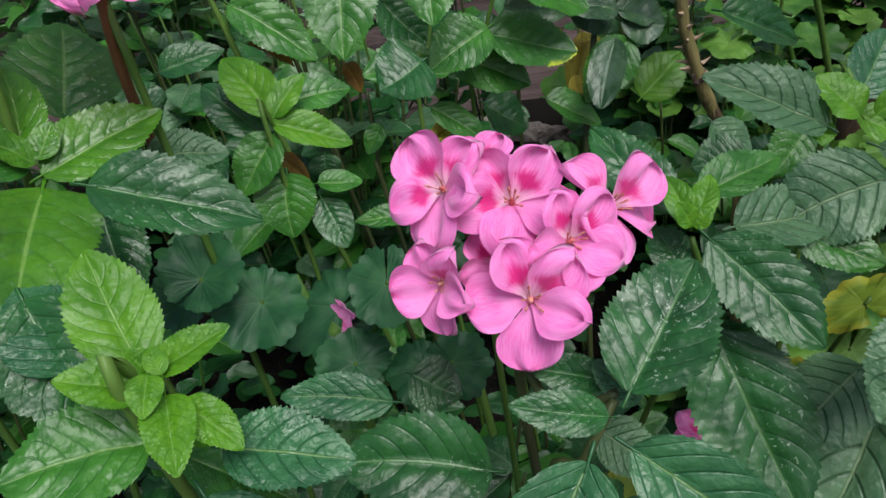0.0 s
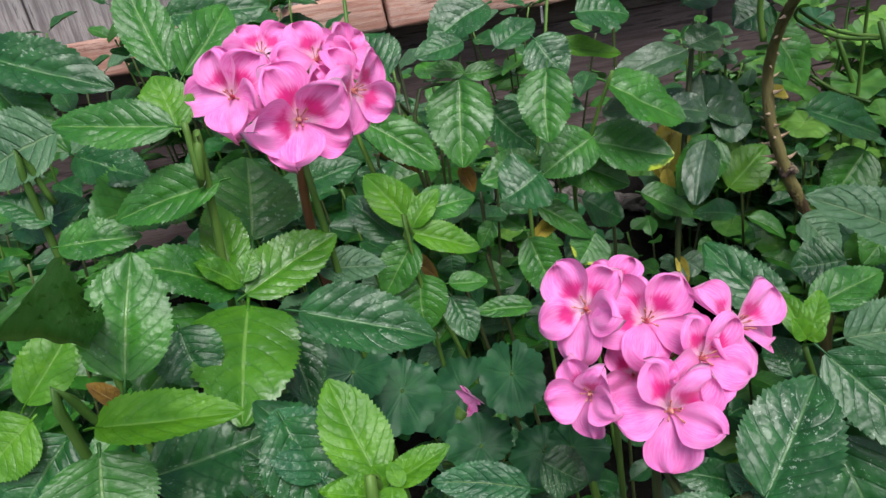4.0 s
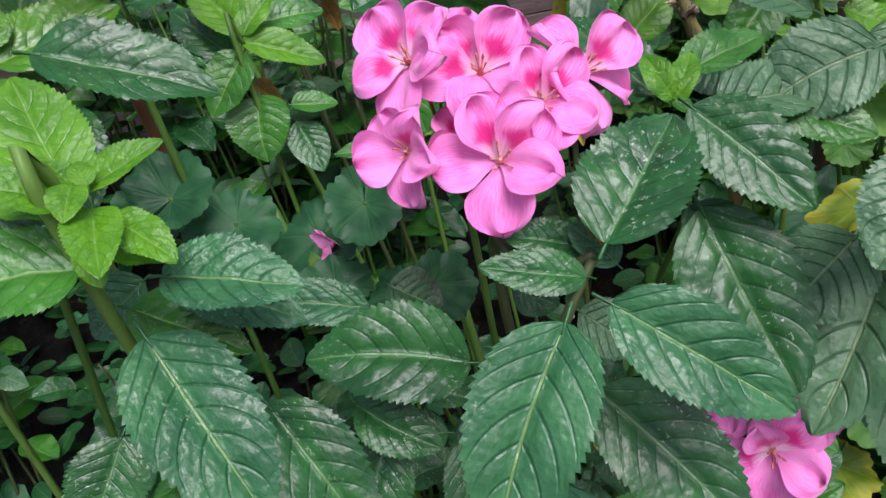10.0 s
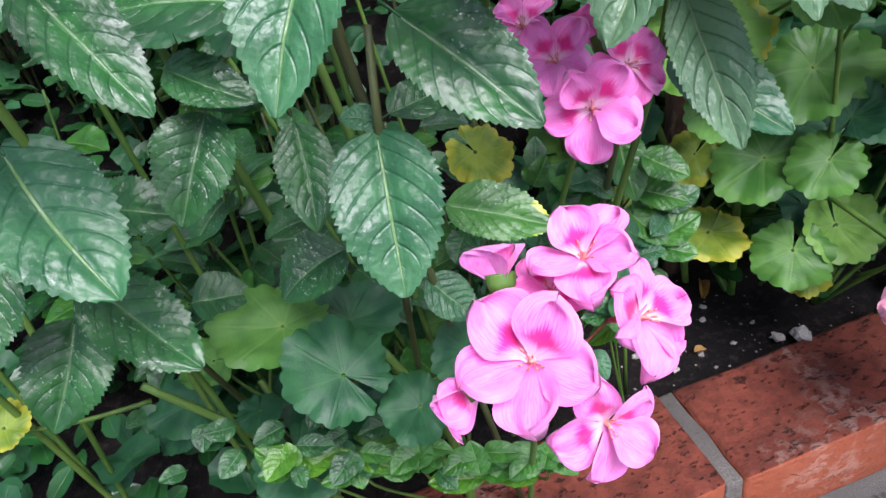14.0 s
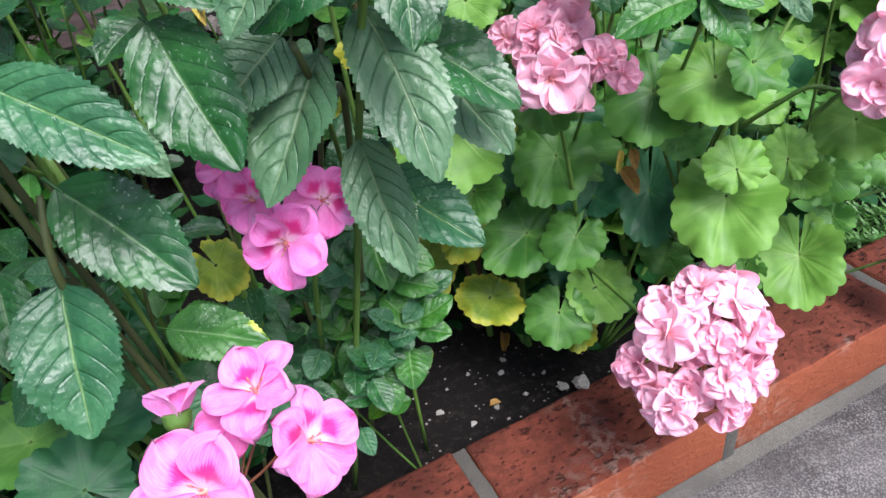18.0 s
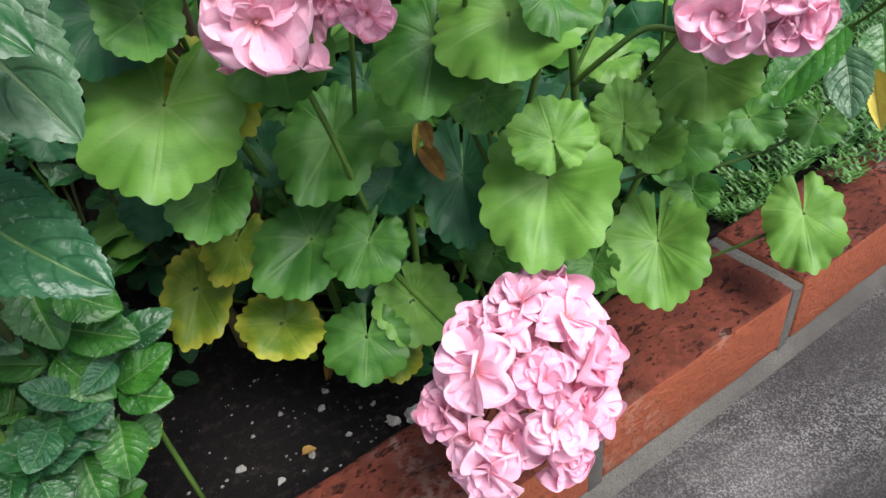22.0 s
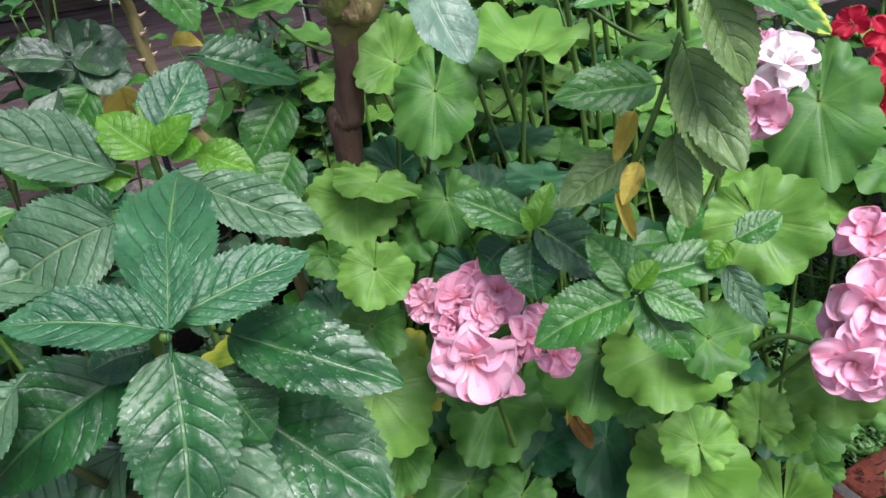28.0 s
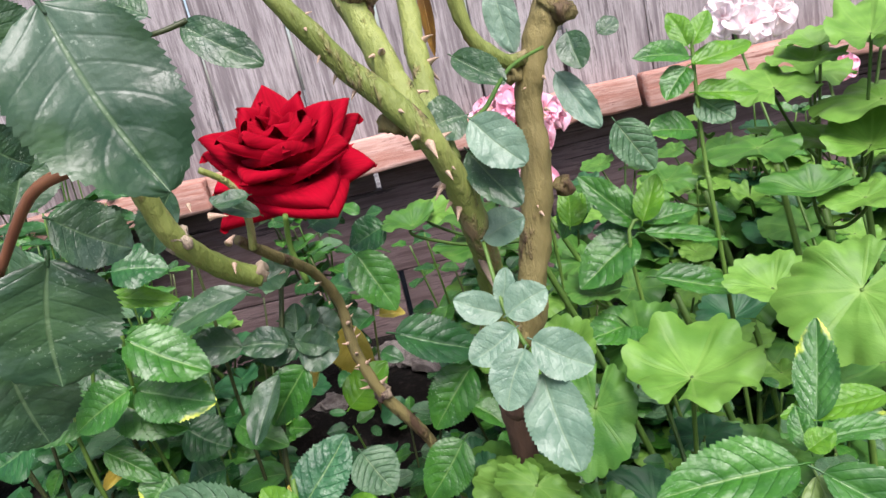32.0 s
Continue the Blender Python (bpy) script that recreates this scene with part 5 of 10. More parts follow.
leaf(mint_k, "mint", (0.056, 0.307, 0.336), (0.046, 0.288, 0.328), 0.021, (0.130, -0.598, 0.791), MINT_DARK)
leaf(mint_k, "mint", (0.063, 0.350, 0.333), (0.080, 0.336, 0.317), 0.020, (-0.038, -0.531, 0.847), MINT)
leaf(mint_k, "mint", (0.092, 0.262, 0.271), (0.115, 0.250, 0.261), 0.020, (0.127, -0.474, 0.872), MINT_DARK)
leaf(mint_k, "mint", (0.030, 0.285, 0.284), (0.049, 0.276, 0.274), 0.018, (0.230, -0.393, 0.890), MINT)
leaf(mint_k, "mint", (0.046, 0.270, 0.296), (0.048, 0.255, 0.289), 0.015, (0.104, -0.423, 0.900), MINT_DARK)
leaf(mint_k, "mint", (0.073, 0.263, 0.270), (0.052, 0.251, 0.277), 0.022, (0.084, -0.429, 0.900), MINT_BLUE)
leaf(mint_k, "mint", (0.064, 0.316, 0.303), (0.049, 0.307, 0.309), 0.015, (0.191, -0.497, 0.847), MINT)
leaf(mint_k, "mint", (0.082, 0.344, 0.327), (0.092, 0.326, 0.309), 0.021, (0.394, -0.639, 0.661), MINT_DARK)
leaf(mint_k, "mint", (0.073, 0.297, 0.298), (0.091, 0.288, 0.290), 0.016, (0.053, -0.450, 0.891), MINT_DARK)
leaf(mint_k, "mint", (0.141, 0.265, 0.272), (0.121, 0.260, 0.280), 0.016, (0.249, -0.464, 0.850), MINT_DARK)
leaf(mint_k, "mint", (0.077, 0.324, 0.319), (0.086, 0.307, 0.305), 0.018, (0.281, -0.568, 0.774), MINT_DARK)
leaf(mint_k, "mint", (0.104, 0.285, 0.252), (0.110, 0.263, 0.238), 0.022, (0.314, -0.371, 0.874), MINT_BLUE)
leaf(mint_k, "mint", (0.087, 0.314, 0.282), (0.105, 0.296, 0.266), 0.022, (-0.079, -0.567, 0.820), MINT_BLUE)
leaf(mint_k, "mint", (0.112, 0.305, 0.295), (0.099, 0.285, 0.287), 0.022, (0.183, -0.561, 0.807), MINT_BLUE)
leaf(mint_k, "mint", (0.139, 0.315, 0.295), (0.120, 0.310, 0.303), 0.015, (0.229, -0.585, 0.778), MINT)
leaf(mint_k, "mint", (0.124, 0.313, 0.340), (0.122, 0.297, 0.330), 0.015, (0.430, -0.607, 0.668), MINT)
leaf(mint_k, "mint", (0.086, 0.303, 0.291), (0.087, 0.285, 0.281), 0.017, (0.024, -0.497, 0.867), MINT_DARK)
leaf(mint_k, "mint", (0.154, 0.326, 0.320), (0.155, 0.309, 0.308), 0.016, (0.103, -0.518, 0.849), MINT_DARK)
leaf(mint_k, "mint", (0.142, 0.289, 0.272), (0.149, 0.272, 0.262), 0.016, (0.224, -0.401, 0.888), MINT_DARK)
leaf(mint_k, "mint", (0.079, 0.266, 0.294), (0.070, 0.251, 0.292), 0.016, (0.404, -0.435, 0.805), MINT_BLUE)
leaf(mint_k, "mint", (0.144, 0.267, 0.286), (0.150, 0.245, 0.272), 0.020, (0.337, -0.495, 0.801), MINT_DARK)
leaf(mint_k, "mint", (0.136, 0.342, 0.342), (0.119, 0.338, 0.336), 0.019, (0.157, -0.424, 0.892), MINT)
leaf(mint_k, "mint", (0.153, 0.329, 0.314), (0.154, 0.322, 0.296), 0.019, (0.159, -0.515, 0.842), MINT)
leaf(mint_k, "mint", (0.113, 0.356, 0.304), (0.100, 0.380, 0.318), 0.016, (0.172, -0.434, 0.884), MINT_DARK)
leaf(mint_k, "mint", (0.135, 0.352, 0.308), (0.127, 0.344, 0.287), 0.021, (0.122, -0.347, 0.930), MINT)
leaf(mint_k, "mint", (0.105, 0.325, 0.259), (0.088, 0.313, 0.242), 0.016, (0.161, -0.332, 0.929), MINT)
leaf(mint_k, "mint", (0.096, 0.329, 0.236), (0.114, 0.315, 0.234), 0.019, (0.196, -0.430, 0.881), MINT)
leaf(mint_k, "mint", (0.088, 0.341, 0.258), (0.112, 0.322, 0.246), 0.017, (0.209, -0.456, 0.865), MINT)
leaf(mint_k, "mint", (0.118, 0.326, 0.282), (0.138, 0.321, 0.293), 0.019, (0.196, -0.507, 0.839), MINT_DARK)
leaf(mint_k, "mint", (0.073, 0.327, 0.226), (0.065, 0.313, 0.218), 0.021, (0.233, -0.411, 0.881), MINT)
leaf(mint_k, "mint", (0.168, 0.347, 0.338), (0.153, 0.331, 0.318), 0.020, (0.146, -0.522, 0.840), MINT_DARK)
leaf(mint_k, "mint", (0.089, 0.338, 0.273), (0.109, 0.339, 0.281), 0.016, (0.147, -0.326, 0.934), MINT_DARK)
leaf(mint_k, "mint", (0.113, 0.353, 0.332), (0.126, 0.355, 0.353), 0.019, (0.221, -0.586, 0.779), MINT)
leaf(mint_k, "mint", (0.119, 0.369, 0.335), (0.125, 0.385, 0.355), 0.018, (0.156, -0.446, 0.881), MINT_DARK)
leaf(mint_k, "mint", (0.168, 0.334, 0.330), (0.143, 0.354, 0.332), 0.017, (0.136, -0.474, 0.870), MINT_DARK)
leaf(mint_k, "mint", (0.151, 0.337, 0.319), (0.128, 0.336, 0.319), 0.015, (0.140, -0.410, 0.901), MINT)
leaf(mint_k, "mint", (0.130, 0.341, 0.327), (0.127, 0.316, 0.311), 0.019, (0.143, -0.377, 0.915), MINT_DARK)
leaf(mint_k, "mint", (0.113, 0.314, 0.208), (0.108, 0.327, 0.238), 0.018, (0.145, -0.328, 0.934), MINT)
leaf(mint_k, "mint", (0.149, 0.302, 0.215), (0.171, 0.303, 0.218), 0.020, (0.117, -0.376, 0.919), MINT)
leaf(mint_k, "mint", (0.137, 0.326, 0.243), (0.126, 0.303, 0.226), 0.021, (0.163, -0.422, 0.892), MINT_YOUNG)
leaf(mint_k, "mint", (0.064, 0.338, 0.226), (0.081, 0.310, 0.212), 0.016, (0.204, -0.371, 0.906), MINT_YOUNG)
leaf(mint_k, "mint", (0.141, 0.327, 0.298), (0.117, 0.320, 0.292), 0.018, (0.138, -0.359, 0.923), MINT)
leaf(mint_k, "mint", (0.148, 0.313, 0.229), (0.173, 0.311, 0.246), 0.020, (0.135, -0.449, 0.883), MINT)
leaf(mint_k, "mint", (0.128, 0.308, 0.248), (0.151, 0.309, 0.253), 0.016, (0.172, -0.466, 0.868), MINT_DARK)
leaf(mint_k, "mint", (0.165, 0.337, 0.326), (0.145, 0.323, 0.319), 0.019, (0.113, -0.376, 0.920), MINT)
leaf(mint_k, "mint", (0.148, 0.326, 0.300), (0.160, 0.334, 0.317), 0.020, (0.111, -0.366, 0.924), MINT)
leaf(mint_k, "mint", (0.161, 0.300, 0.234), (0.132, 0.297, 0.215), 0.018, (0.157, -0.438, 0.885), MINT_YOUNG)
leaf(mint_k, "mint", (0.114, 0.356, 0.305), (0.134, 0.355, 0.324), 0.020, (0.189, -0.521, 0.832), MINT_DARK)
leaf(mint_k, "mint", (0.101, 0.314, 0.241), (0.092, 0.293, 0.222), 0.019, (0.195, -0.383, 0.903), MINT)
leaf(mint_k, "mint", (0.124, 0.317, 0.255), (0.103, 0.329, 0.251), 0.017, (0.214, -0.496, 0.842), MINT_DARK)
leaf(mint_k, "mint", (0.135, 0.326, 0.246), (0.123, 0.340, 0.261), 0.021, (0.184, -0.495, 0.849), MINT)
leaf(mint_k, "mint", (0.141, 0.326, 0.292), (0.130, 0.342, 0.306), 0.020, (0.130, -0.368, 0.921), MINT)
leaf(mint_k, "mint", (0.112, 0.367, 0.326), (0.126, 0.371, 0.342), 0.018, (0.196, -0.536, 0.821), MINT)
leaf(mint_k, "mint", (0.160, 0.338, 0.338), (0.153, 0.354, 0.360), 0.015, (0.150, -0.527, 0.836), MINT)
leaf(mint_k, "mint", (0.120, 0.326, 0.238), (0.138, 0.305, 0.232), 0.017, (0.166, -0.422, 0.891), MINT)
leaf(mint_k, "mint", (0.171, 0.330, 0.339), (0.200, 0.325, 0.348), 0.019, (0.111, -0.517, 0.849), MINT_DARK)
leaf(mint_k, "mint", (0.141, 0.340, 0.305), (0.163, 0.343, 0.307), 0.019, (0.130, -0.433, 0.892), MINT)
leaf(mint_k, "mint", (0.156, 0.324, 0.267), (0.135, 0.335, 0.274), 0.021, (0.126, -0.383, 0.915), MINT)
leaf(mint_k, "mint", (0.152, 0.352, 0.342), (0.154, 0.337, 0.322), 0.016, (0.153, -0.519, 0.841), MINT)
stem(mint_k, [(0.170, 0.330, 0.075), (0.151, 0.320, 0.270), (0.173, 0.312, 0.333)], 0.0012, 0.0008, GREEN_STALK, "stem")
stem(mint_k, [(0.170, 0.330, 0.075), (0.157, 0.308, 0.225), (0.179, 0.304, 0.277)], 0.0012, 0.0008, GREEN_STALK, "stem")
stem(mint_k, [(0.170, 0.330, 0.075), (0.115, 0.320, 0.238), (0.142, 0.308, 0.316)], 0.0012, 0.0008, GREEN_STALK, "stem")
leaf(mint_k, "mint", (0.171, 0.330, 0.371), (0.175, 0.297, 0.340), 0.032, (0.168, -0.642, 0.748), MINT)
leaf(mint_k, "mint", (0.183, 0.317, 0.360), (0.208, 0.296, 0.353), 0.027, (0.111, -0.561, 0.820), MINT)
leaf(mint_k, "mint", (0.177, 0.314, 0.337), (0.209, 0.297, 0.330), 0.027, (0.111, -0.536, 0.837), MINT)
leaf(mint_k, "mint", (0.167, 0.308, 0.326), (0.189, 0.282, 0.312), 0.024, (0.144, -0.549, 0.824), MINT)
leaf(mint_k, "mint", (0.162, 0.308, 0.324), (0.130, 0.318, 0.331), 0.021, (0.181, -0.525, 0.832), MINT)
leaf(mint_k, "mint", (0.186, 0.304, 0.297), (0.220, 0.305, 0.311), 0.024, (0.089, -0.507, 0.857), MINT)
leaf(mint_k, "mint", (0.186, 0.302, 0.294), (0.212, 0.289, 0.288), 0.023, (0.094, -0.487, 0.869), MINT)
leaf(mint_k, "mint", (0.178, 0.302, 0.274), (0.174, 0.278, 0.252), 0.028, (0.142, -0.523, 0.840), MINT)
leaf(mint_k, "mint", (0.181, 0.306, 0.264), (0.191, 0.294, 0.254), 0.024, (0.107, -0.459, 0.882), MINT_EDGED)
leaf(mint_k, "mint", (0.153, 0.299, 0.261), (0.156, 0.273, 0.238), 0.026, (0.174, -0.502, 0.847), MINT)
leaf(mint_k, "mint", (0.146, 0.304, 0.296), (0.122, 0.290, 0.278), 0.022, (0.218, -0.543, 0.811), MINT)
leaf(mint_k, "mint", (0.148, 0.308, 0.295), (0.169, 0.295, 0.287), 0.021, (0.154, -0.484, 0.861), MINT_DARK)
leaf(mint_k, "mint", (0.140, 0.318, 0.343), (0.126, 0.335, 0.360), 0.030, (0.205, -0.554, 0.807), MINT)
leaf(mint_k, "mint", (0.151, 0.337, 0.371), (0.158, 0.314, 0.354), 0.029, (0.175, -0.571, 0.802), MINT_DARK)
leaf(mint_k, "mint", (0.126, 0.318, 0.306), (0.105, 0.321, 0.301), 0.017, (0.214, -0.499, 0.839), MINT_DARK)
leaf(mint_k, "mint", (0.120, 0.311, 0.278), (0.093, 0.309, 0.266), 0.023, (0.217, -0.463, 0.859), MINT)
leaf(mint_k, "mint", (0.113, 0.316, 0.250), (0.131, 0.300, 0.236), 0.024, (0.187, -0.442, 0.877), MINT)
leaf(mint_k, "mint", (0.132, 0.311, 0.300), (0.119, 0.325, 0.312), 0.019, (0.201, -0.504, 0.840), MINT)
leaf(mint_k, "mint", (0.105, 0.333, 0.283), (0.117, 0.314, 0.265), 0.020, (0.208, -0.477, 0.854), MINT_DARK)
leaf(mint_k, "mint", (0.134, 0.312, 0.236), (0.105, 0.310, 0.222), 0.024, (0.185, -0.434, 0.882), MINT_DARK)
leaf(mint_k, "mint", (0.155, 0.314, 0.264), (0.138, 0.306, 0.247), 0.024, (0.159, -0.458, 0.874), MINT_DARK)
leaf(mint_k, "mint", (0.172, 0.340, 0.368), (0.185, 0.327, 0.356), 0.021, (0.135, -0.583, 0.801), MINT_YOUNG)
leaf(mint_k, "mint", (0.178, 0.309, 0.315), (0.161, 0.305, 0.304), 0.019, (0.142, -0.509, 0.849), MINT_DARK)
leaf(mint_k, "mint", (0.123, 0.325, 0.345), (0.131, 0.309, 0.330), 0.027, (0.211, -0.532, 0.820), MINT_DARK)
leaf(mint_k, "mint", (0.152, 0.359, 0.383), (0.167, 0.343, 0.369), 0.027, (0.164, -0.603, 0.781), MINT_DARK)
leaf(mint_k, "mint", (0.143, 0.316, 0.355), (0.158, 0.301, 0.343), 0.018, (0.004, -0.548, 0.836), MINT_DARK)
leaf(mint_k, "mint", (0.170, 0.288, 0.314), (0.156, 0.285, 0.334), 0.017, (0.033, -0.485, 0.874), MINT_BLUE)
leaf(mint_k, "mint", (0.133, 0.275, 0.293), (0.130, 0.255, 0.290), 0.017, (0.106, -0.445, 0.889), MINT_DARK)
leaf(mint_k, "mint", (0.185, 0.322, 0.305), (0.213, 0.309, 0.296), 0.021, (0.291, -0.486, 0.824), MINT_DARK)
leaf(mint_k, "mint", (0.155, 0.282, 0.305), (0.145, 0.260, 0.303), 0.020, (0.407, -0.429, 0.807), MINT_BLUE)
leaf(mint_k, "mint", (0.144, 0.335, 0.348), (0.126, 0.315, 0.348), 0.023, (0.300, -0.529, 0.794), MINT_DARK)
leaf(mint_k, "mint", (0.173, 0.302, 0.306), (0.180, 0.280, 0.294), 0.019, (0.374, -0.456, 0.808), MINT_DARK)
leaf(mint_k, "mint", (0.137, 0.284, 0.288), (0.166, 0.282, 0.287), 0.023, (0.401, -0.415, 0.816), MINT_BLUE)
leaf(mint_k, "mint", (0.195, 0.318, 0.314), (0.225, 0.319, 0.324), 0.022, (-0.029, -0.514, 0.858), MINT_DARK)
leaf(mint_k, "mint", (0.160, 0.290, 0.302), (0.153, 0.269, 0.297), 0.019, (0.087, -0.473, 0.877), MINT_DARK)
leaf(mint_k, "mint", (0.125, 0.274, 0.284), (0.144, 0.262, 0.278), 0.016, (0.450, -0.390, 0.803), MINT_BLUE)
leaf(mint_k, "mint", (0.181, 0.307, 0.308), (0.174, 0.313, 0.335), 0.021, (0.386, -0.459, 0.800), MINT_DARK)
leaf(mint_k, "mint", (0.150, 0.275, 0.301), (0.136, 0.263, 0.310), 0.017, (0.177, -0.452, 0.875), MINT_DARK)
leaf(mint_k, "mint", (0.145, 0.313, 0.353), (0.128, 0.299, 0.362), 0.020, (0.252, -0.526, 0.812), MINT_BLUE)
leaf(mint_k, "mint", (0.164, 0.305, 0.294), (0.179, 0.288, 0.285), 0.017, (0.061, -0.480, 0.875), MINT_DARK)
leaf(mint_k, "mint", (0.134, 0.273, 0.289), (0.152, 0.276, 0.298), 0.017, (0.119, -0.440, 0.890), MINT_DARK)
leaf(mint_k, "mint", (0.192, 0.299, 0.318), (0.178, 0.283, 0.320), 0.016, (0.258, -0.486, 0.835), MINT_BLUE)
leaf(mint_k, "mint", (0.150, 0.296, 0.287), (0.173, 0.285, 0.281), 0.019, (0.326, -0.439, 0.837), MINT_DARK)
leaf(mint_k, "mint", (0.149, 0.323, 0.351), (0.176, 0.320, 0.352), 0.020, (0.102, -0.547, 0.831), MINT_DARK)
leaf(mint_k, "mint", (0.177, 0.293, 0.309), (0.160, 0.283, 0.320), 0.016, (0.213, -0.475, 0.854), MINT_BLUE)
leaf(mint_k, "mint", (0.145, 0.269, 0.298), (0.134, 0.269, 0.320), 0.018, (0.045, -0.448, 0.893), MINT_DARK)
leaf(mint_k, "mint", (0.196, 0.320, 0.307), (0.178, 0.303, 0.308), 0.018, (0.098, -0.506, 0.857), MINT_DARK)
leaf(mint_k, "mint", (0.163, 0.284, 0.303), (0.185, 0.281, 0.307), 0.016, (-0.047, -0.470, 0.882), MINT_BLUE)
leaf(mint_k, "mint", (0.159, 0.321, 0.357), (0.159, 0.322, 0.379), 0.016, (0.224, -0.542, 0.810), MINT_DARK)
leaf(mint_k, "mint", (0.182, 0.306, 0.303), (0.171, 0.287, 0.302), 0.016, (0.044, -0.492, 0.870), MINT_DARK)
leaf(mint_k, "mint", (0.143, 0.290, 0.282), (0.140, 0.295, 0.306), 0.018, (0.072, -0.453, 0.889), MINT_BLUE)

mint_l = empty("mint_plant", (0.100, 0.340, 0.075), "vigorous mint plant with a broad rosette of dark glossy leaves", "mint plant", "mint plants")
stem(mint_l, [(0.100, 0.340, 0.075), (0.178, 0.208, 0.553), (0.194, 0.176, 0.608)], 0.0024, 0.0017, GREEN_STALK, "stem")
leaf(mint_l, "mint", (0.183, 0.224, 0.582), (0.192, 0.235, 0.618), 0.020, (0.189, -0.769, 0.611), MINT)
leaf(mint_l, "mint", (0.184, 0.225, 0.584), (0.180, 0.226, 0.603), 0.011, (0.184, -0.773, 0.607), MINT_FRESH)
leaf(mint_l, "mint", (0.193, 0.192, 0.606), (0.199, 0.258, 0.635), 0.032, (0.146, -0.791, 0.595), MINT_BLUE)
leaf(mint_l, "mint", (0.195, 0.177, 0.610), (0.198, 0.204, 0.630), 0.015, (0.164, -0.757, 0.633), MINT_BLUE)
leaf(mint_l, "mint", (0.205, 0.212, 0.583), (0.257, 0.182, 0.569), 0.029, (0.021, -0.605, 0.796), MINT_DARK)
leaf(mint_l, "mint", (0.193, 0.179, 0.601), (0.190, 0.143, 0.566), 0.032, (0.171, -0.593, 0.787), MINT_DARK)
leaf(mint_l, "mint", (0.200, 0.222, 0.544), (0.245, 0.185, 0.515), 0.039, (0.045, -0.603, 0.796), MINT_DARK)
leaf(mint_l, "mint", (0.193, 0.176, 0.611), (0.157, 0.176, 0.626), 0.020, (0.196, -0.552, 0.811), MINT_BLUE)
leaf(mint_l, "mint", (0.196, 0.185, 0.609), (0.237, 0.203, 0.611), 0.022, (0.068, -0.621, 0.781), MINT_BLUE)
leaf(mint_l, "mint", (0.174, 0.193, 0.589), (0.133, 0.173, 0.577), 0.034, (0.261, -0.567, 0.782), MINT_DARK)
leaf(mint_l, "mint", (0.170, 0.259, 0.614), (0.122, 0.251, 0.600), 0.041, (0.246, -0.683, 0.688), MINT_PALE)
leaf(mint_l, "mint", (0.158, 0.218, 0.541), (0.122, 0.206, 0.526), 0.030, (0.241, -0.523, 0.818), MINT_DARK)
leaf(mint_l, "mint", (0.185, 0.194, 0.595), (0.167, 0.188, 0.598), 0.020, (0.157, -0.482, 0.862), MINT_DARK)
leaf(mint_l, "mint", (0.198, 0.204, 0.575), (0.209, 0.197, 0.546), 0.027, (0.098, -0.575, 0.812), MINT_DARK)

mint_m = empty("mint_plant", (0.180, 0.360, 0.075), "mint plant with a pale bright tip behind the darker rosette", "mint plant", "mint plants")
stem(mint_m, [(0.180, 0.360, 0.075), (0.178, 0.332, 0.591), (0.182, 0.315, 0.627)], 0.0021, 0.0014, GREEN_STALK, "stem")
leaf(mint_m, "mint", (0.196, 0.312, 0.604), (0.246, 0.289, 0.581), 0.029, (0.038, -0.672, 0.739), MINT_PALE)
leaf(mint_m, "mint", (0.184, 0.316, 0.629), (0.207, 0.341, 0.652), 0.029, (0.108, -0.835, 0.539), MINT_BLUE)
leaf(mint_m, "mint", (0.166, 0.306, 0.620), (0.112, 0.310, 0.652), 0.032, (0.107, -0.711, 0.692), MINT_PALE)
leaf(mint_m, "mint", (0.182, 0.308, 0.623), (0.165, 0.316, 0.643), 0.023, (0.149, -0.722, 0.676), MINT_YOUNG)
leaf(mint_m, "mint", (0.185, 0.302, 0.625), (0.202, 0.300, 0.639), 0.014, (0.107, -0.723, 0.683), MINT_YOUNG)
leaf(mint_m, "mint", (0.190, 0.306, 0.623), (0.203, 0.299, 0.627), 0.014, (0.098, -0.714, 0.693), MINT_YOUNG)
leaf(mint_m, "mint", (0.164, 0.316, 0.620), (0.164, 0.301, 0.615), 0.017, (0.166, -0.695, 0.699), MINT_YOUNG)
leaf(mint_m, "mint", (0.197, 0.338, 0.611), (0.221, 0.328, 0.601), 0.022, (0.061, -0.704, 0.707), MINT_YOUNG)
leaf(mint_m, "mint", (0.210, 0.346, 0.565), (0.208, 0.355, 0.582), 0.027, (0.055, -0.672, 0.739), MINT_DARK)
leaf(mint_m, "mint", (0.149, 0.348, 0.589), (0.120, 0.352, 0.585), 0.034, (0.196, -0.667, 0.719), MINT_DARK)

mint_n = empty("mint_plant", (0.460, 0.560, 0.080), "mint sprig with oval leaves between the pink blooms", "mint plant", "mint plants")
stem(mint_n, [(0.460, 0.560, 0.080), (0.421, 0.316, 0.464), (0.390, 0.269, 0.515)], 0.0018, 0.0013, GREEN_STALK, "stem")
leaf(mint_n, "mint", (0.385, 0.267, 0.514), (0.335, 0.265, 0.506), 0.032, (-0.252, -0.546, 0.799), MINT)
leaf(mint_n, "mint", (0.389, 0.266, 0.520), (0.376, 0.288, 0.545), 0.024, (-0.300, -0.573, 0.762), MINT)
leaf(mint_n, "mint", (0.397, 0.270, 0.523), (0.445, 0.263, 0.530), 0.026, (-0.367, -0.533, 0.762), MINT)
leaf(mint_n, "mint", (0.391, 0.264, 0.517), (0.408, 0.238, 0.490), 0.027, (-0.325, -0.504, 0.801), MINT)
leaf(mint_n, "mint", (0.392, 0.261, 0.522), (0.416, 0.243, 0.509), 0.020, (-0.317, -0.478, 0.819), MINT)
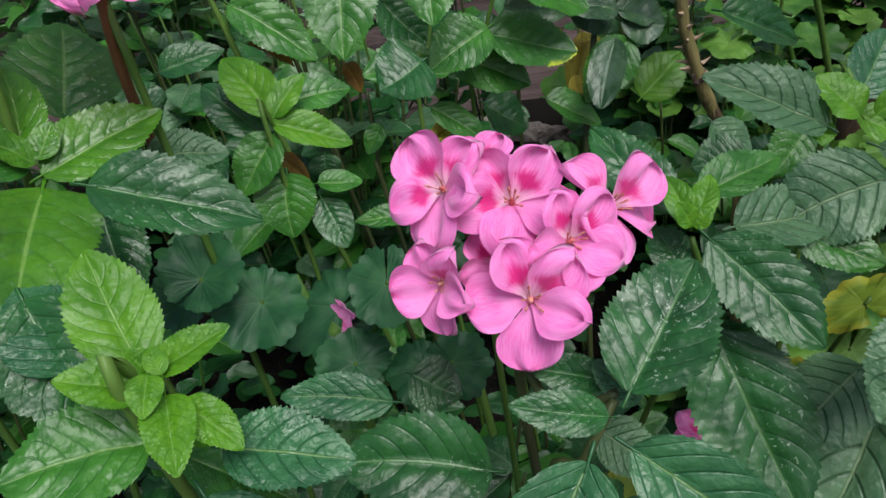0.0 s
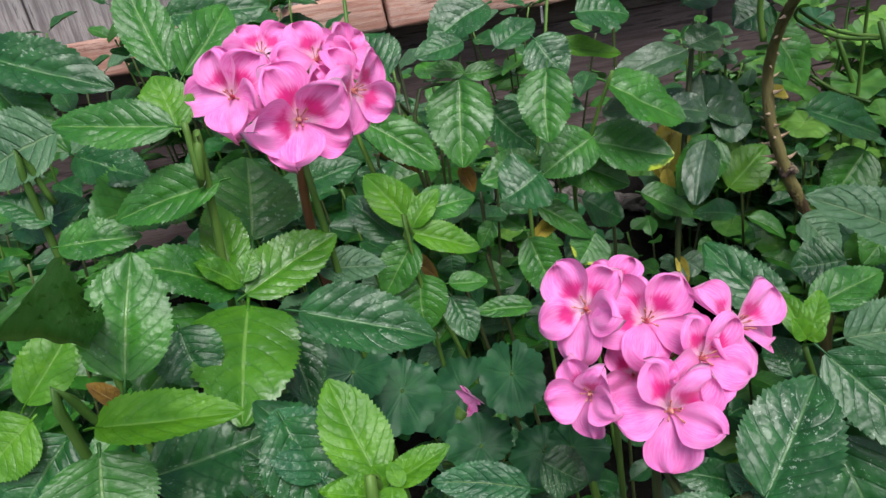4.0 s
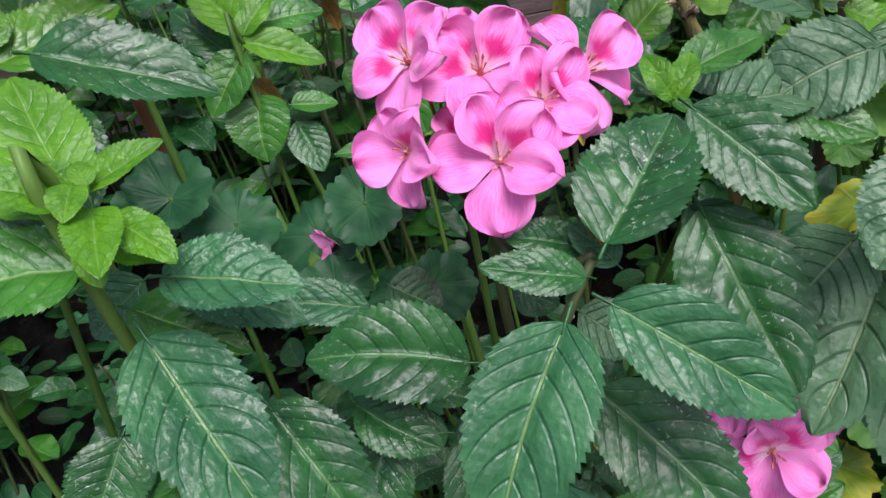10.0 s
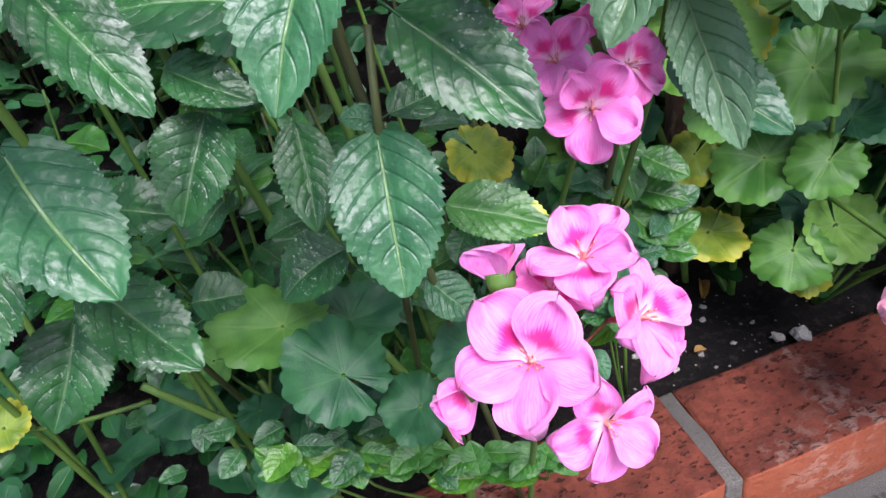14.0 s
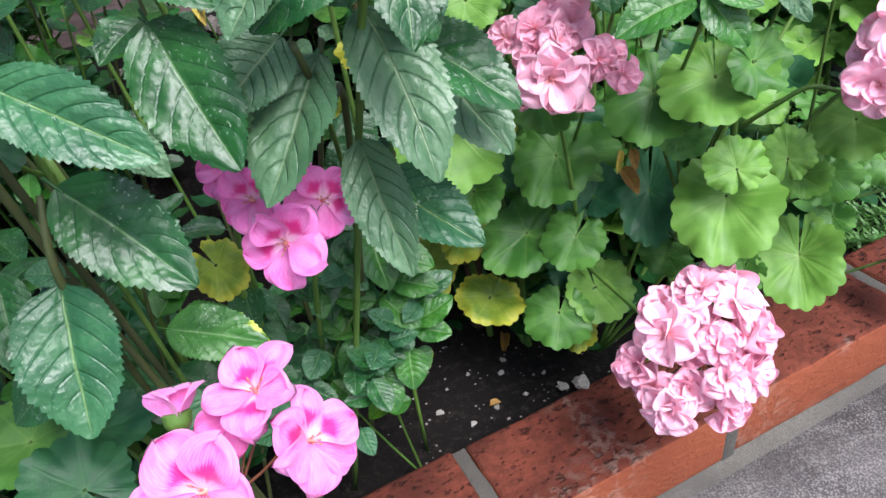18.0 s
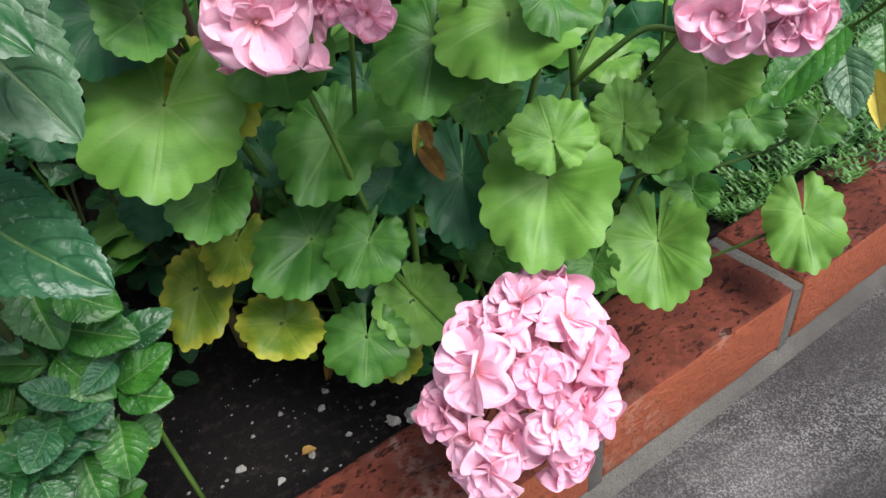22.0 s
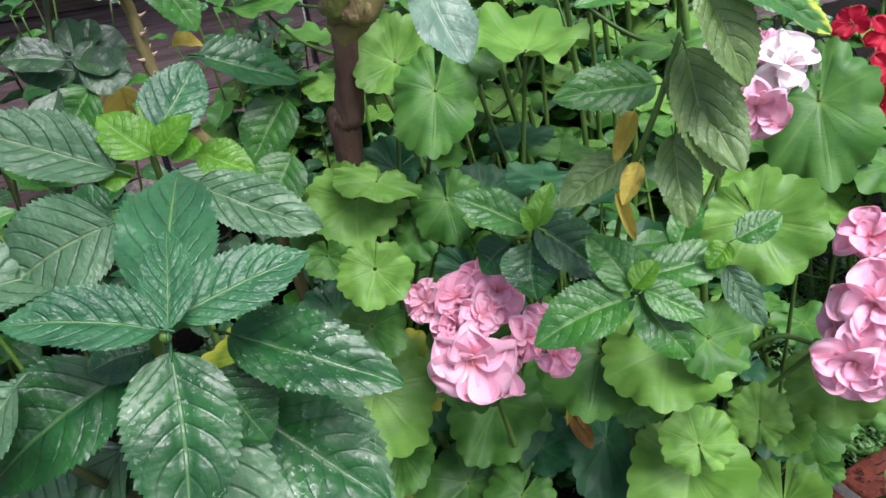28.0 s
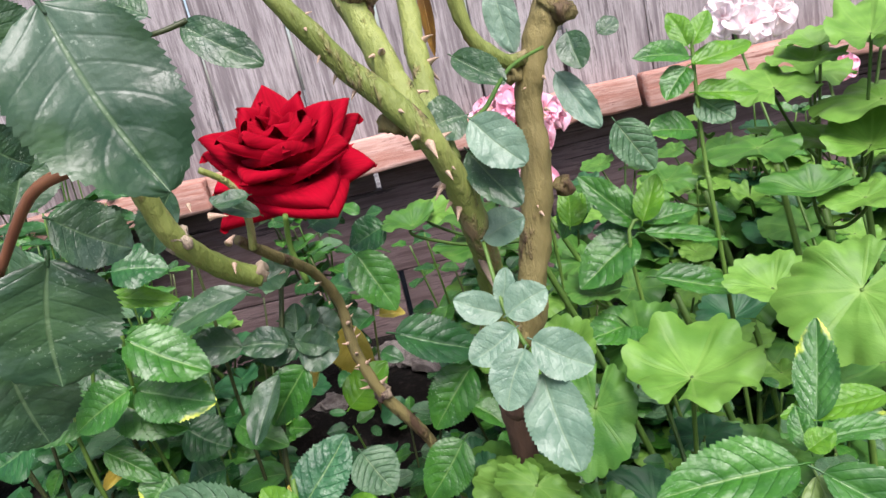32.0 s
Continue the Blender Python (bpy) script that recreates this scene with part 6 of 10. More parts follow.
leaf(mint_n, "mint", (0.442, 0.266, 0.519), (0.452, 0.244, 0.492), 0.018, (-0.399, -0.483, 0.779), MINT_PALE)
leaf(mint_n, "mint", (0.438, 0.255, 0.541), (0.462, 0.254, 0.549), 0.018, (-0.403, -0.483, 0.777), MINT)
leaf(mint_n, "mint", (0.387, 0.263, 0.523), (0.400, 0.264, 0.535), 0.014, (-0.302, -0.510, 0.805), MINT_YOUNG)
leaf(mint_n, "mint", (0.437, 0.259, 0.537), (0.424, 0.257, 0.528), 0.014, (-0.365, -0.487, 0.793), MINT_YOUNG)
leaf(mint_n, "mint", (0.423, 0.280, 0.528), (0.438, 0.290, 0.553), 0.018, (-0.354, -0.523, 0.776), MINT)

mint_o = empty("mint_plant", (0.370, 0.560, 0.084), "small mint sprig with fresh pointed leaves", "mint plant", "mint plants")
stem(mint_o, [(0.370, 0.560, 0.084), (0.368, 0.338, 0.483), (0.361, 0.322, 0.538)], 0.0018, 0.0011, GREEN_STALK, "stem")
leaf(mint_o, "mint", (0.358, 0.327, 0.536), (0.322, 0.342, 0.560), 0.026, (-0.189, -0.615, 0.766), MINT)
leaf(mint_o, "mint", (0.361, 0.322, 0.538), (0.374, 0.330, 0.559), 0.016, (-0.239, -0.598, 0.765), MINT_YOUNG)
leaf(mint_o, "mint", (0.361, 0.322, 0.538), (0.391, 0.294, 0.515), 0.032, (-0.251, -0.557, 0.792), MINT_DARK)
leaf(mint_o, "mint", (0.358, 0.323, 0.528), (0.351, 0.302, 0.506), 0.034, (-0.239, -0.641, 0.729), MINT_DARK)
leaf(mint_o, "mint", (0.363, 0.327, 0.537), (0.390, 0.331, 0.545), 0.019, (-0.249, -0.589, 0.769), MINT_DARK)
leaf(mint_o, "mint", (0.358, 0.318, 0.539), (0.353, 0.319, 0.552), 0.012, (-0.220, -0.595, 0.773), MINT_YOUNG)
leaf(mint_o, "mint", (0.350, 0.339, 0.522), (0.330, 0.337, 0.510), 0.026, (-0.177, -0.583, 0.793), MINT_DARK)

mint_p = empty("mint_plant", (0.500, 0.600, 0.088), "tall mint plant with ageing leaves down its stem, edges coloured yellow as if sunlit", "mint plant", "mint plants")
stem(mint_p, [(0.500, 0.600, 0.088), (0.416, 0.328, 0.529), (0.390, 0.276, 0.572), (0.396, 0.261, 0.611), (0.406, 0.259, 0.644)], 0.0018, 0.0014, GREEN_STALK, "stem")
leaf(mint_p, "mint", (0.407, 0.279, 0.618), (0.359, 0.283, 0.621), 0.026, (-0.352, -0.680, 0.643), MINT)
leaf(mint_p, "mint", (0.395, 0.286, 0.582), (0.357, 0.280, 0.570), 0.022, (-0.310, -0.634, 0.708), MINT_AGED)
leaf(mint_p, "mint", (0.409, 0.265, 0.635), (0.417, 0.228, 0.590), 0.030, (-0.272, -0.382, 0.883), MINT_AGED)
leaf(mint_p, "mint", (0.404, 0.259, 0.600), (0.399, 0.236, 0.565), 0.020, (-0.243, -0.365, 0.899), MINT_AGED)
leaf(mint_p, "dry", (0.402, 0.290, 0.603), (0.388, 0.283, 0.583), 0.010, (-0.376, -0.682, 0.627), YELLOW_LEAF)
leaf(mint_p, "dry", (0.394, 0.293, 0.562), (0.399, 0.279, 0.538), 0.007, (-0.351, -0.631, 0.692), YELLOW_LEAF)
leaf(mint_p, "mint", (0.413, 0.261, 0.678), (0.423, 0.282, 0.707), 0.016, (-0.424, -0.729, 0.537), MINT_EDGED)
leaf(mint_p, "mint", (0.402, 0.249, 0.669), (0.353, 0.243, 0.669), 0.025, (-0.267, -0.559, 0.785), MINT)
leaf(mint_p, "mint", (0.412, 0.255, 0.674), (0.447, 0.253, 0.679), 0.010, (-0.305, -0.455, 0.837), MINT_EDGED)
leaf(mint_p, "mint", (0.407, 0.247, 0.665), (0.415, 0.223, 0.629), 0.024, (-0.215, -0.333, 0.918), MINT_AGED)
leaf(mint_p, "mint", (0.408, 0.243, 0.669), (0.449, 0.220, 0.646), 0.022, (-0.334, -0.457, 0.824), MINT_EDGED)
leaf(mint_p, "mint", (0.408, 0.254, 0.670), (0.407, 0.264, 0.683), 0.010, (-0.366, -0.640, 0.676), MINT)
leaf(mint_p, "mint", (0.406, 0.250, 0.674), (0.415, 0.251, 0.680), 0.010, (-0.333, -0.553, 0.764), MINT_YOUNG)
leaf(mint_p, "mint", (0.408, 0.258, 0.637), (0.412, 0.230, 0.589), 0.028, (-0.194, -0.315, 0.929), MINT_AGED)
leaf(mint_p, "dry", (0.390, 0.264, 0.588), (0.379, 0.259, 0.572), 0.010, (-0.257, -0.540, 0.802), YELLOW_LEAF)
leaf(mint_p, "mint", (0.441, 0.271, 0.678), (0.402, 0.264, 0.679), 0.014, (-0.167, -0.457, 0.873), MINT_YOUNG)

mint_q = empty("mint_plant", (0.480, 0.550, 0.078), "tall slender mint plant with fresh green tips before the fence", "mint plant", "mint plants")
stem(mint_q, [(0.480, 0.550, 0.078), (0.446, 0.515, 0.644), (0.443, 0.519, 0.713), (0.444, 0.526, 0.771), (0.446, 0.530, 0.804)], 0.0018, 0.0013, GREEN_STALK, "stem")
stem(mint_q, [(0.480, 0.550, 0.078), (0.387, 0.507, 0.616), (0.397, 0.520, 0.689)], 0.0018, 0.0013, GREEN_STALK, "stem")
leaf(mint_q, "mint", (0.442, 0.526, 0.790), (0.407, 0.512, 0.801), 0.020, (-0.134, -0.733, 0.667), MINT)
leaf(mint_q, "mint", (0.443, 0.524, 0.785), (0.486, 0.534, 0.794), 0.020, (-0.187, -0.718, 0.671), MINT_YOUNG)
leaf(mint_q, "mint", (0.443, 0.524, 0.766), (0.484, 0.524, 0.760), 0.020, (-0.166, -0.636, 0.753), MINT_YOUNG)
leaf(mint_q, "mint", (0.442, 0.527, 0.797), (0.434, 0.539, 0.822), 0.017, (-0.181, -0.885, 0.428), MINT_YOUNG)
leaf(mint_q, "mint", (0.445, 0.528, 0.797), (0.461, 0.542, 0.816), 0.017, (-0.206, -0.878, 0.432), MINT_YOUNG)
leaf(mint_q, "mint", (0.438, 0.518, 0.784), (0.420, 0.505, 0.768), 0.021, (-0.151, -0.771, 0.618), MINT)
leaf(mint_q, "mint", (0.445, 0.529, 0.762), (0.464, 0.516, 0.744), 0.027, (-0.182, -0.747, 0.640), MINT_PALE)
leaf(mint_q, "mint", (0.439, 0.521, 0.741), (0.408, 0.508, 0.752), 0.027, (-0.115, -0.633, 0.766), MINT)
leaf(mint_q, "mint", (0.394, 0.517, 0.681), (0.358, 0.529, 0.725), 0.025, (-0.059, -0.722, 0.690), MINT)
leaf(mint_q, "mint", (0.395, 0.513, 0.686), (0.410, 0.525, 0.716), 0.021, (-0.111, -0.808, 0.579), MINT_YOUNG)
leaf(mint_q, "mint", (0.397, 0.518, 0.683), (0.436, 0.526, 0.687), 0.020, (-0.097, -0.590, 0.802), MINT)
leaf(mint_q, "mint", (0.395, 0.511, 0.678), (0.453, 0.513, 0.666), 0.017, (-0.096, -0.517, 0.850), MINT)
leaf(mint_q, "mint", (0.387, 0.514, 0.675), (0.344, 0.490, 0.656), 0.037, (-0.044, -0.684, 0.728), MINT)
leaf(mint_q, "mint", (0.398, 0.512, 0.643), (0.460, 0.508, 0.628), 0.025, (-0.107, -0.548, 0.829), MINT)
leaf(mint_q, "mint", (0.385, 0.507, 0.616), (0.341, 0.479, 0.618), 0.033, (-0.038, -0.638, 0.769), MINT)
leaf(mint_q, "mint", (0.392, 0.525, 0.675), (0.361, 0.523, 0.684), 0.017, (-0.049, -0.591, 0.805), MINT_DARK)
leaf(mint_q, "mint", (0.345, 0.541, 0.684), (0.348, 0.551, 0.717), 0.019, (-0.017, -0.819, 0.573), MINT_YOUNG)
leaf(mint_q, "mint", (0.345, 0.541, 0.684), (0.358, 0.550, 0.706), 0.017, (-0.026, -0.814, 0.580), MINT_YOUNG)
leaf(mint_q, "mint", (0.364, 0.561, 0.707), (0.336, 0.547, 0.675), 0.026, (-0.020, -0.720, 0.693), MINT)
leaf(mint_q, "mint", (0.384, 0.486, 0.763), (0.403, 0.480, 0.729), 0.027, (-0.109, -0.840, 0.531), MINT_PALE)

mint_r = empty("mint_plant", (0.050, 0.520, 0.090), "straggly mint plant with dull, yellow-tipped leaves", "mint plant", "mint plants")
stem(mint_r, [(0.050, 0.520, 0.090), (0.005, 0.468, 0.569), (0.015, 0.450, 0.645), (0.032, 0.437, 0.698)], 0.0018, 0.0013, GREEN_STALK, "stem")
stem(mint_r, [(0.050, 0.520, 0.090), (0.041, 0.535, 0.557), (0.047, 0.530, 0.647), (0.047, 0.531, 0.722)], 0.0018, 0.0013, DARK_STALK, "stem")
leaf(mint_r, "mint", (0.028, 0.444, 0.690), (0.082, 0.444, 0.658), 0.042, (0.395, -0.579, 0.713), MINT)
leaf(mint_r, "mint", (0.016, 0.451, 0.648), (0.074, 0.450, 0.629), 0.045, (0.412, -0.593, 0.692), MINT_EDGED)
leaf(mint_r, "mint", (0.017, 0.442, 0.653), (-0.020, 0.421, 0.639), 0.037, (0.442, -0.523, 0.729), MINT)
leaf(mint_r, "mint", (0.014, 0.475, 0.733), (0.053, 0.481, 0.729), 0.038, (0.424, -0.625, 0.655), MINT_DARK)
leaf(mint_r, "mint", (0.121, 0.509, 0.619), (0.088, 0.487, 0.583), 0.037, (0.329, -0.660, 0.675), MINT)
leaf(mint_r, "mint", (0.246, 0.536, 0.583), (0.210, 0.509, 0.548), 0.042, (0.151, -0.684, 0.713), MINT)
leaf(mint_r, "mint", (0.241, 0.465, 0.561), (0.210, 0.441, 0.532), 0.038, (0.165, -0.628, 0.761), MINT)
leaf(mint_r, "mint", (0.172, 0.554, 0.690), (0.199, 0.535, 0.645), 0.038, (0.225, -0.765, 0.604), MINT)
leaf(mint_r, "mint", (0.194, 0.529, 0.626), (0.263, 0.534, 0.602), 0.041, (0.138, -0.640, 0.756), MINT_DARK)
leaf(mint_r, "mint", (0.016, 0.451, 0.575), (0.001, 0.433, 0.560), 0.034, (0.445, -0.556, 0.702), MINT_EDGED)
leaf(mint_r, "dry", (-0.008, 0.462, 0.591), (-0.036, 0.441, 0.575), 0.013, (0.477, -0.559, 0.678), YELLOW_LEAF)
leaf(mint_r, "mint", (0.058, 0.493, 0.586), (0.099, 0.485, 0.570), 0.031, (0.260, -0.462, 0.848), MINT)
leaf(mint_r, "mint", (0.026, 0.506, 0.539), (-0.003, 0.490, 0.539), 0.043, (0.354, -0.508, 0.785), MINT_DARK)
leaf(mint_r, "mint", (0.138, 0.533, 0.565), (0.173, 0.548, 0.595), 0.038, (0.214, -0.602, 0.770), MINT_YOUNG)
leaf(mint_r, "mint", (0.087, 0.566, 0.639), (0.133, 0.569, 0.618), 0.040, (0.267, -0.633, 0.727), MINT_DARK)
leaf(mint_r, "mint", (0.167, 0.455, 0.569), (0.189, 0.440, 0.543), 0.037, (0.205, -0.541, 0.815), MINT_PALE)
leaf(mint_r, "mint", (0.012, 0.496, 0.587), (0.045, 0.495, 0.566), 0.042, (0.355, -0.535, 0.767), MINT_DARK)
leaf(mint_r, "mint", (0.189, 0.602, 0.698), (0.156, 0.592, 0.686), 0.040, (0.172, -0.595, 0.785), MINT_DARK)
leaf(mint_r, "mint", (0.119, 0.613, 0.708), (0.148, 0.622, 0.721), 0.041, (0.208, -0.603, 0.770), MINT_DARK)
leaf(mint_r, "mint", (-0.023, 0.392, 0.650), (-0.047, 0.375, 0.644), 0.044, (0.417, -0.394, 0.819), MINT_DARK)

mint_s = empty("mint_plant", (0.780, 0.620, 0.080), "mint plant with worn and yellowing leaves above the herb cushion", "mint plant", "mint plants")
stem(mint_s, [(0.780, 0.620, 0.080), (0.808, 0.355, 0.276), (0.804, 0.369, 0.349), (0.800, 0.381, 0.420)], 0.002, 0.0014, GREEN_STALK, "stem")
stem(mint_s, [(0.780, 0.620, 0.080), (0.837, 0.356, 0.365), (0.829, 0.360, 0.441)], 0.002, 0.0014, GREEN_STALK, "stem")
leaf(mint_s, "mint", (0.791, 0.370, 0.399), (0.775, 0.336, 0.360), 0.029, (-0.597, -0.469, 0.650), MINT)
leaf(mint_s, "mint", (0.795, 0.371, 0.403), (0.850, 0.364, 0.421), 0.045, (-0.557, -0.421, 0.716), MINT)
leaf(mint_s, "mint", (0.795, 0.383, 0.421), (0.817, 0.397, 0.452), 0.035, (-0.551, -0.453, 0.701), MINT_PALE)
leaf(mint_s, "mint", (0.785, 0.352, 0.332), (0.768, 0.325, 0.303), 0.036, (-0.566, -0.434, 0.701), MINT)
leaf(mint_s, "mint", (0.740, 0.349, 0.342), (0.669, 0.346, 0.301), 0.040, (-0.450, -0.413, 0.792), MINT)
leaf(mint_s, "mint", (0.735, 0.342, 0.330), (0.718, 0.308, 0.289), 0.034, (-0.533, -0.438, 0.723), MINT_PALE)
leaf(mint_s, "mint", (0.756, 0.358, 0.345), (0.743, 0.382, 0.373), 0.035, (-0.490, -0.430, 0.759), MINT_DARK)
leaf(mint_s, "dry", (0.768, 0.338, 0.303), (0.757, 0.307, 0.271), 0.017, (-0.547, -0.413, 0.728), YELLOW_LEAF)
leaf(mint_s, "mint", (0.818, 0.364, 0.368), (0.854, 0.338, 0.349), 0.036, (-0.543, -0.385, 0.746), MINT_DARK)
leaf(mint_s, "mint", (0.830, 0.351, 0.318), (0.860, 0.334, 0.309), 0.026, (-0.444, -0.303, 0.843), MINT)
leaf(mint_s, "mint", (0.810, 0.361, 0.360), (0.787, 0.388, 0.386), 0.031, (-0.523, -0.420, 0.742), MINT)
leaf(mint_s, "mint", (0.713, 0.358, 0.312), (0.676, 0.344, 0.296), 0.031, (-0.557, -0.472, 0.684), MINT)
leaf(mint_s, "mint", (0.738, 0.347, 0.309), (0.731, 0.318, 0.286), 0.025, (-0.589, -0.434, 0.682), MINT_PALE)
leaf(mint_s, "dry", (0.406, 0.389, 0.349), (0.396, 0.375, 0.336), 0.006, (-0.258, -0.731, 0.632), YELLOW_LEAF)
leaf(mint_s, "dry", (0.404, 0.384, 0.334), (0.410, 0.362, 0.318), 0.014, (-0.240, -0.637, 0.733), BROWN_LEAF)
leaf(mint_s, "dry", (0.400, 0.359, 0.366), (0.399, 0.347, 0.354), 0.009, (-0.191, -0.609, 0.770), BROWN_LEAF)

mint_t = empty("mint_plant", (0.030, 0.300, 0.075), "low young mint with small fresh leaves beside the bricks", "mint plant", "mint plants")
stem(mint_t, [(-0.037, 0.280, 0.075), (-0.081, 0.230, 0.213), (-0.081, 0.220, 0.263)], 0.0013, 0.0008, GREEN_STALK, "stem")
leaf(mint_t, "mint", (-0.078, 0.216, 0.267), (-0.054, 0.212, 0.264), 0.015, (0.041, -0.386, 0.922), MINT_DARK)
leaf(mint_t, "mint", (-0.082, 0.222, 0.257), (-0.068, 0.208, 0.249), 0.016, (0.288, -0.368, 0.884), MINT_FRESH)
leaf(mint_t, "mint", (-0.086, 0.230, 0.249), (-0.081, 0.211, 0.240), 0.018, (0.233, -0.374, 0.898), MINT)
leaf(mint_t, "mint", (-0.081, 0.215, 0.267), (-0.097, 0.196, 0.266), 0.020, (0.035, -0.385, 0.922), MINT_FRESH)
leaf(mint_t, "mint", (-0.087, 0.211, 0.250), (-0.104, 0.205, 0.260), 0.014, (0.253, -0.357, 0.899), MINT)
leaf(mint_t, "mint", (-0.090, 0.219, 0.241), (-0.107, 0.226, 0.262), 0.019, (0.299, -0.353, 0.887), MINT)
leaf(mint_t, "mint", (-0.082, 0.205, 0.259), (-0.082, 0.213, 0.274), 0.014, (0.288, -0.355, 0.890), MINT_FRESH)
leaf(mint_t, "mint", (-0.084, 0.212, 0.249), (-0.056, 0.218, 0.254), 0.020, (0.078, -0.368, 0.926), MINT_FRESH)
stem(mint_t, [(-0.015, 0.290, 0.075), (-0.044, 0.226, 0.199), (-0.044, 0.216, 0.249)], 0.0013, 0.0008, GREEN_STALK, "stem")
leaf(mint_t, "mint", (-0.041, 0.212, 0.253), (-0.020, 0.205, 0.250), 0.014, (0.234, -0.365, 0.901), MINT)
leaf(mint_t, "mint", (-0.044, 0.219, 0.243), (-0.024, 0.207, 0.238), 0.016, (-0.023, -0.375, 0.927), MINT_FRESH)
leaf(mint_t, "mint", (-0.048, 0.226, 0.234), (-0.046, 0.206, 0.225), 0.019, (0.264, -0.361, 0.895), MINT)
leaf(mint_t, "mint", (-0.045, 0.211, 0.253), (-0.059, 0.194, 0.251), 0.018, (0.243, -0.363, 0.899), MINT_DARK)
leaf(mint_t, "mint", (-0.050, 0.207, 0.236), (-0.068, 0.202, 0.244), 0.013, (-0.017, -0.358, 0.933), MINT)
leaf(mint_t, "mint", (-0.051, 0.216, 0.227), (-0.060, 0.226, 0.245), 0.017, (0.124, -0.357, 0.926), MINT_FRESH)
leaf(mint_t, "mint", (-0.046, 0.202, 0.245), (-0.046, 0.209, 0.259), 0.013, (0.158, -0.356, 0.921), MINT_DARK)
leaf(mint_t, "mint", (-0.047, 0.209, 0.236), (-0.030, 0.217, 0.247), 0.017, (0.256, -0.348, 0.902), MINT_DARK)
stem(mint_t, [(0.009, 0.300, 0.075), (-0.005, 0.226, 0.192), (-0.005, 0.216, 0.242)], 0.0013, 0.0008, GREEN_STALK, "stem")
leaf(mint_t, "mint", (-0.002, 0.212, 0.246), (0.017, 0.204, 0.246), 0.013, (0.073, -0.371, 0.926), MINT)
leaf(mint_t, "mint", (-0.004, 0.218, 0.236), (0.008, 0.204, 0.231), 0.014, (0.138, -0.367, 0.920), MINT)
leaf(mint_t, "mint", (-0.007, 0.226, 0.227), (-0.010, 0.211, 0.223), 0.014, (0.212, -0.362, 0.908), MINT_FRESH)
leaf(mint_t, "mint", (-0.006, 0.211, 0.246), (-0.023, 0.197, 0.245), 0.017, (0.141, -0.367, 0.919), MINT)
leaf(mint_t, "mint", (-0.011, 0.208, 0.228), (-0.034, 0.209, 0.241), 0.017, (0.189, -0.349, 0.918), MINT)
leaf(mint_t, "mint", (-0.011, 0.215, 0.219), (-0.035, 0.223, 0.237), 0.020, (0.045, -0.356, 0.933), MINT)
leaf(mint_t, "mint", (-0.007, 0.201, 0.238), (-0.004, 0.215, 0.257), 0.020, (0.017, -0.357, 0.934), MINT)
leaf(mint_t, "mint", (-0.007, 0.208, 0.228), (0.010, 0.210, 0.235), 0.013, (-0.043, -0.356, 0.934), MINT)
stem(mint_t, [(0.032, 0.310, 0.075), (0.034, 0.218, 0.183), (0.034, 0.208, 0.233)], 0.0013, 0.0008, GREEN_STALK, "stem")
leaf(mint_t, "mint", (0.036, 0.204, 0.237), (0.059, 0.197, 0.240), 0.015, (-0.063, -0.359, 0.931), MINT)
leaf(mint_t, "mint", (0.035, 0.210, 0.227), (0.053, 0.194, 0.223), 0.017, (-0.160, -0.354, 0.922), MINT)
leaf(mint_t, "mint", (0.033, 0.218, 0.217), (0.023, 0.198, 0.211), 0.020, (-0.046, -0.358, 0.933), MINT_FRESH)
leaf(mint_t, "mint", (0.032, 0.204, 0.237), (0.009, 0.194, 0.239), 0.017, (-0.017, -0.359, 0.933), MINT)
leaf(mint_t, "mint", (0.028, 0.199, 0.219), (-0.003, 0.197, 0.227), 0.020, (0.018, -0.343, 0.939), MINT_FRESH)
leaf(mint_t, "mint", (0.029, 0.208, 0.210), (0.020, 0.219, 0.227), 0.018, (0.071, -0.344, 0.936), MINT_DARK)
leaf(mint_t, "mint", (0.031, 0.193, 0.229), (0.029, 0.207, 0.247), 0.019, (-0.152, -0.341, 0.928), MINT)
leaf(mint_t, "mint", (0.032, 0.200, 0.219), (0.060, 0.200, 0.227), 0.019, (0.163, -0.339, 0.927), MINT)
stem(mint_t, [(0.056, 0.320, 0.075), (0.074, 0.213, 0.181), (0.074, 0.203, 0.231)], 0.0013, 0.0008, GREEN_STALK, "stem")
leaf(mint_t, "mint", (0.075, 0.199, 0.235), (0.098, 0.185, 0.236), 0.017, (-0.200, -0.346, 0.917), MINT)
leaf(mint_t, "mint", (0.076, 0.206, 0.225), (0.092, 0.186, 0.220), 0.019, (-0.006, -0.352, 0.936), MINT)
leaf(mint_t, "mint", (0.074, 0.213, 0.215), (0.063, 0.198, 0.211), 0.016, (-0.049, -0.352, 0.935), MINT_DARK)
leaf(mint_t, "mint", (0.072, 0.199, 0.235), (0.049, 0.185, 0.231), 0.020, (0.028, -0.353, 0.935), MINT)
leaf(mint_t, "mint", (0.068, 0.195, 0.217), (0.043, 0.192, 0.221), 0.016, (-0.005, -0.337, 0.942), MINT_FRESH)
leaf(mint_t, "mint", (0.070, 0.203, 0.208), (0.058, 0.216, 0.224), 0.018, (0.058, -0.338, 0.939), MINT)
leaf(mint_t, "mint", (0.071, 0.189, 0.227), (0.080, 0.198, 0.242), 0.016, (0.108, -0.337, 0.935), MINT)
leaf(mint_t, "mint", (0.072, 0.196, 0.217), (0.087, 0.199, 0.229), 0.014, (-0.157, -0.334, 0.929), MINT)

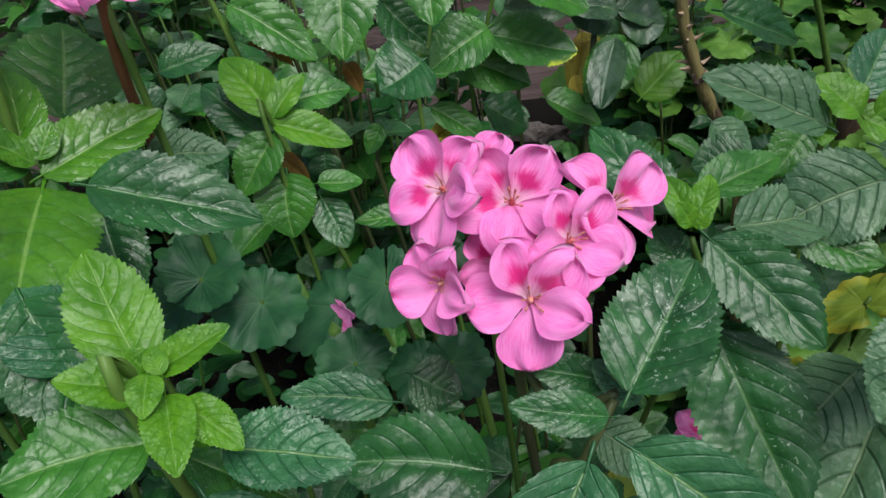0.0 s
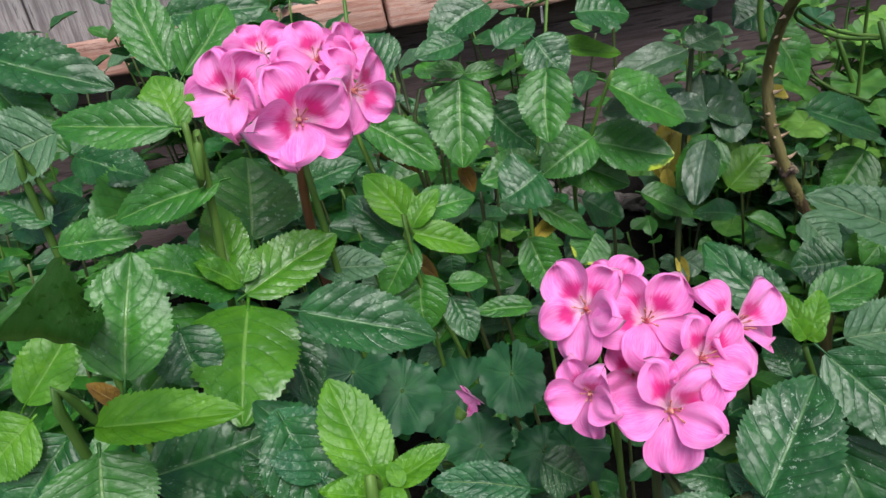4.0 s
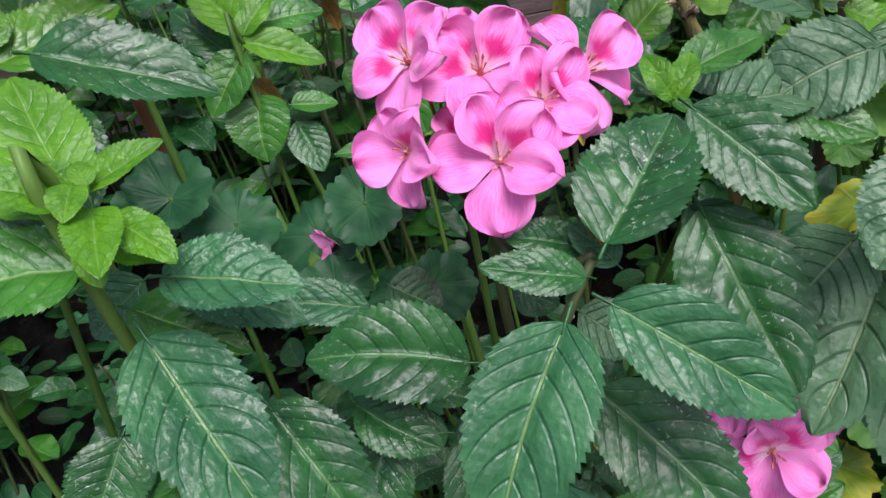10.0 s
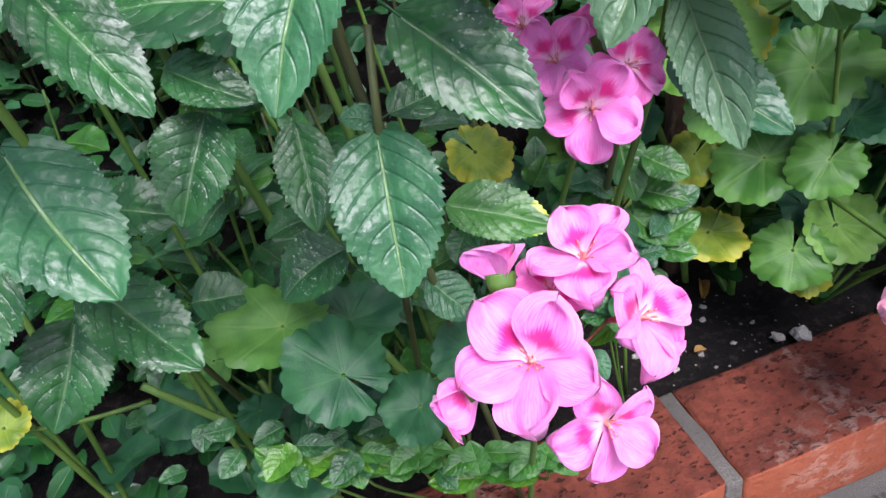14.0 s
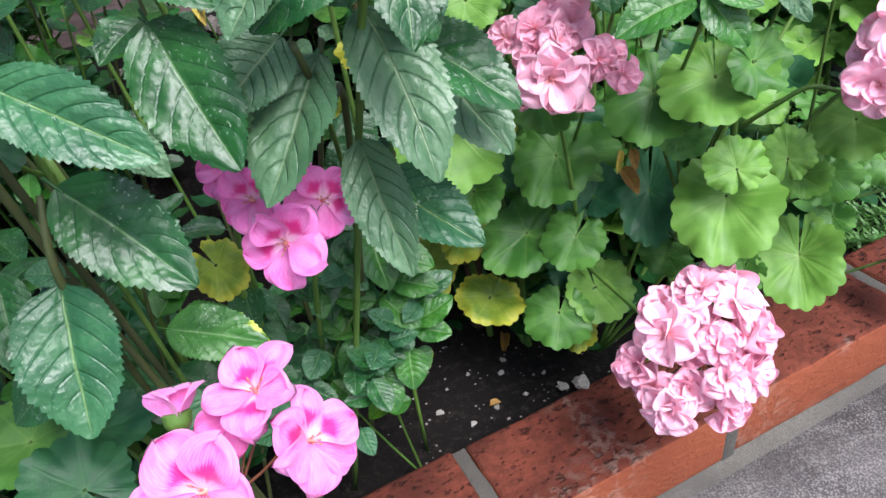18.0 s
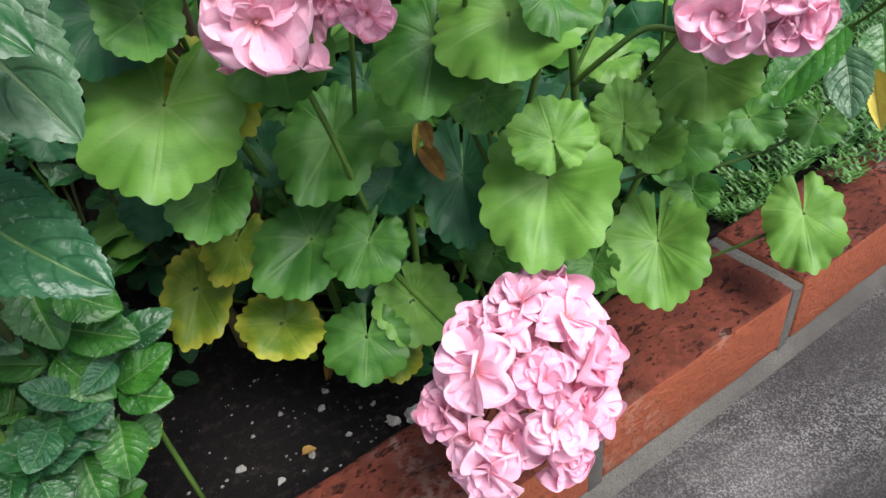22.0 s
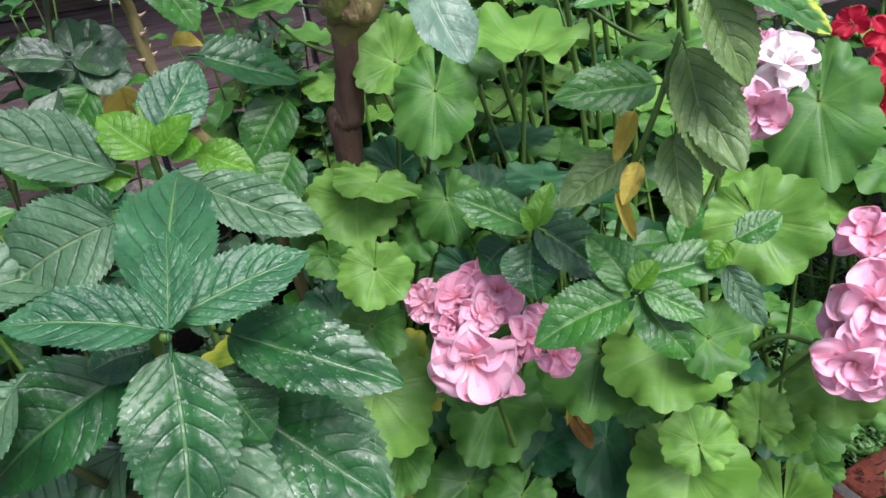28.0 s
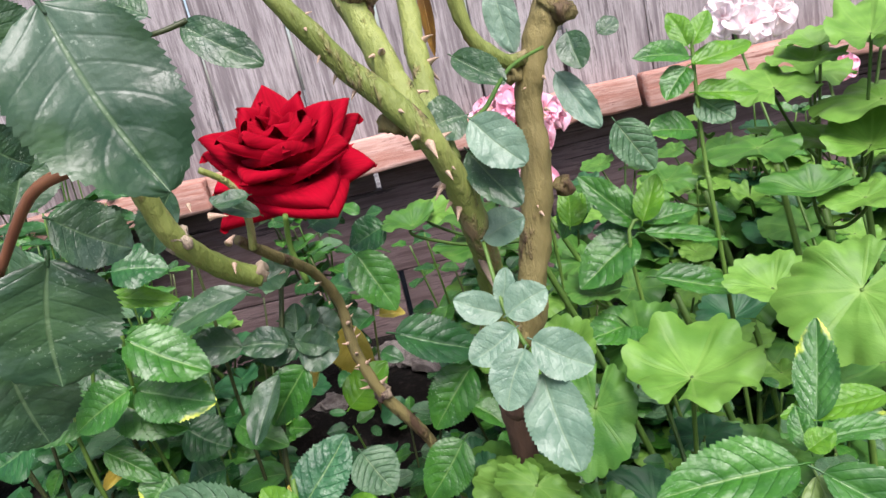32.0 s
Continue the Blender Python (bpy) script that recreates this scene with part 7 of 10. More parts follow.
geranium_a = empty("geranium", (0.020, 0.330, 0.075), "geranium with a round head of bright pink flowers above dark leaves", "geranium", "pink geraniums")
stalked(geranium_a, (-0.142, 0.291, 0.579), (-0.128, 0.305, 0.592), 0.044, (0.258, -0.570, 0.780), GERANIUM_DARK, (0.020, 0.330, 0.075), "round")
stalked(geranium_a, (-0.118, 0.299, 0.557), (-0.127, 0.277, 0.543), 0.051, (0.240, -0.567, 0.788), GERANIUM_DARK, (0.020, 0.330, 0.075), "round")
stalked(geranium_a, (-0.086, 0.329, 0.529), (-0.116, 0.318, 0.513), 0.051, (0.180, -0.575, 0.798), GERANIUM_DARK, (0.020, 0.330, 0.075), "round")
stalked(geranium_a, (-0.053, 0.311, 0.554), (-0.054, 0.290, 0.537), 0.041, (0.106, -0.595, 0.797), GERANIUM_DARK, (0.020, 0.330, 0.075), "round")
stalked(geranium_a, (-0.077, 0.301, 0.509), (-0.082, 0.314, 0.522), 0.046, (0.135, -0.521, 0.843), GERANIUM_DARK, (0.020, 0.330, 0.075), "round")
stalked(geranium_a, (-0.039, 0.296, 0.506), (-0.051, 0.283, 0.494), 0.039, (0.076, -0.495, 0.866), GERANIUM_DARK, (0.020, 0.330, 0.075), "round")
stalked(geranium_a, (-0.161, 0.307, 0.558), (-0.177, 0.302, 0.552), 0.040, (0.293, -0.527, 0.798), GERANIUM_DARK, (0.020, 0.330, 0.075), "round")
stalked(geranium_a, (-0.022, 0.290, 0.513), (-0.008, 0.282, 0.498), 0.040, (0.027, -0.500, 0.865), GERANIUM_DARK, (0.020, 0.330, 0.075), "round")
bloom_stalk(geranium_a, (0.020, 0.330, 0.075), (0.001, 0.266, 0.569))
flower(geranium_a, (-0.012, 0.238, 0.639), (-0.258, -0.729, 0.634), 0.0478, (0.098, 0.500, 0.860), petals=5, kind="open", cupped=.33, inner=0, seed=382)
flower(geranium_a, (0.013, 0.235, 0.632), (-0.014, -0.691, 0.723), 0.0502, (0.098, 0.500, 0.860), petals=5, kind="open", cupped=.33, inner=0, seed=383)
flower(geranium_a, (0.048, 0.231, 0.628), (0.617, -0.624, 0.480), 0.0481, (0.098, 0.500, 0.860), petals=5, kind="open", cupped=.33, inner=0, seed=384)
flower(geranium_a, (-0.015, 0.209, 0.616), (-0.365, -0.832, 0.418), 0.0389, (0.098, 0.500, 0.860), petals=5, kind="open", cupped=.45, inner=0, seed=385)
flower(geranium_a, (0.015, 0.199, 0.612), (-0.022, -0.878, 0.479), 0.0481, (0.098, 0.500, 0.860), petals=5, kind="open", cupped=.33, inner=0, seed=386)
flower(geranium_a, (0.031, 0.216, 0.624), (0.369, -0.776, 0.511), 0.0442, (0.098, 0.500, 0.860), petals=5, kind="open", cupped=.33, inner=0, seed=387)
flower(geranium_a, (0.002, 0.254, 0.639), (-0.034, -0.488, 0.872), 0.0340, (0.098, 0.500, 0.860), petals=5, kind="open", cupped=.3, inner=0, seed=390)
flower(geranium_a, (0.005, 0.224, 0.612), (-0.118, -0.840, 0.529), 0.0303, (0.098, 0.500, 0.860), petals=5, kind="open", cupped=.4, inner=0, seed=392)
umbel(geranium_a, (0.001, 0.266, 0.569), [(-0.009, 0.248, 0.630), (0.013, 0.246, 0.621), (0.040, 0.240, 0.621), (-0.011, 0.218, 0.612), (0.015, 0.212, 0.606), (0.026, 0.226, 0.617), (0.038, 0.225, 0.610), (0.018, 0.210, 0.594), (0.003, 0.259, 0.630), (0.024, 0.253, 0.624), (0.006, 0.231, 0.607), (0.032, 0.221, 0.597), (-0.022, 0.243, 0.619), (-0.001, 0.241, 0.615)])

geranium_b = empty("geranium", (-0.130, 0.360, 0.075), "geranium with a pink flower head on a reddish stalk", "geranium", "pink geraniums")
bloom_stalk(geranium_b, (-0.130, 0.360, 0.075), (-0.136, 0.277, 0.721))
stem(geranium_b, [(-0.150, 0.325, 0.560), (-0.149, 0.305, 0.640), (-0.142, 0.285, 0.690), (-0.135, 0.275, 0.722)], 0.003, 0.0022, RED_STALK, "flower_stalk")
flower(geranium_b, (-0.158, 0.271, 0.746), (0.211, -0.881, 0.424), 0.0467, (0.132, 0.475, 0.870), petals=5, kind="open", cupped=.33, inner=0, seed=400)
flower(geranium_b, (-0.129, 0.265, 0.734), (0.409, -0.899, 0.156), 0.0516, (0.132, 0.475, 0.870), petals=5, kind="open", cupped=.33, inner=0, seed=401)
flower(geranium_b, (-0.149, 0.295, 0.759), (0.346, -0.623, 0.702), 0.0369, (0.132, 0.475, 0.870), petals=5, kind="open", cupped=.33, inner=0, seed=402)
flower(geranium_b, (-0.124, 0.295, 0.753), (0.595, -0.554, 0.582), 0.0417, (0.132, 0.475, 0.870), petals=5, kind="open", cupped=.33, inner=0, seed=403)
flower(geranium_b, (-0.108, 0.286, 0.739), (0.763, -0.644, 0.063), 0.0434, (0.132, 0.475, 0.870), petals=5, kind="open", cupped=.33, inner=0, seed=404)
flower(geranium_b, (-0.143, 0.282, 0.742), (0.304, -0.847, 0.437), 0.0314, (0.132, 0.475, 0.870), petals=5, kind="open", cupped=.4, inner=0, seed=405)
flower(geranium_b, (-0.121, 0.283, 0.738), (0.622, -0.750, 0.224), 0.0336, (0.132, 0.475, 0.870), petals=5, kind="open", cupped=.4, inner=0, seed=406)
flower(geranium_b, (-0.113, 0.302, 0.752), (0.733, -0.488, 0.475), 0.0350, (0.132, 0.475, 0.870), petals=5, kind="open", cupped=.33, inner=0, seed=409)
bud(geranium_b, (-0.090, 0.321, 0.516), (-0.078, 0.329, 0.527), 0.0198, PINK_MARKED)
umbel(geranium_b, (-0.136, 0.277, 0.721), [(-0.161, 0.283, 0.741), (-0.135, 0.278, 0.731), (-0.153, 0.301, 0.753), (-0.131, 0.302, 0.746), (-0.118, 0.294, 0.738), (-0.146, 0.289, 0.739), (-0.126, 0.290, 0.736), (-0.161, 0.302, 0.749), (-0.146, 0.301, 0.747), (-0.120, 0.307, 0.747)])

geranium_c = empty("geranium", (0.110, 0.270, 0.075), "geranium with a half-hidden pink flower head", "geranium", "pink geraniums")
bloom_stalk(geranium_c, (0.090, 0.400, 0.075), (0.135, 0.245, 0.453))
leaf(geranium_c, "round", (0.195, 0.294, 0.523), (0.192, 0.308, 0.529), 0.052, (-0.465, -0.701, 0.541), GERANIUM_YELLOW)
tube("leaf_stalk", [(0.209, 0.355, 0.417), (0.201, 0.302, 0.517), (0.195, 0.294, 0.523)], [0.0018, 0.0015, 0.0012], LEAF_STALK, geranium_c, sides=6)
leaf(geranium_c, "round", (0.153, 0.267, 0.494), (0.156, 0.280, 0.502), 0.042, (-0.382, -0.667, 0.640), GERANIUM_YELLOW)
tube("leaf_stalk", [(0.164, 0.327, 0.385), (0.158, 0.275, 0.486), (0.153, 0.267, 0.494)], [0.0018, 0.0015, 0.0012], LEAF_STALK, geranium_c, sides=6)
flower(geranium_c, (0.119, 0.205, 0.458), (-0.212, -0.920, 0.329), 0.0499, (0.198, 0.555, 0.808), petals=5, kind="open", cupped=.33, inner=0, seed=414)
flower(geranium_c, (0.109, 0.223, 0.476), (-0.511, -0.622, 0.593), 0.0426, (0.198, 0.555, 0.808), petals=5, kind="open", cupped=.33, inner=0, seed=415)
flower(geranium_c, (0.142, 0.224, 0.466), (0.215, -0.799, 0.562), 0.0433, (0.198, 0.555, 0.808), petals=5, kind="open", cupped=.33, inner=0, seed=416)
flower(geranium_c, (0.099, 0.243, 0.488), (-0.422, -0.504, 0.754), 0.0358, (0.198, 0.555, 0.808), petals=5, kind="open", cupped=.33, inner=0, seed=417)
bud(geranium_c, (0.134, 0.234, 0.473), (0.131, 0.246, 0.491), 0.0153, PINK)
umbel(geranium_c, (0.135, 0.245, 0.453), [(0.122, 0.219, 0.453), (0.116, 0.231, 0.469), (0.139, 0.234, 0.458), (0.103, 0.248, 0.480)])

geranium_d = empty("geranium", (0.060, 0.250, 0.075), "geranium with an open pink flower head, buds and yellowing leaves", "geranium", "pink geraniums")
stalked(geranium_d, (-0.064, 0.239, 0.345), (-0.105, 0.236, 0.351), 0.060, (0.190, -0.457, 0.869), GERANIUM, (0.060, 0.250, 0.075), "round")
stalked(geranium_d, (-0.029, 0.195, 0.338), (-0.054, 0.209, 0.360), 0.062, (0.131, -0.430, 0.893), GERANIUM_DARK, (0.060, 0.250, 0.075), "round")
stalked(geranium_d, (0.041, 0.211, 0.320), (0.028, 0.221, 0.336), 0.052, (-0.001, -0.432, 0.902), GERANIUM_DARK, (0.060, 0.250, 0.075), "round")
stalked(geranium_d, (0.007, 0.189, 0.307), (-0.015, 0.187, 0.306), 0.049, (0.061, -0.380, 0.923), GERANIUM_DARK, (0.060, 0.250, 0.075), "round")
stalked(geranium_d, (0.069, 0.274, 0.412), (0.083, 0.256, 0.401), 0.037, (-0.075, -0.557, 0.827), GERANIUM_YELLOW, (0.060, 0.250, 0.075), "round")
stalked(geranium_d, (-0.026, 0.242, 0.336), (0.008, 0.243, 0.335), 0.043, (0.069, -0.463, 0.884), GERANIUM_DARK, (0.060, 0.250, 0.075), "round")
stalked(geranium_d, (-0.238, 0.225, 0.326), (-0.252, 0.231, 0.337), 0.036, (0.385, -0.380, 0.841), GERANIUM_YELLOW, (0.060, 0.250, 0.075), "round")
bloom_stalk(geranium_d, (0.060, 0.250, 0.075), (0.071, 0.120, 0.387))
flower(geranium_d, (0.063, 0.106, 0.410), (-0.169, -0.691, 0.703), 0.0595, (0.220, 0.568, 0.793), petals=5, kind="open", cupped=.28, inner=0, seed=429)
flower(geranium_d, (0.092, 0.133, 0.431), (0.050, -0.399, 0.916), 0.0488, (0.220, 0.568, 0.793), petals=5, kind="open", cupped=.33, inner=0, seed=430)
flower(geranium_d, (0.108, 0.117, 0.409), (0.568, -0.659, 0.493), 0.0488, (0.220, 0.568, 0.793), petals=6, kind="open", cupped=.3, inner=0, seed=431)
flower(geranium_d, (0.085, 0.089, 0.387), (0.152, -0.915, 0.373), 0.0448, (0.220, 0.568, 0.793), petals=5, kind="open", cupped=.33, inner=0, seed=432)
flower(geranium_d, (0.078, 0.135, 0.416), (-0.092, -0.409, 0.908), 0.0376, (0.220, 0.568, 0.793), petals=5, kind="open", cupped=.33, inner=0, seed=433)
bud(geranium_d, (0.058, 0.128, 0.431), (0.059, 0.137, 0.444), 0.0201, PINK)
bud(geranium_d, (0.041, 0.104, 0.406), (0.023, 0.100, 0.400), 0.0164, PINK_MARKED)
bud(geranium_d, (0.048, 0.112, 0.409), (0.043, 0.116, 0.415), 0.0089, PINK_MARKED)
umbel(geranium_d, (0.071, 0.120, 0.387), [(0.066, 0.118, 0.397), (0.091, 0.139, 0.417), (0.099, 0.127, 0.402), (0.083, 0.101, 0.382), (0.079, 0.139, 0.405)])

geranium_e = empty("geranium", (0.400, 0.420, 0.075), "leafy geranium with double pale pink flower heads", "geranium", "pale pink geraniums")
stalked(geranium_e, (0.393, 0.388, 0.535), (0.400, 0.403, 0.540), 0.052, (-0.239, -0.607, 0.758), GERANIUM_DARK, (0.400, 0.420, 0.075), "round")
stalked(geranium_e, (0.366, 0.433, 0.513), (0.373, 0.451, 0.523), 0.071, (-0.032, -0.716, 0.697), GERANIUM_DARK, (0.400, 0.420, 0.075), "round")
stalked(geranium_e, (0.357, 0.377, 0.518), (0.362, 0.392, 0.521), 0.045, (-0.182, -0.594, 0.783), GERANIUM, (0.400, 0.420, 0.075), "round")
stalked(geranium_e, (0.409, 0.467, 0.536), (0.415, 0.483, 0.543), 0.053, (-0.390, -0.656, 0.646), GERANIUM_DARK, (0.400, 0.420, 0.075), "round")
stalked(geranium_e, (0.435, 0.411, 0.501), (0.443, 0.427, 0.507), 0.060, (-0.217, -0.627, 0.748), GERANIUM_DARK, (0.400, 0.420, 0.075), "round")
stalked(geranium_e, (0.444, 0.478, 0.514), (0.452, 0.493, 0.521), 0.056, (-0.196, -0.640, 0.743), GERANIUM, (0.400, 0.420, 0.075), "round")
stalked(geranium_e, (0.722, 0.331, 0.186), (0.700, 0.294, 0.155), 0.067, (-0.344, -0.285, 0.895), GERANIUM_BRIGHT, (0.400, 0.420, 0.075), "round")
stalked(geranium_e, (0.560, 0.344, 0.305), (0.564, 0.319, 0.292), 0.050, (-0.294, -0.384, 0.875), GERANIUM_BRIGHT, (0.400, 0.420, 0.075), "round")
stalked(geranium_e, (0.542, 0.346, 0.334), (0.529, 0.334, 0.330), 0.038, (-0.225, -0.330, 0.917), GERANIUM_BRIGHT, (0.400, 0.420, 0.075), "ruffled")
stalked(geranium_e, (0.605, 0.343, 0.289), (0.629, 0.344, 0.301), 0.048, (-0.329, -0.374, 0.867), GERANIUM, (0.400, 0.420, 0.075), "round")
stalked(geranium_e, (0.259, 0.396, 0.405), (0.233, 0.356, 0.371), 0.096, (0.026, -0.733, 0.680), GERANIUM_BRIGHT, (0.400, 0.420, 0.075), "round")
stalked(geranium_e, (0.328, 0.369, 0.433), (0.314, 0.338, 0.405), 0.065, (-0.117, -0.706, 0.699), GERANIUM, (0.400, 0.420, 0.075), "round")
stalked(geranium_e, (0.351, 0.403, 0.352), (0.320, 0.375, 0.323), 0.073, (-0.119, -0.637, 0.761), GERANIUM, (0.400, 0.420, 0.075), "round")
stalked(geranium_e, (0.361, 0.420, 0.345), (0.410, 0.389, 0.343), 0.060, (-0.178, -0.596, 0.783), GERANIUM, (0.400, 0.420, 0.075), "round")
stalked(geranium_e, (0.268, 0.386, 0.348), (0.247, 0.369, 0.327), 0.054, (0.004, -0.638, 0.770), GERANIUM, (0.400, 0.420, 0.075), "round")
stalked(geranium_e, (0.318, 0.401, 0.280), (0.275, 0.385, 0.260), 0.072, (-0.052, -0.582, 0.811), GERANIUM, (0.400, 0.420, 0.075), "round")
stalked(geranium_e, (0.352, 0.366, 0.289), (0.327, 0.353, 0.269), 0.059, (-0.119, -0.562, 0.818), GERANIUM, (0.400, 0.420, 0.075), "round")
stalked(geranium_e, (0.377, 0.384, 0.312), (0.398, 0.396, 0.330), 0.054, (-0.178, -0.568, 0.803), GERANIUM_DARK, (0.400, 0.420, 0.075), "round")
stalked(geranium_e, (0.280, 0.413, 0.206), (0.260, 0.394, 0.192), 0.074, (-0.012, -0.493, 0.870), GERANIUM_YELLOW, (0.400, 0.420, 0.075), "round")
stalked(geranium_e, (0.334, 0.368, 0.203), (0.317, 0.346, 0.180), 0.070, (-0.086, -0.489, 0.868), GERANIUM, (0.400, 0.420, 0.075), "round")
stalked(geranium_e, (0.377, 0.379, 0.211), (0.380, 0.350, 0.186), 0.069, (-0.142, -0.457, 0.878), GERANIUM_BRIGHT, (0.400, 0.420, 0.075), "round")
stalked(geranium_e, (0.458, 0.308, 0.331), (0.433, 0.273, 0.292), 0.088, (-0.344, -0.569, 0.747), GERANIUM_BRIGHT, (0.400, 0.420, 0.075), "round")
stalked(geranium_e, (0.456, 0.297, 0.362), (0.458, 0.313, 0.383), 0.052, (-0.347, -0.567, 0.747), GERANIUM_BRIGHT, (0.400, 0.420, 0.075), "round")
stalked(geranium_e, (0.571, 0.336, 0.216), (0.549, 0.302, 0.178), 0.080, (-0.415, -0.465, 0.782), GERANIUM_BRIGHT, (0.400, 0.420, 0.075), "round")
stalked(geranium_e, (0.442, 0.317, 0.433), (0.427, 0.285, 0.410), 0.087, (-0.363, -0.663, 0.655), GERANIUM_BRIGHT, (0.400, 0.420, 0.075), "round")
stalked(geranium_e, (0.409, 0.345, 0.420), (0.384, 0.322, 0.390), 0.074, (-0.254, -0.652, 0.714), GERANIUM, (0.400, 0.420, 0.075), "round")
stalked(geranium_e, (0.434, 0.343, 0.378), (0.438, 0.328, 0.361), 0.046, (-0.279, -0.559, 0.781), GERANIUM, (0.400, 0.420, 0.075), "round")
stalked(geranium_e, (0.517, 0.314, 0.347), (0.522, 0.323, 0.372), 0.044, (-0.385, -0.498, 0.777), GERANIUM_BRIGHT, (0.400, 0.420, 0.075), "ruffled")
stalked(geranium_e, (0.583, 0.320, 0.363), (0.570, 0.294, 0.339), 0.073, (-0.476, -0.487, 0.733), GERANIUM_BRIGHT, (0.400, 0.420, 0.075), "round")
stalked(geranium_e, (0.579, 0.333, 0.309), (0.557, 0.322, 0.287), 0.064, (-0.396, -0.442, 0.805), GERANIUM, (0.400, 0.420, 0.075), "round")
stalked(geranium_e, (0.266, 0.387, 0.459), (0.257, 0.370, 0.438), 0.047, (-0.003, -0.756, 0.654), GERANIUM, (0.400, 0.420, 0.075), "round")
stalked(geranium_e, (0.188, 0.433, 0.390), (0.182, 0.426, 0.379), 0.041, (0.110, -0.655, 0.747), GERANIUM_DARK, (0.400, 0.420, 0.075), "round")
stalked(geranium_e, (0.285, 0.413, 0.405), (0.299, 0.386, 0.376), 0.053, (-0.051, -0.654, 0.755), GERANIUM_YELLOW, (0.400, 0.420, 0.075), "round")
stalked(geranium_e, (0.430, 0.379, 0.306), (0.410, 0.342, 0.269), 0.059, (-0.234, -0.551, 0.801), GERANIUM_DARK, (0.400, 0.420, 0.075), "round")
stalked(geranium_e, (0.229, 0.453, 0.235), (0.209, 0.430, 0.199), 0.059, (0.046, -0.528, 0.848), GERANIUM_YELLOW, (0.400, 0.420, 0.075), "round")
stalked(geranium_e, (0.269, 0.426, 0.283), (0.244, 0.416, 0.260), 0.048, (0.004, -0.559, 0.829), GERANIUM_YELLOW, (0.400, 0.420, 0.075), "round")
stalked(geranium_e, (0.605, 0.341, 0.248), (0.598, 0.331, 0.232), 0.041, (-0.391, -0.405, 0.826), GERANIUM, (0.400, 0.420, 0.075), "round")
stalked(geranium_e, (0.438, 0.355, 0.247), (0.424, 0.348, 0.233), 0.054, (-0.217, -0.467, 0.857), GERANIUM, (0.400, 0.420, 0.075), "round")
stalked(geranium_e, (0.356, 0.378, 0.170), (0.347, 0.359, 0.151), 0.044, (-0.104, -0.438, 0.893), GERANIUM_YELLOW, (0.400, 0.420, 0.075), "round")
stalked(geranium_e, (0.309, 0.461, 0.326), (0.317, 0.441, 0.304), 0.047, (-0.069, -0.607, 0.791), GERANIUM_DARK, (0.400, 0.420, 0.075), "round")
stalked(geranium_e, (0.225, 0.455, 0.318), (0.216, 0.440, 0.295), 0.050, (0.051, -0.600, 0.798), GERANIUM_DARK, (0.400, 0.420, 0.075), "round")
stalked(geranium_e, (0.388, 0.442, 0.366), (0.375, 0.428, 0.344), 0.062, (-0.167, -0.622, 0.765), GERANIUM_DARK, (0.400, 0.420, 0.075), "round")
stalked(geranium_e, (0.520, 0.348, 0.206), (0.504, 0.339, 0.189), 0.046, (-0.289, -0.413, 0.864), GERANIUM, (0.400, 0.420, 0.075), "round")
stalked(geranium_e, (0.664, 0.354, 0.288), (0.669, 0.337, 0.268), 0.050, (-0.458, -0.408, 0.790), GERANIUM, (0.400, 0.420, 0.075), "round")
stalked(geranium_e, (0.737, 0.350, 0.262), (0.718, 0.345, 0.249), 0.048, (-0.485, -0.378, 0.788), GERANIUM, (0.400, 0.420, 0.075), "round")
stalked(geranium_e, (0.280, 0.478, 0.514), (0.276, 0.465, 0.494), 0.085, (-0.002, -0.729, 0.685), GERANIUM_BRIGHT, (0.400, 0.420, 0.075), "round")
stalked(geranium_e, (0.246, 0.422, 0.452), (0.259, 0.395, 0.429), 0.077, (0.037, -0.702, 0.711), GERANIUM_DARK, (0.400, 0.420, 0.075), "round")
stalked(geranium_e, (0.237, 0.515, 0.510), (0.222, 0.508, 0.491), 0.045, (0.062, -0.732, 0.679), GERANIUM_DARK, (0.400, 0.420, 0.075), "round")
stalked(geranium_e, (0.276, 0.444, 0.527), (0.264, 0.426, 0.499), 0.064, (-0.052, -0.693, 0.719), GERANIUM_BRIGHT, (0.400, 0.420, 0.075), "round")
stalked(geranium_e, (0.273, 0.367, 0.511), (0.266, 0.353, 0.492), 0.049, (-0.057, -0.641, 0.766), GERANIUM_BRIGHT, (0.400, 0.420, 0.075), "round")
stalked(geranium_e, (0.333, 0.413, 0.525), (0.332, 0.399, 0.498), 0.051, (-0.145, -0.621, 0.770), GERANIUM, (0.400, 0.420, 0.075), "round")
stalked(geranium_e, (0.248, 0.410, 0.506), (0.245, 0.404, 0.492), 0.033, (-0.013, -0.621, 0.784), GERANIUM, (0.400, 0.420, 0.075), "round")
stalked(geranium_e, (0.251, 0.475, 0.522), (0.232, 0.473, 0.510), 0.041, (-0.005, -0.665, 0.747), GERANIUM_DARK, (0.400, 0.420, 0.075), "round")
stalked(geranium_e, (0.311, 0.417, 0.501), (0.297, 0.416, 0.494), 0.039, (-0.099, -0.619, 0.779), GERANIUM, (0.400, 0.420, 0.075), "round")
stalked(geranium_e, (0.332, 0.372, 0.491), (0.319, 0.369, 0.480), 0.044, (-0.137, -0.577, 0.805), GERANIUM_DARK, (0.400, 0.420, 0.075), "round")
stalked(geranium_e, (0.491, 0.306, 0.517), (0.501, 0.283, 0.488), 0.074, (-0.407, -0.462, 0.788), GERANIUM_BRIGHT, (0.400, 0.420, 0.075), "round")
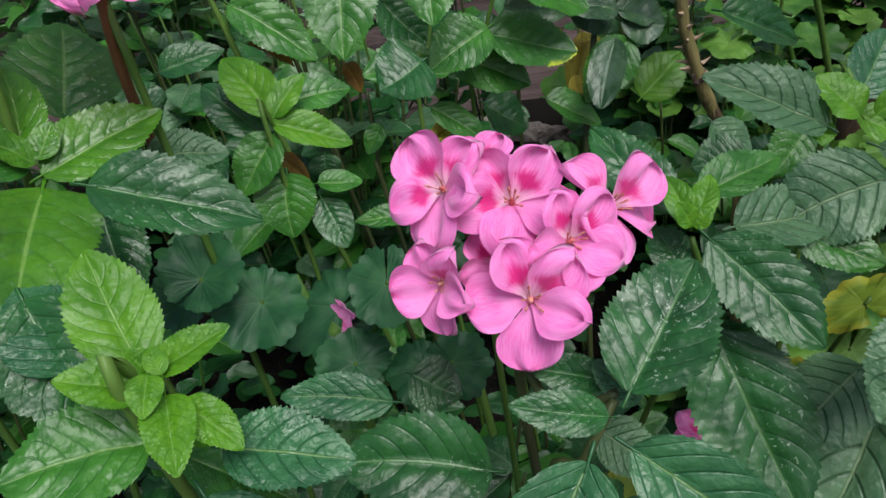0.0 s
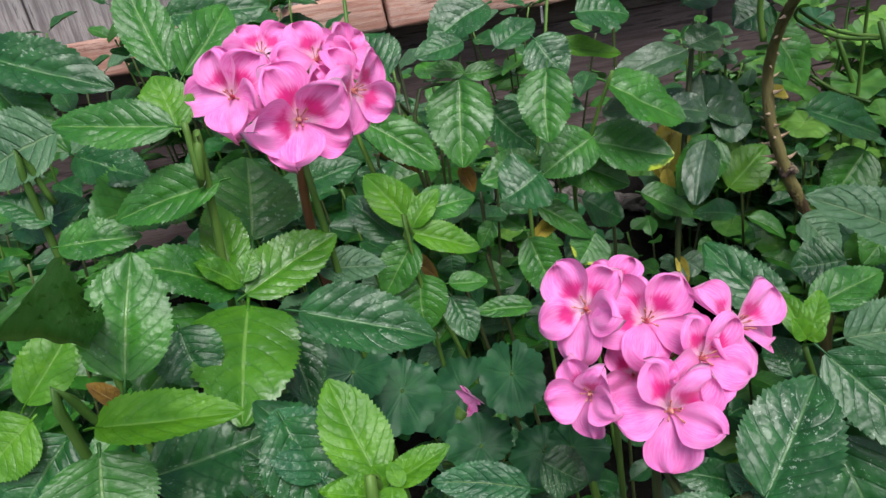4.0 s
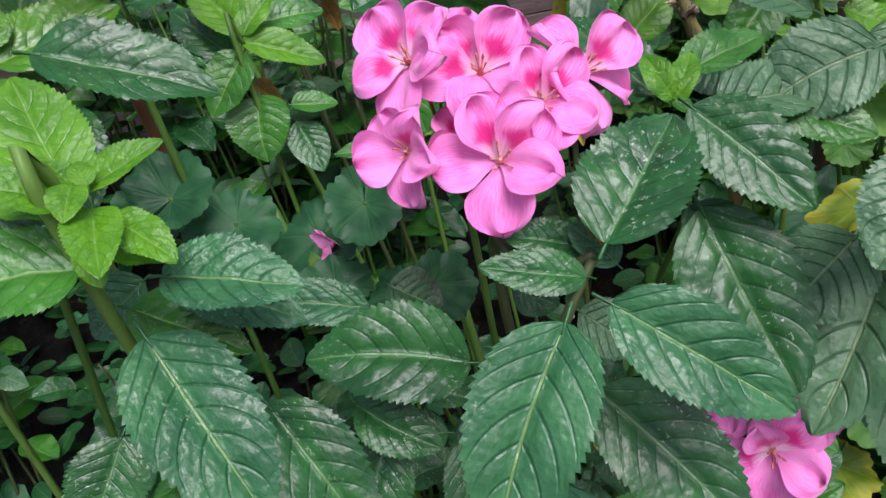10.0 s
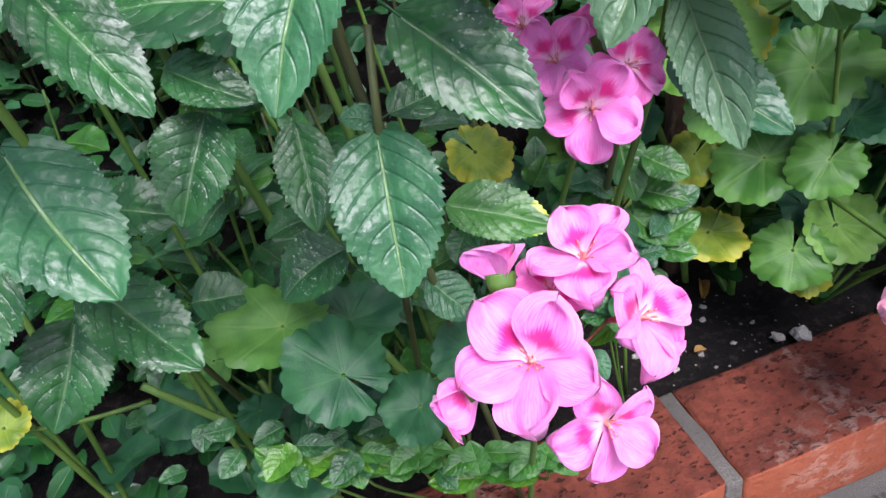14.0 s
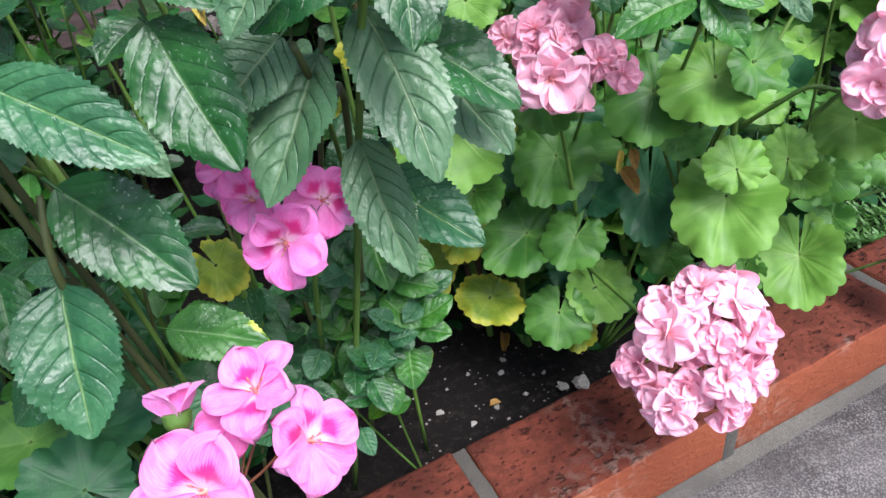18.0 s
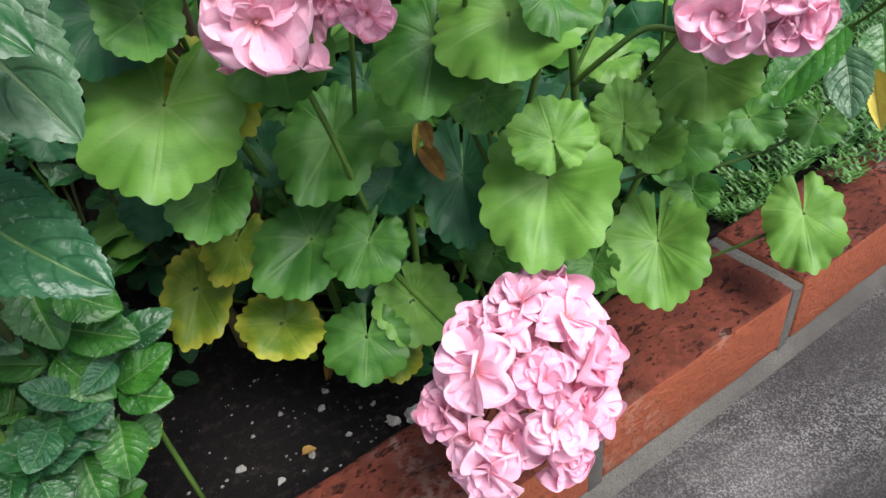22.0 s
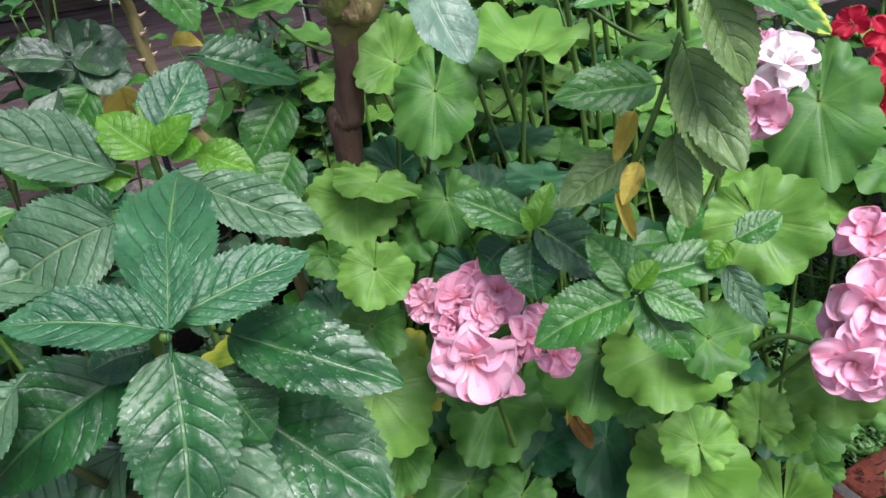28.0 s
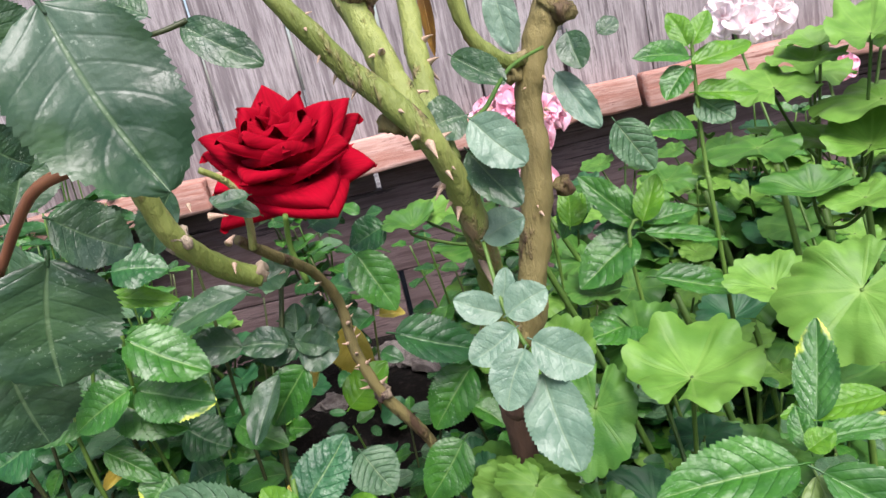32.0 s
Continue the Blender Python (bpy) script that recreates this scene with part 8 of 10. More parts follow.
stalked(geranium_e, (0.338, 0.426, 0.595), (0.324, 0.405, 0.560), 0.057, (-0.175, -0.779, 0.602), GERANIUM, (0.400, 0.420, 0.075), "round")
stalked(geranium_e, (0.323, 0.471, 0.608), (0.302, 0.483, 0.622), 0.066, (-0.117, -0.745, 0.657), GERANIUM_BRIGHT, (0.400, 0.420, 0.075), "round")
stalked(geranium_e, (0.379, 0.493, 0.607), (0.398, 0.478, 0.586), 0.062, (-0.221, -0.709, 0.669), GERANIUM, (0.400, 0.420, 0.075), "round")
stalked(geranium_e, (0.398, 0.418, 0.612), (0.424, 0.462, 0.620), 0.082, (0.02, -0.22, 0.97), GERANIUM_BRIGHT, (0.400, 0.420, 0.075), "ruffled")
stalked(geranium_e, (0.603, 0.390, 0.546), (0.585, 0.355, 0.496), 0.080, (-0.472, -0.493, 0.731), GERANIUM, (0.400, 0.420, 0.075), "round")
stalked(geranium_e, (0.318, 0.515, 0.516), (0.289, 0.517, 0.507), 0.054, (-0.086, -0.671, 0.737), GERANIUM_DARK, (0.400, 0.420, 0.075), "round")
stalked(geranium_e, (0.458, 0.299, 0.447), (0.478, 0.287, 0.432), 0.052, (-0.336, -0.427, 0.839), GERANIUM, (0.400, 0.420, 0.075), "round")
bloom_stalk(geranium_e, (0.400, 0.420, 0.075), (0.415, 0.272, 0.250))
flower(geranium_e, (0.393, 0.240, 0.244), (-0.307, -0.591, 0.746), 0.0386, (0.322, 0.534, 0.782), material=BLUSH, marked=BLUSH, petals=6, kind="curly", cupped=.3, inner=2, seed=497)
flower(geranium_e, (0.407, 0.252, 0.256), (-0.262, -0.319, 0.911), 0.0390, (0.322, 0.534, 0.782), material=BLUSH_PALE, marked=BLUSH_PALE, petals=6, kind="curly", cupped=.3, inner=2, seed=498)
flower(geranium_e, (0.381, 0.224, 0.219), (-0.468, -0.674, 0.572), 0.0386, (0.322, 0.534, 0.782), material=BLUSH_PALE, marked=BLUSH_PALE, petals=6, kind="curly", cupped=.3, inner=2, seed=500)
flower(geranium_e, (0.424, 0.231, 0.236), (0.087, -0.734, 0.674), 0.0390, (0.322, 0.534, 0.782), material=BLUSH, marked=BLUSH, petals=6, kind="curly", cupped=.3, inner=2, seed=501)
flower(geranium_e, (0.359, 0.237, 0.218), (-0.736, -0.424, 0.527), 0.0390, (0.322, 0.534, 0.782), material=BLUSH_PALE, marked=BLUSH_PALE, petals=6, kind="curly", cupped=.3, inner=2, seed=502)
flower(geranium_e, (0.436, 0.278, 0.275), (-0.007, -0.156, 0.988), 0.0404, (0.322, 0.534, 0.782), material=BLUSH_PALE, marked=BLUSH_PALE, petals=6, kind="curly", cupped=.3, inner=2, seed=504)
flower(geranium_e, (0.372, 0.246, 0.264), (-0.593, -0.327, 0.736), 0.0524, (0.322, 0.534, 0.782), material=BLUSH_PALE, marked=BLUSH_PALE, petals=6, kind="curly", cupped=.22, inner=2, seed=507)
flower(geranium_e, (0.407, 0.209, 0.203), (-0.027, -0.937, 0.348), 0.0390, (0.322, 0.534, 0.782), material=BLUSH, marked=BLUSH, petals=6, kind="curly", cupped=.3, inner=2, seed=503)
flower(geranium_e, (0.384, 0.273, 0.264), (-0.500, -0.121, 0.858), 0.0395, (0.322, 0.534, 0.782), material=BLUSH, marked=BLUSH, petals=6, kind="curly", cupped=.3, inner=2, seed=505)
flower(geranium_e, (0.403, 0.223, 0.260), (-0.256, -0.624, 0.738), 0.0411, (0.322, 0.534, 0.782), material=BLUSH, marked=BLUSH, petals=6, kind="curly", cupped=.22, inner=2, seed=508)
flower(geranium_e, (0.414, 0.268, 0.278), (-0.142, -0.143, 0.980), 0.0475, (0.322, 0.534, 0.782), material=BLUSH_PALE, marked=BLUSH_PALE, petals=6, kind="curly", cupped=.22, inner=2, seed=509)
flower(geranium_e, (0.437, 0.252, 0.267), (0.219, -0.335, 0.916), 0.0546, (0.322, 0.534, 0.782), material=BLUSH_PALE, marked=BLUSH_PALE, petals=6, kind="curly", cupped=.22, inner=2, seed=510)
flower(geranium_e, (0.442, 0.233, 0.246), (0.395, -0.659, 0.640), 0.0475, (0.322, 0.534, 0.782), material=BLUSH, marked=BLUSH, petals=6, kind="curly", cupped=.22, inner=2, seed=511)
flower(geranium_e, (0.401, 0.206, 0.238), (-0.033, -0.806, 0.591), 0.0431, (0.322, 0.534, 0.782), material=BLUSH_PALE, marked=BLUSH_PALE, petals=6, kind="curly", cupped=.22, inner=2, seed=512)
flower(geranium_e, (0.351, 0.252, 0.233), (-0.783, -0.233, 0.577), 0.0475, (0.322, 0.534, 0.782), material=BLUSH, marked=BLUSH, petals=6, kind="curly", cupped=.22, inner=2, seed=514)
flower(geranium_e, (0.359, 0.215, 0.216), (-0.643, -0.683, 0.348), 0.0459, (0.322, 0.534, 0.782), material=BLUSH_PALE, marked=BLUSH_PALE, petals=6, kind="curly", cupped=.22, inner=2, seed=515)
flower(geranium_e, (0.429, 0.219, 0.224), (0.262, -0.845, 0.466), 0.0436, (0.322, 0.534, 0.782), material=BLUSH, marked=BLUSH, petals=6, kind="curly", cupped=.22, inner=2, seed=517)
flower(geranium_e, (0.397, 0.260, 0.269), (-0.313, -0.162, 0.936), 0.0431, (0.322, 0.534, 0.782), material=BLUSH_PALE, marked=BLUSH_PALE, petals=6, kind="curly", cupped=.22, inner=2, seed=519)
stem(geranium_e, [(0.366, 0.388, 0.242), (0.380, 0.324, 0.235), (0.391, 0.275, 0.228)], 0.0026, 0.002, GREEN_STALK, "flower_stalk")
umbel(geranium_e, (0.415, 0.272, 0.250), [(0.397, 0.247, 0.235), (0.410, 0.256, 0.245), (0.407, 0.234, 0.223), (0.387, 0.232, 0.213), (0.423, 0.239, 0.228), (0.367, 0.242, 0.212), (0.407, 0.220, 0.199), (0.436, 0.280, 0.263), (0.390, 0.275, 0.254), (0.422, 0.226, 0.198), (0.382, 0.251, 0.252), (0.406, 0.231, 0.251), (0.416, 0.270, 0.264), (0.433, 0.257, 0.252), (0.436, 0.242, 0.237), (0.401, 0.217, 0.230), (0.374, 0.231, 0.232), (0.362, 0.255, 0.225), (0.368, 0.224, 0.211), (0.389, 0.215, 0.208), (0.426, 0.230, 0.218), (0.372, 0.223, 0.190), (0.401, 0.262, 0.257)])
bloom_stalk(geranium_e, (0.400, 0.420, 0.075), (0.324, 0.343, 0.451))
flower(geranium_e, (0.313, 0.347, 0.469), (-0.454, -0.768, 0.452), 0.0304, (0.333, 0.450, 0.829), material=BLUSH, marked=BLUSH_PALE, petals=6, kind="curly", cupped=.3, inner=2, seed=523)
flower(geranium_e, (0.336, 0.328, 0.453), (0.056, -0.978, 0.199), 0.0271, (0.333, 0.450, 0.829), material=BLUSH, marked=BLUSH_PALE, petals=6, kind="curly", cupped=.3, inner=2, seed=524)
flower(geranium_e, (0.336, 0.364, 0.488), (0.087, -0.559, 0.825), 0.0312, (0.333, 0.450, 0.829), material=BLUSH, marked=BLUSH_PALE, petals=6, kind="curly", cupped=.3, inner=2, seed=525)
flower(geranium_e, (0.366, 0.336, 0.463), (0.291, -0.819, 0.494), 0.0277, (0.333, 0.450, 0.829), material=BLUSH, marked=BLUSH_PALE, petals=6, kind="curly", cupped=.3, inner=2, seed=526)
flower(geranium_e, (0.315, 0.322, 0.461), (-0.271, -0.945, 0.181), 0.0469, (0.333, 0.450, 0.829), material=BLUSH_PALE, marked=BLUSH_PALE, petals=6, kind="curly", cupped=.22, inner=2, seed=527)
flower(geranium_e, (0.319, 0.356, 0.485), (-0.240, -0.639, 0.731), 0.0382, (0.333, 0.450, 0.829), material=BLUSH, marked=BLUSH, petals=6, kind="curly", cupped=.22, inner=2, seed=528)
flower(geranium_e, (0.342, 0.348, 0.486), (0.249, -0.729, 0.638), 0.0382, (0.333, 0.450, 0.829), material=BLUSH, marked=BLUSH, petals=6, kind="curly", cupped=.22, inner=2, seed=529)
flower(geranium_e, (0.302, 0.370, 0.478), (-0.660, -0.477, 0.581), 0.0319, (0.333, 0.450, 0.829), material=BLUSH_PALE, marked=BLUSH_PALE, petals=6, kind="curly", cupped=.22, inner=2, seed=530)
flower(geranium_e, (0.351, 0.324, 0.465), (0.158, -0.936, 0.314), 0.0307, (0.333, 0.450, 0.829), material=BLUSH, marked=BLUSH, petals=6, kind="curly", cupped=.22, inner=2, seed=531)
flower(geranium_e, (0.365, 0.313, 0.455), (0.295, -0.934, 0.200), 0.0307, (0.333, 0.450, 0.829), material=BLUSH, marked=BLUSH, petals=6, kind="curly", cupped=.22, inner=2, seed=532)
flower(geranium_e, (0.327, 0.336, 0.479), (-0.055, -0.837, 0.545), 0.0304, (0.333, 0.450, 0.829), material=BLUSH_PALE, marked=BLUSH_PALE, petals=6, kind="curly", cupped=.22, inner=2, seed=533)
bud(geranium_e, (0.336, 0.320, 0.451), (0.332, 0.311, 0.435), 0.0100, BLUSH_PALE)
bud(geranium_e, (0.297, 0.333, 0.449), (0.297, 0.326, 0.440), 0.0107, BLUSH)
umbel(geranium_e, (0.324, 0.343, 0.451), [(0.317, 0.354, 0.464), (0.335, 0.336, 0.451), (0.336, 0.370, 0.481), (0.363, 0.343, 0.458), (0.319, 0.335, 0.459), (0.322, 0.363, 0.477), (0.340, 0.357, 0.479), (0.309, 0.374, 0.473), (0.350, 0.333, 0.462), (0.362, 0.321, 0.453), (0.327, 0.344, 0.474)])
bloom_stalk(geranium_e, (0.400, 0.420, 0.075), (0.574, 0.301, 0.426))
flower(geranium_e, (0.591, 0.296, 0.455), (-0.544, -0.562, 0.623), 0.0375, (0.333, 0.450, 0.829), material=BLUSH_PALE, marked=BLUSH, petals=6, kind="curly", cupped=.3, inner=2, seed=538)
flower(geranium_e, (0.570, 0.280, 0.430), (-0.745, -0.577, 0.334), 0.0371, (0.333, 0.450, 0.829), material=BLUSH_PALE, marked=BLUSH, petals=6, kind="curly", cupped=.3, inner=2, seed=539)
flower(geranium_e, (0.579, 0.267, 0.407), (-0.533, -0.840, 0.098), 0.0338, (0.333, 0.450, 0.829), material=BLUSH_PALE, marked=BLUSH, petals=6, kind="curly", cupped=.3, inner=2, seed=540)
flower(geranium_e, (0.607, 0.273, 0.421), (-0.024, -0.942, 0.334), 0.0380, (0.333, 0.450, 0.829), material=BLUSH_PALE, marked=BLUSH, petals=6, kind="curly", cupped=.3, inner=2, seed=541)
flower(geranium_e, (0.557, 0.293, 0.433), (-0.858, -0.345, 0.381), 0.0338, (0.333, 0.450, 0.829), material=BLUSH_PALE, marked=BLUSH, petals=6, kind="curly", cupped=.3, inner=2, seed=542)
flower(geranium_e, (0.566, 0.282, 0.450), (-0.710, -0.527, 0.467), 0.0523, (0.333, 0.450, 0.829), material=BLUSH_PALE, marked=BLUSH_PALE, petals=6, kind="curly", cupped=.22, inner=2, seed=543)
flower(geranium_e, (0.544, 0.270, 0.421), (-0.790, -0.576, 0.209), 0.0487, (0.333, 0.450, 0.829), material=BLUSH_PALE, marked=BLUSH_PALE, petals=6, kind="curly", cupped=.22, inner=2, seed=544)
flower(geranium_e, (0.586, 0.314, 0.478), (-0.504, -0.285, 0.815), 0.0462, (0.333, 0.450, 0.829), material=BLUSH, marked=BLUSH, petals=6, kind="curly", cupped=.22, inner=2, seed=545)
flower(geranium_e, (0.606, 0.298, 0.465), (-0.135, -0.660, 0.739), 0.0462, (0.333, 0.450, 0.829), material=BLUSH_PALE, marked=BLUSH_PALE, petals=6, kind="curly", cupped=.22, inner=2, seed=546)
flower(geranium_e, (0.603, 0.276, 0.441), (0.007, -0.922, 0.388), 0.0498, (0.333, 0.450, 0.829), material=BLUSH_PALE, marked=BLUSH_PALE, petals=6, kind="curly", cupped=.22, inner=2, seed=547)
flower(geranium_e, (0.587, 0.261, 0.411), (-0.299, -0.953, 0.052), 0.0457, (0.333, 0.450, 0.829), material=BLUSH, marked=BLUSH, petals=6, kind="curly", cupped=.22, inner=2, seed=548)
flower(geranium_e, (0.573, 0.268, 0.433), (-0.572, -0.751, 0.329), 0.0410, (0.333, 0.450, 0.829), material=BLUSH_PALE, marked=BLUSH_PALE, petals=6, kind="curly", cupped=.22, inner=2, seed=549)
flower(geranium_e, (0.634, 0.313, 0.474), (-0.259, -0.626, 0.736), 0.0357, (0.333, 0.450, 0.829), material=FADED, marked=FADED, petals=6, kind="curly", cupped=.22, inner=2, seed=550)
flower(geranium_e, (0.648, 0.305, 0.461), (-0.054, -0.841, 0.538), 0.0321, (0.333, 0.450, 0.829), material=FADED, marked=FADED, petals=6, kind="curly", cupped=.22, inner=2, seed=551)
flower(geranium_e, (0.643, 0.288, 0.442), (0.030, -0.967, 0.254), 0.0318, (0.333, 0.450, 0.829), material=FADED, marked=FADED, petals=6, kind="curly", cupped=.22, inner=2, seed=552)
flower(geranium_e, (0.645, 0.331, 0.488), (-0.306, -0.356, 0.883), 0.0325, (0.333, 0.450, 0.829), material=FADED, marked=FADED, petals=6, kind="curly", cupped=.22, inner=2, seed=553)
umbel(geranium_e, (0.574, 0.301, 0.426), [(0.597, 0.302, 0.448), (0.578, 0.286, 0.426), (0.584, 0.276, 0.406), (0.607, 0.284, 0.417), (0.566, 0.296, 0.429), (0.577, 0.291, 0.443), (0.556, 0.279, 0.418), (0.593, 0.318, 0.467), (0.608, 0.307, 0.455), (0.603, 0.290, 0.435), (0.591, 0.274, 0.410), (0.580, 0.277, 0.429), (0.637, 0.320, 0.467), (0.648, 0.313, 0.456), (0.643, 0.297, 0.440), (0.648, 0.335, 0.479)])
bloom_stalk(geranium_e, (0.400, 0.420, 0.075), (0.578, 0.425, 0.560))
flower(geranium_e, (0.593, 0.415, 0.569), (-0.014, -0.919, 0.395), 0.0457, (0.228, 0.416, 0.880), material=WHITE_PETAL, marked=WHITE_PETAL, petals=6, kind="curly", cupped=.22, inner=2, seed=556)
flower(geranium_e, (0.560, 0.400, 0.548), (-0.540, -0.842, 0.019), 0.0448, (0.228, 0.416, 0.880), material=BLUSH_PALE, marked=BLUSH_PALE, petals=6, kind="curly", cupped=.22, inner=2, seed=557)
flower(geranium_e, (0.556, 0.442, 0.583), (-0.683, -0.485, 0.546), 0.0338, (0.228, 0.416, 0.880), material=WHITE_PETAL, marked=WHITE_PETAL, petals=6, kind="curly", cupped=.22, inner=2, seed=558)
flower(geranium_e, (0.594, 0.441, 0.575), (-0.295, -0.581, 0.759), 0.0387, (0.228, 0.416, 0.880), material=BLUSH_PALE, marked=BLUSH_PALE, petals=6, kind="curly", cupped=.22, inner=2, seed=559)
umbel(geranium_e, (0.578, 0.425, 0.560), [(0.593, 0.428, 0.564), (0.567, 0.411, 0.548), (0.563, 0.447, 0.577), (0.597, 0.448, 0.566)])
bloom_stalk(geranium_e, (0.400, 0.420, 0.075), (0.763, 0.508, 0.530))
flower(geranium_e, (0.738, 0.508, 0.563), (-0.791, -0.429, 0.435), 0.0347, (0.228, 0.416, 0.880), material=RED_GERANIUM, marked=RED_GERANIUM, petals=5, kind="open", cupped=.32, inner=0, seed=562)
flower(geranium_e, (0.744, 0.473, 0.500), (-0.707, -0.699, 0.106), 0.0396, (0.228, 0.416, 0.880), material=RED_GERANIUM, marked=RED_GERANIUM, petals=5, kind="open", cupped=.32, inner=0, seed=563)
flower(geranium_e, (0.773, 0.504, 0.548), (-0.423, -0.741, 0.521), 0.0403, (0.228, 0.416, 0.880), material=RED_GERANIUM, marked=RED_GERANIUM, petals=5, kind="open", cupped=.32, inner=0, seed=564)
flower(geranium_e, (0.758, 0.483, 0.525), (-0.482, -0.842, 0.243), 0.0347, (0.228, 0.416, 0.880), material=RED_GERANIUM, marked=RED_GERANIUM, petals=5, kind="open", cupped=.32, inner=0, seed=565)
stem(geranium_e, [(0.522, 0.382, 0.346), (0.534, 0.359, 0.372), (0.555, 0.346, 0.389), (0.574, 0.330, 0.385)], 0.0024, 0.002, GREEN_STALK, "flower_stalk")
umbel(geranium_e, (0.763, 0.508, 0.530), [(0.746, 0.512, 0.559), (0.752, 0.481, 0.498), (0.778, 0.513, 0.542), (0.763, 0.492, 0.522)])

geranium_f = empty("geranium", (0.660, 0.600, 0.081), "tall geranium with large bright leaves near the fence", "geranium", "geraniums")
stalked(geranium_f, (0.484, 0.389, 0.665), (0.452, 0.372, 0.641), 0.082, (-0.352, -0.641, 0.682), GERANIUM_BRIGHT, (0.660, 0.600, 0.081), "ruffled")
bloom_stalk(geranium_f, (0.660, 0.600, 0.081), (0.607, 1.012, 0.764))
flower(geranium_f, (0.591, 0.995, 0.789), (-0.447, -0.822, 0.354), 0.0595, (0.181, 0.304, 0.935), material=WHITE_PETAL, marked=WHITE_PETAL, petals=6, kind="curly", cupped=.22, inner=2, seed=571)
flower(geranium_f, (0.625, 0.997, 0.774), (0.045, -0.978, 0.202), 0.0595, (0.181, 0.304, 0.935), material=WHITE_PETAL, marked=WHITE_PETAL, petals=6, kind="curly", cupped=.22, inner=2, seed=572)
flower(geranium_f, (0.621, 1.024, 0.797), (-0.192, -0.834, 0.518), 0.0609, (0.181, 0.304, 0.935), material=WHITE_PETAL, marked=WHITE_PETAL, petals=6, kind="curly", cupped=.22, inner=2, seed=573)
flower(geranium_f, (0.663, 1.027, 0.780), (0.262, -0.931, 0.254), 0.0535, (0.181, 0.304, 0.935), material=WHITE_PETAL, marked=WHITE_PETAL, petals=6, kind="curly", cupped=.22, inner=2, seed=574)
umbel(geranium_f, (0.607, 1.012, 0.764), [(0.599, 1.010, 0.783), (0.624, 1.015, 0.771), (0.624, 1.039, 0.788), (0.659, 1.042, 0.776)])
bloom_stalk(geranium_f, (0.660, 0.600, 0.081), (0.673, 0.905, 0.717))
flower(geranium_f, (0.654, 0.883, 0.729), (-0.510, -0.761, 0.402), 0.0328, (0.181, 0.304, 0.935), material=BLUSH, marked=BLUSH, petals=6, kind="curly", cupped=.22, inner=2, seed=577)
flower(geranium_f, (0.682, 0.883, 0.710), (-0.055, -0.955, 0.293), 0.0328, (0.181, 0.304, 0.935), material=BLUSH, marked=BLUSH, petals=6, kind="curly", cupped=.22, inner=2, seed=578)
umbel(geranium_f, (0.673, 0.905, 0.717), [(0.659, 0.891, 0.725), (0.683, 0.892, 0.707)])
stalked(geranium_f, (0.592, 0.719, 0.672), (0.547, 0.761, 0.687), 0.068, (-0.052, -0.157, 0.986), GERANIUM_BRIGHT, (0.660, 0.600, 0.081), "ruffled")
stalked(geranium_f, (0.552, 0.707, 0.730), (0.560, 0.752, 0.746), 0.081, (-0.051, -0.162, 0.986), GERANIUM_BRIGHT, (0.660, 0.600, 0.081), "round")
stalked(geranium_f, (0.603, 0.642, 0.676), (0.635, 0.686, 0.693), 0.075, (-0.080, -0.148, 0.986), GERANIUM_BRIGHT, (0.660, 0.600, 0.081), "round")
stalked(geranium_f, (0.631, 0.682, 0.705), (0.575, 0.640, 0.697), 0.098, (-0.065, -0.152, 0.986), GERANIUM_BRIGHT, (0.660, 0.600, 0.081), "round")
stalked(geranium_f, (0.518, 0.657, 0.689), (0.474, 0.641, 0.686), 0.087, (-0.041, -0.158, 0.987), GERANIUM, (0.660, 0.600, 0.081), "round")
stalked(geranium_f, (0.540, 0.599, 0.657), (0.494, 0.600, 0.660), 0.052, (-0.049, -0.152, 0.987), GERANIUM, (0.660, 0.600, 0.081), "round")
stalked(geranium_f, (0.566, 0.571, 0.655), (0.538, 0.556, 0.651), 0.064, (-0.060, -0.146, 0.987), GERANIUM_BRIGHT, (0.660, 0.600, 0.081), "round")
stalked(geranium_f, (0.651, 0.722, 0.756), (0.633, 0.742, 0.765), 0.072, (-0.069, -0.156, 0.985), GERANIUM_BRIGHT, (0.660, 0.600, 0.081), "round")
stalked(geranium_f, (0.612, 0.756, 0.754), (0.606, 0.778, 0.762), 0.076, (-0.060, -0.160, 0.985), GERANIUM_BRIGHT, (0.660, 0.600, 0.081), "round")
stalked(geranium_f, (0.513, 0.438, 0.592), (0.483, 0.414, 0.589), 0.062, (-0.053, -0.129, 0.990), GERANIUM, (0.660, 0.600, 0.081), "round")
stalked(geranium_f, (0.620, 0.812, 0.722), (0.666, 0.827, 0.724), 0.071, (-0.061, -0.157, 0.986), GERANIUM_BRIGHT, (0.660, 0.600, 0.081), "round")
stalked(geranium_f, (0.356, 0.509, 0.639), (0.334, 0.518, 0.644), 0.058, (-0.003, -0.152, 0.988), GERANIUM, (0.660, 0.600, 0.081), "round")
stalked(geranium_f, (0.251, 0.505, 0.492), (0.258, 0.512, 0.528), 0.071, (0.095, -0.555, 0.827), GERANIUM, (0.660, 0.600, 0.081), "round")
stalked(geranium_f, (0.291, 0.427, 0.543), (0.282, 0.413, 0.537), 0.064, (0.068, -0.530, 0.845), GERANIUM_BRIGHT, (0.660, 0.600, 0.081), "round")
stalked(geranium_f, (0.213, 0.604, 0.692), (0.193, 0.615, 0.697), 0.059, (0.037, -0.159, 0.987), GERANIUM, (0.660, 0.600, 0.081), "round")
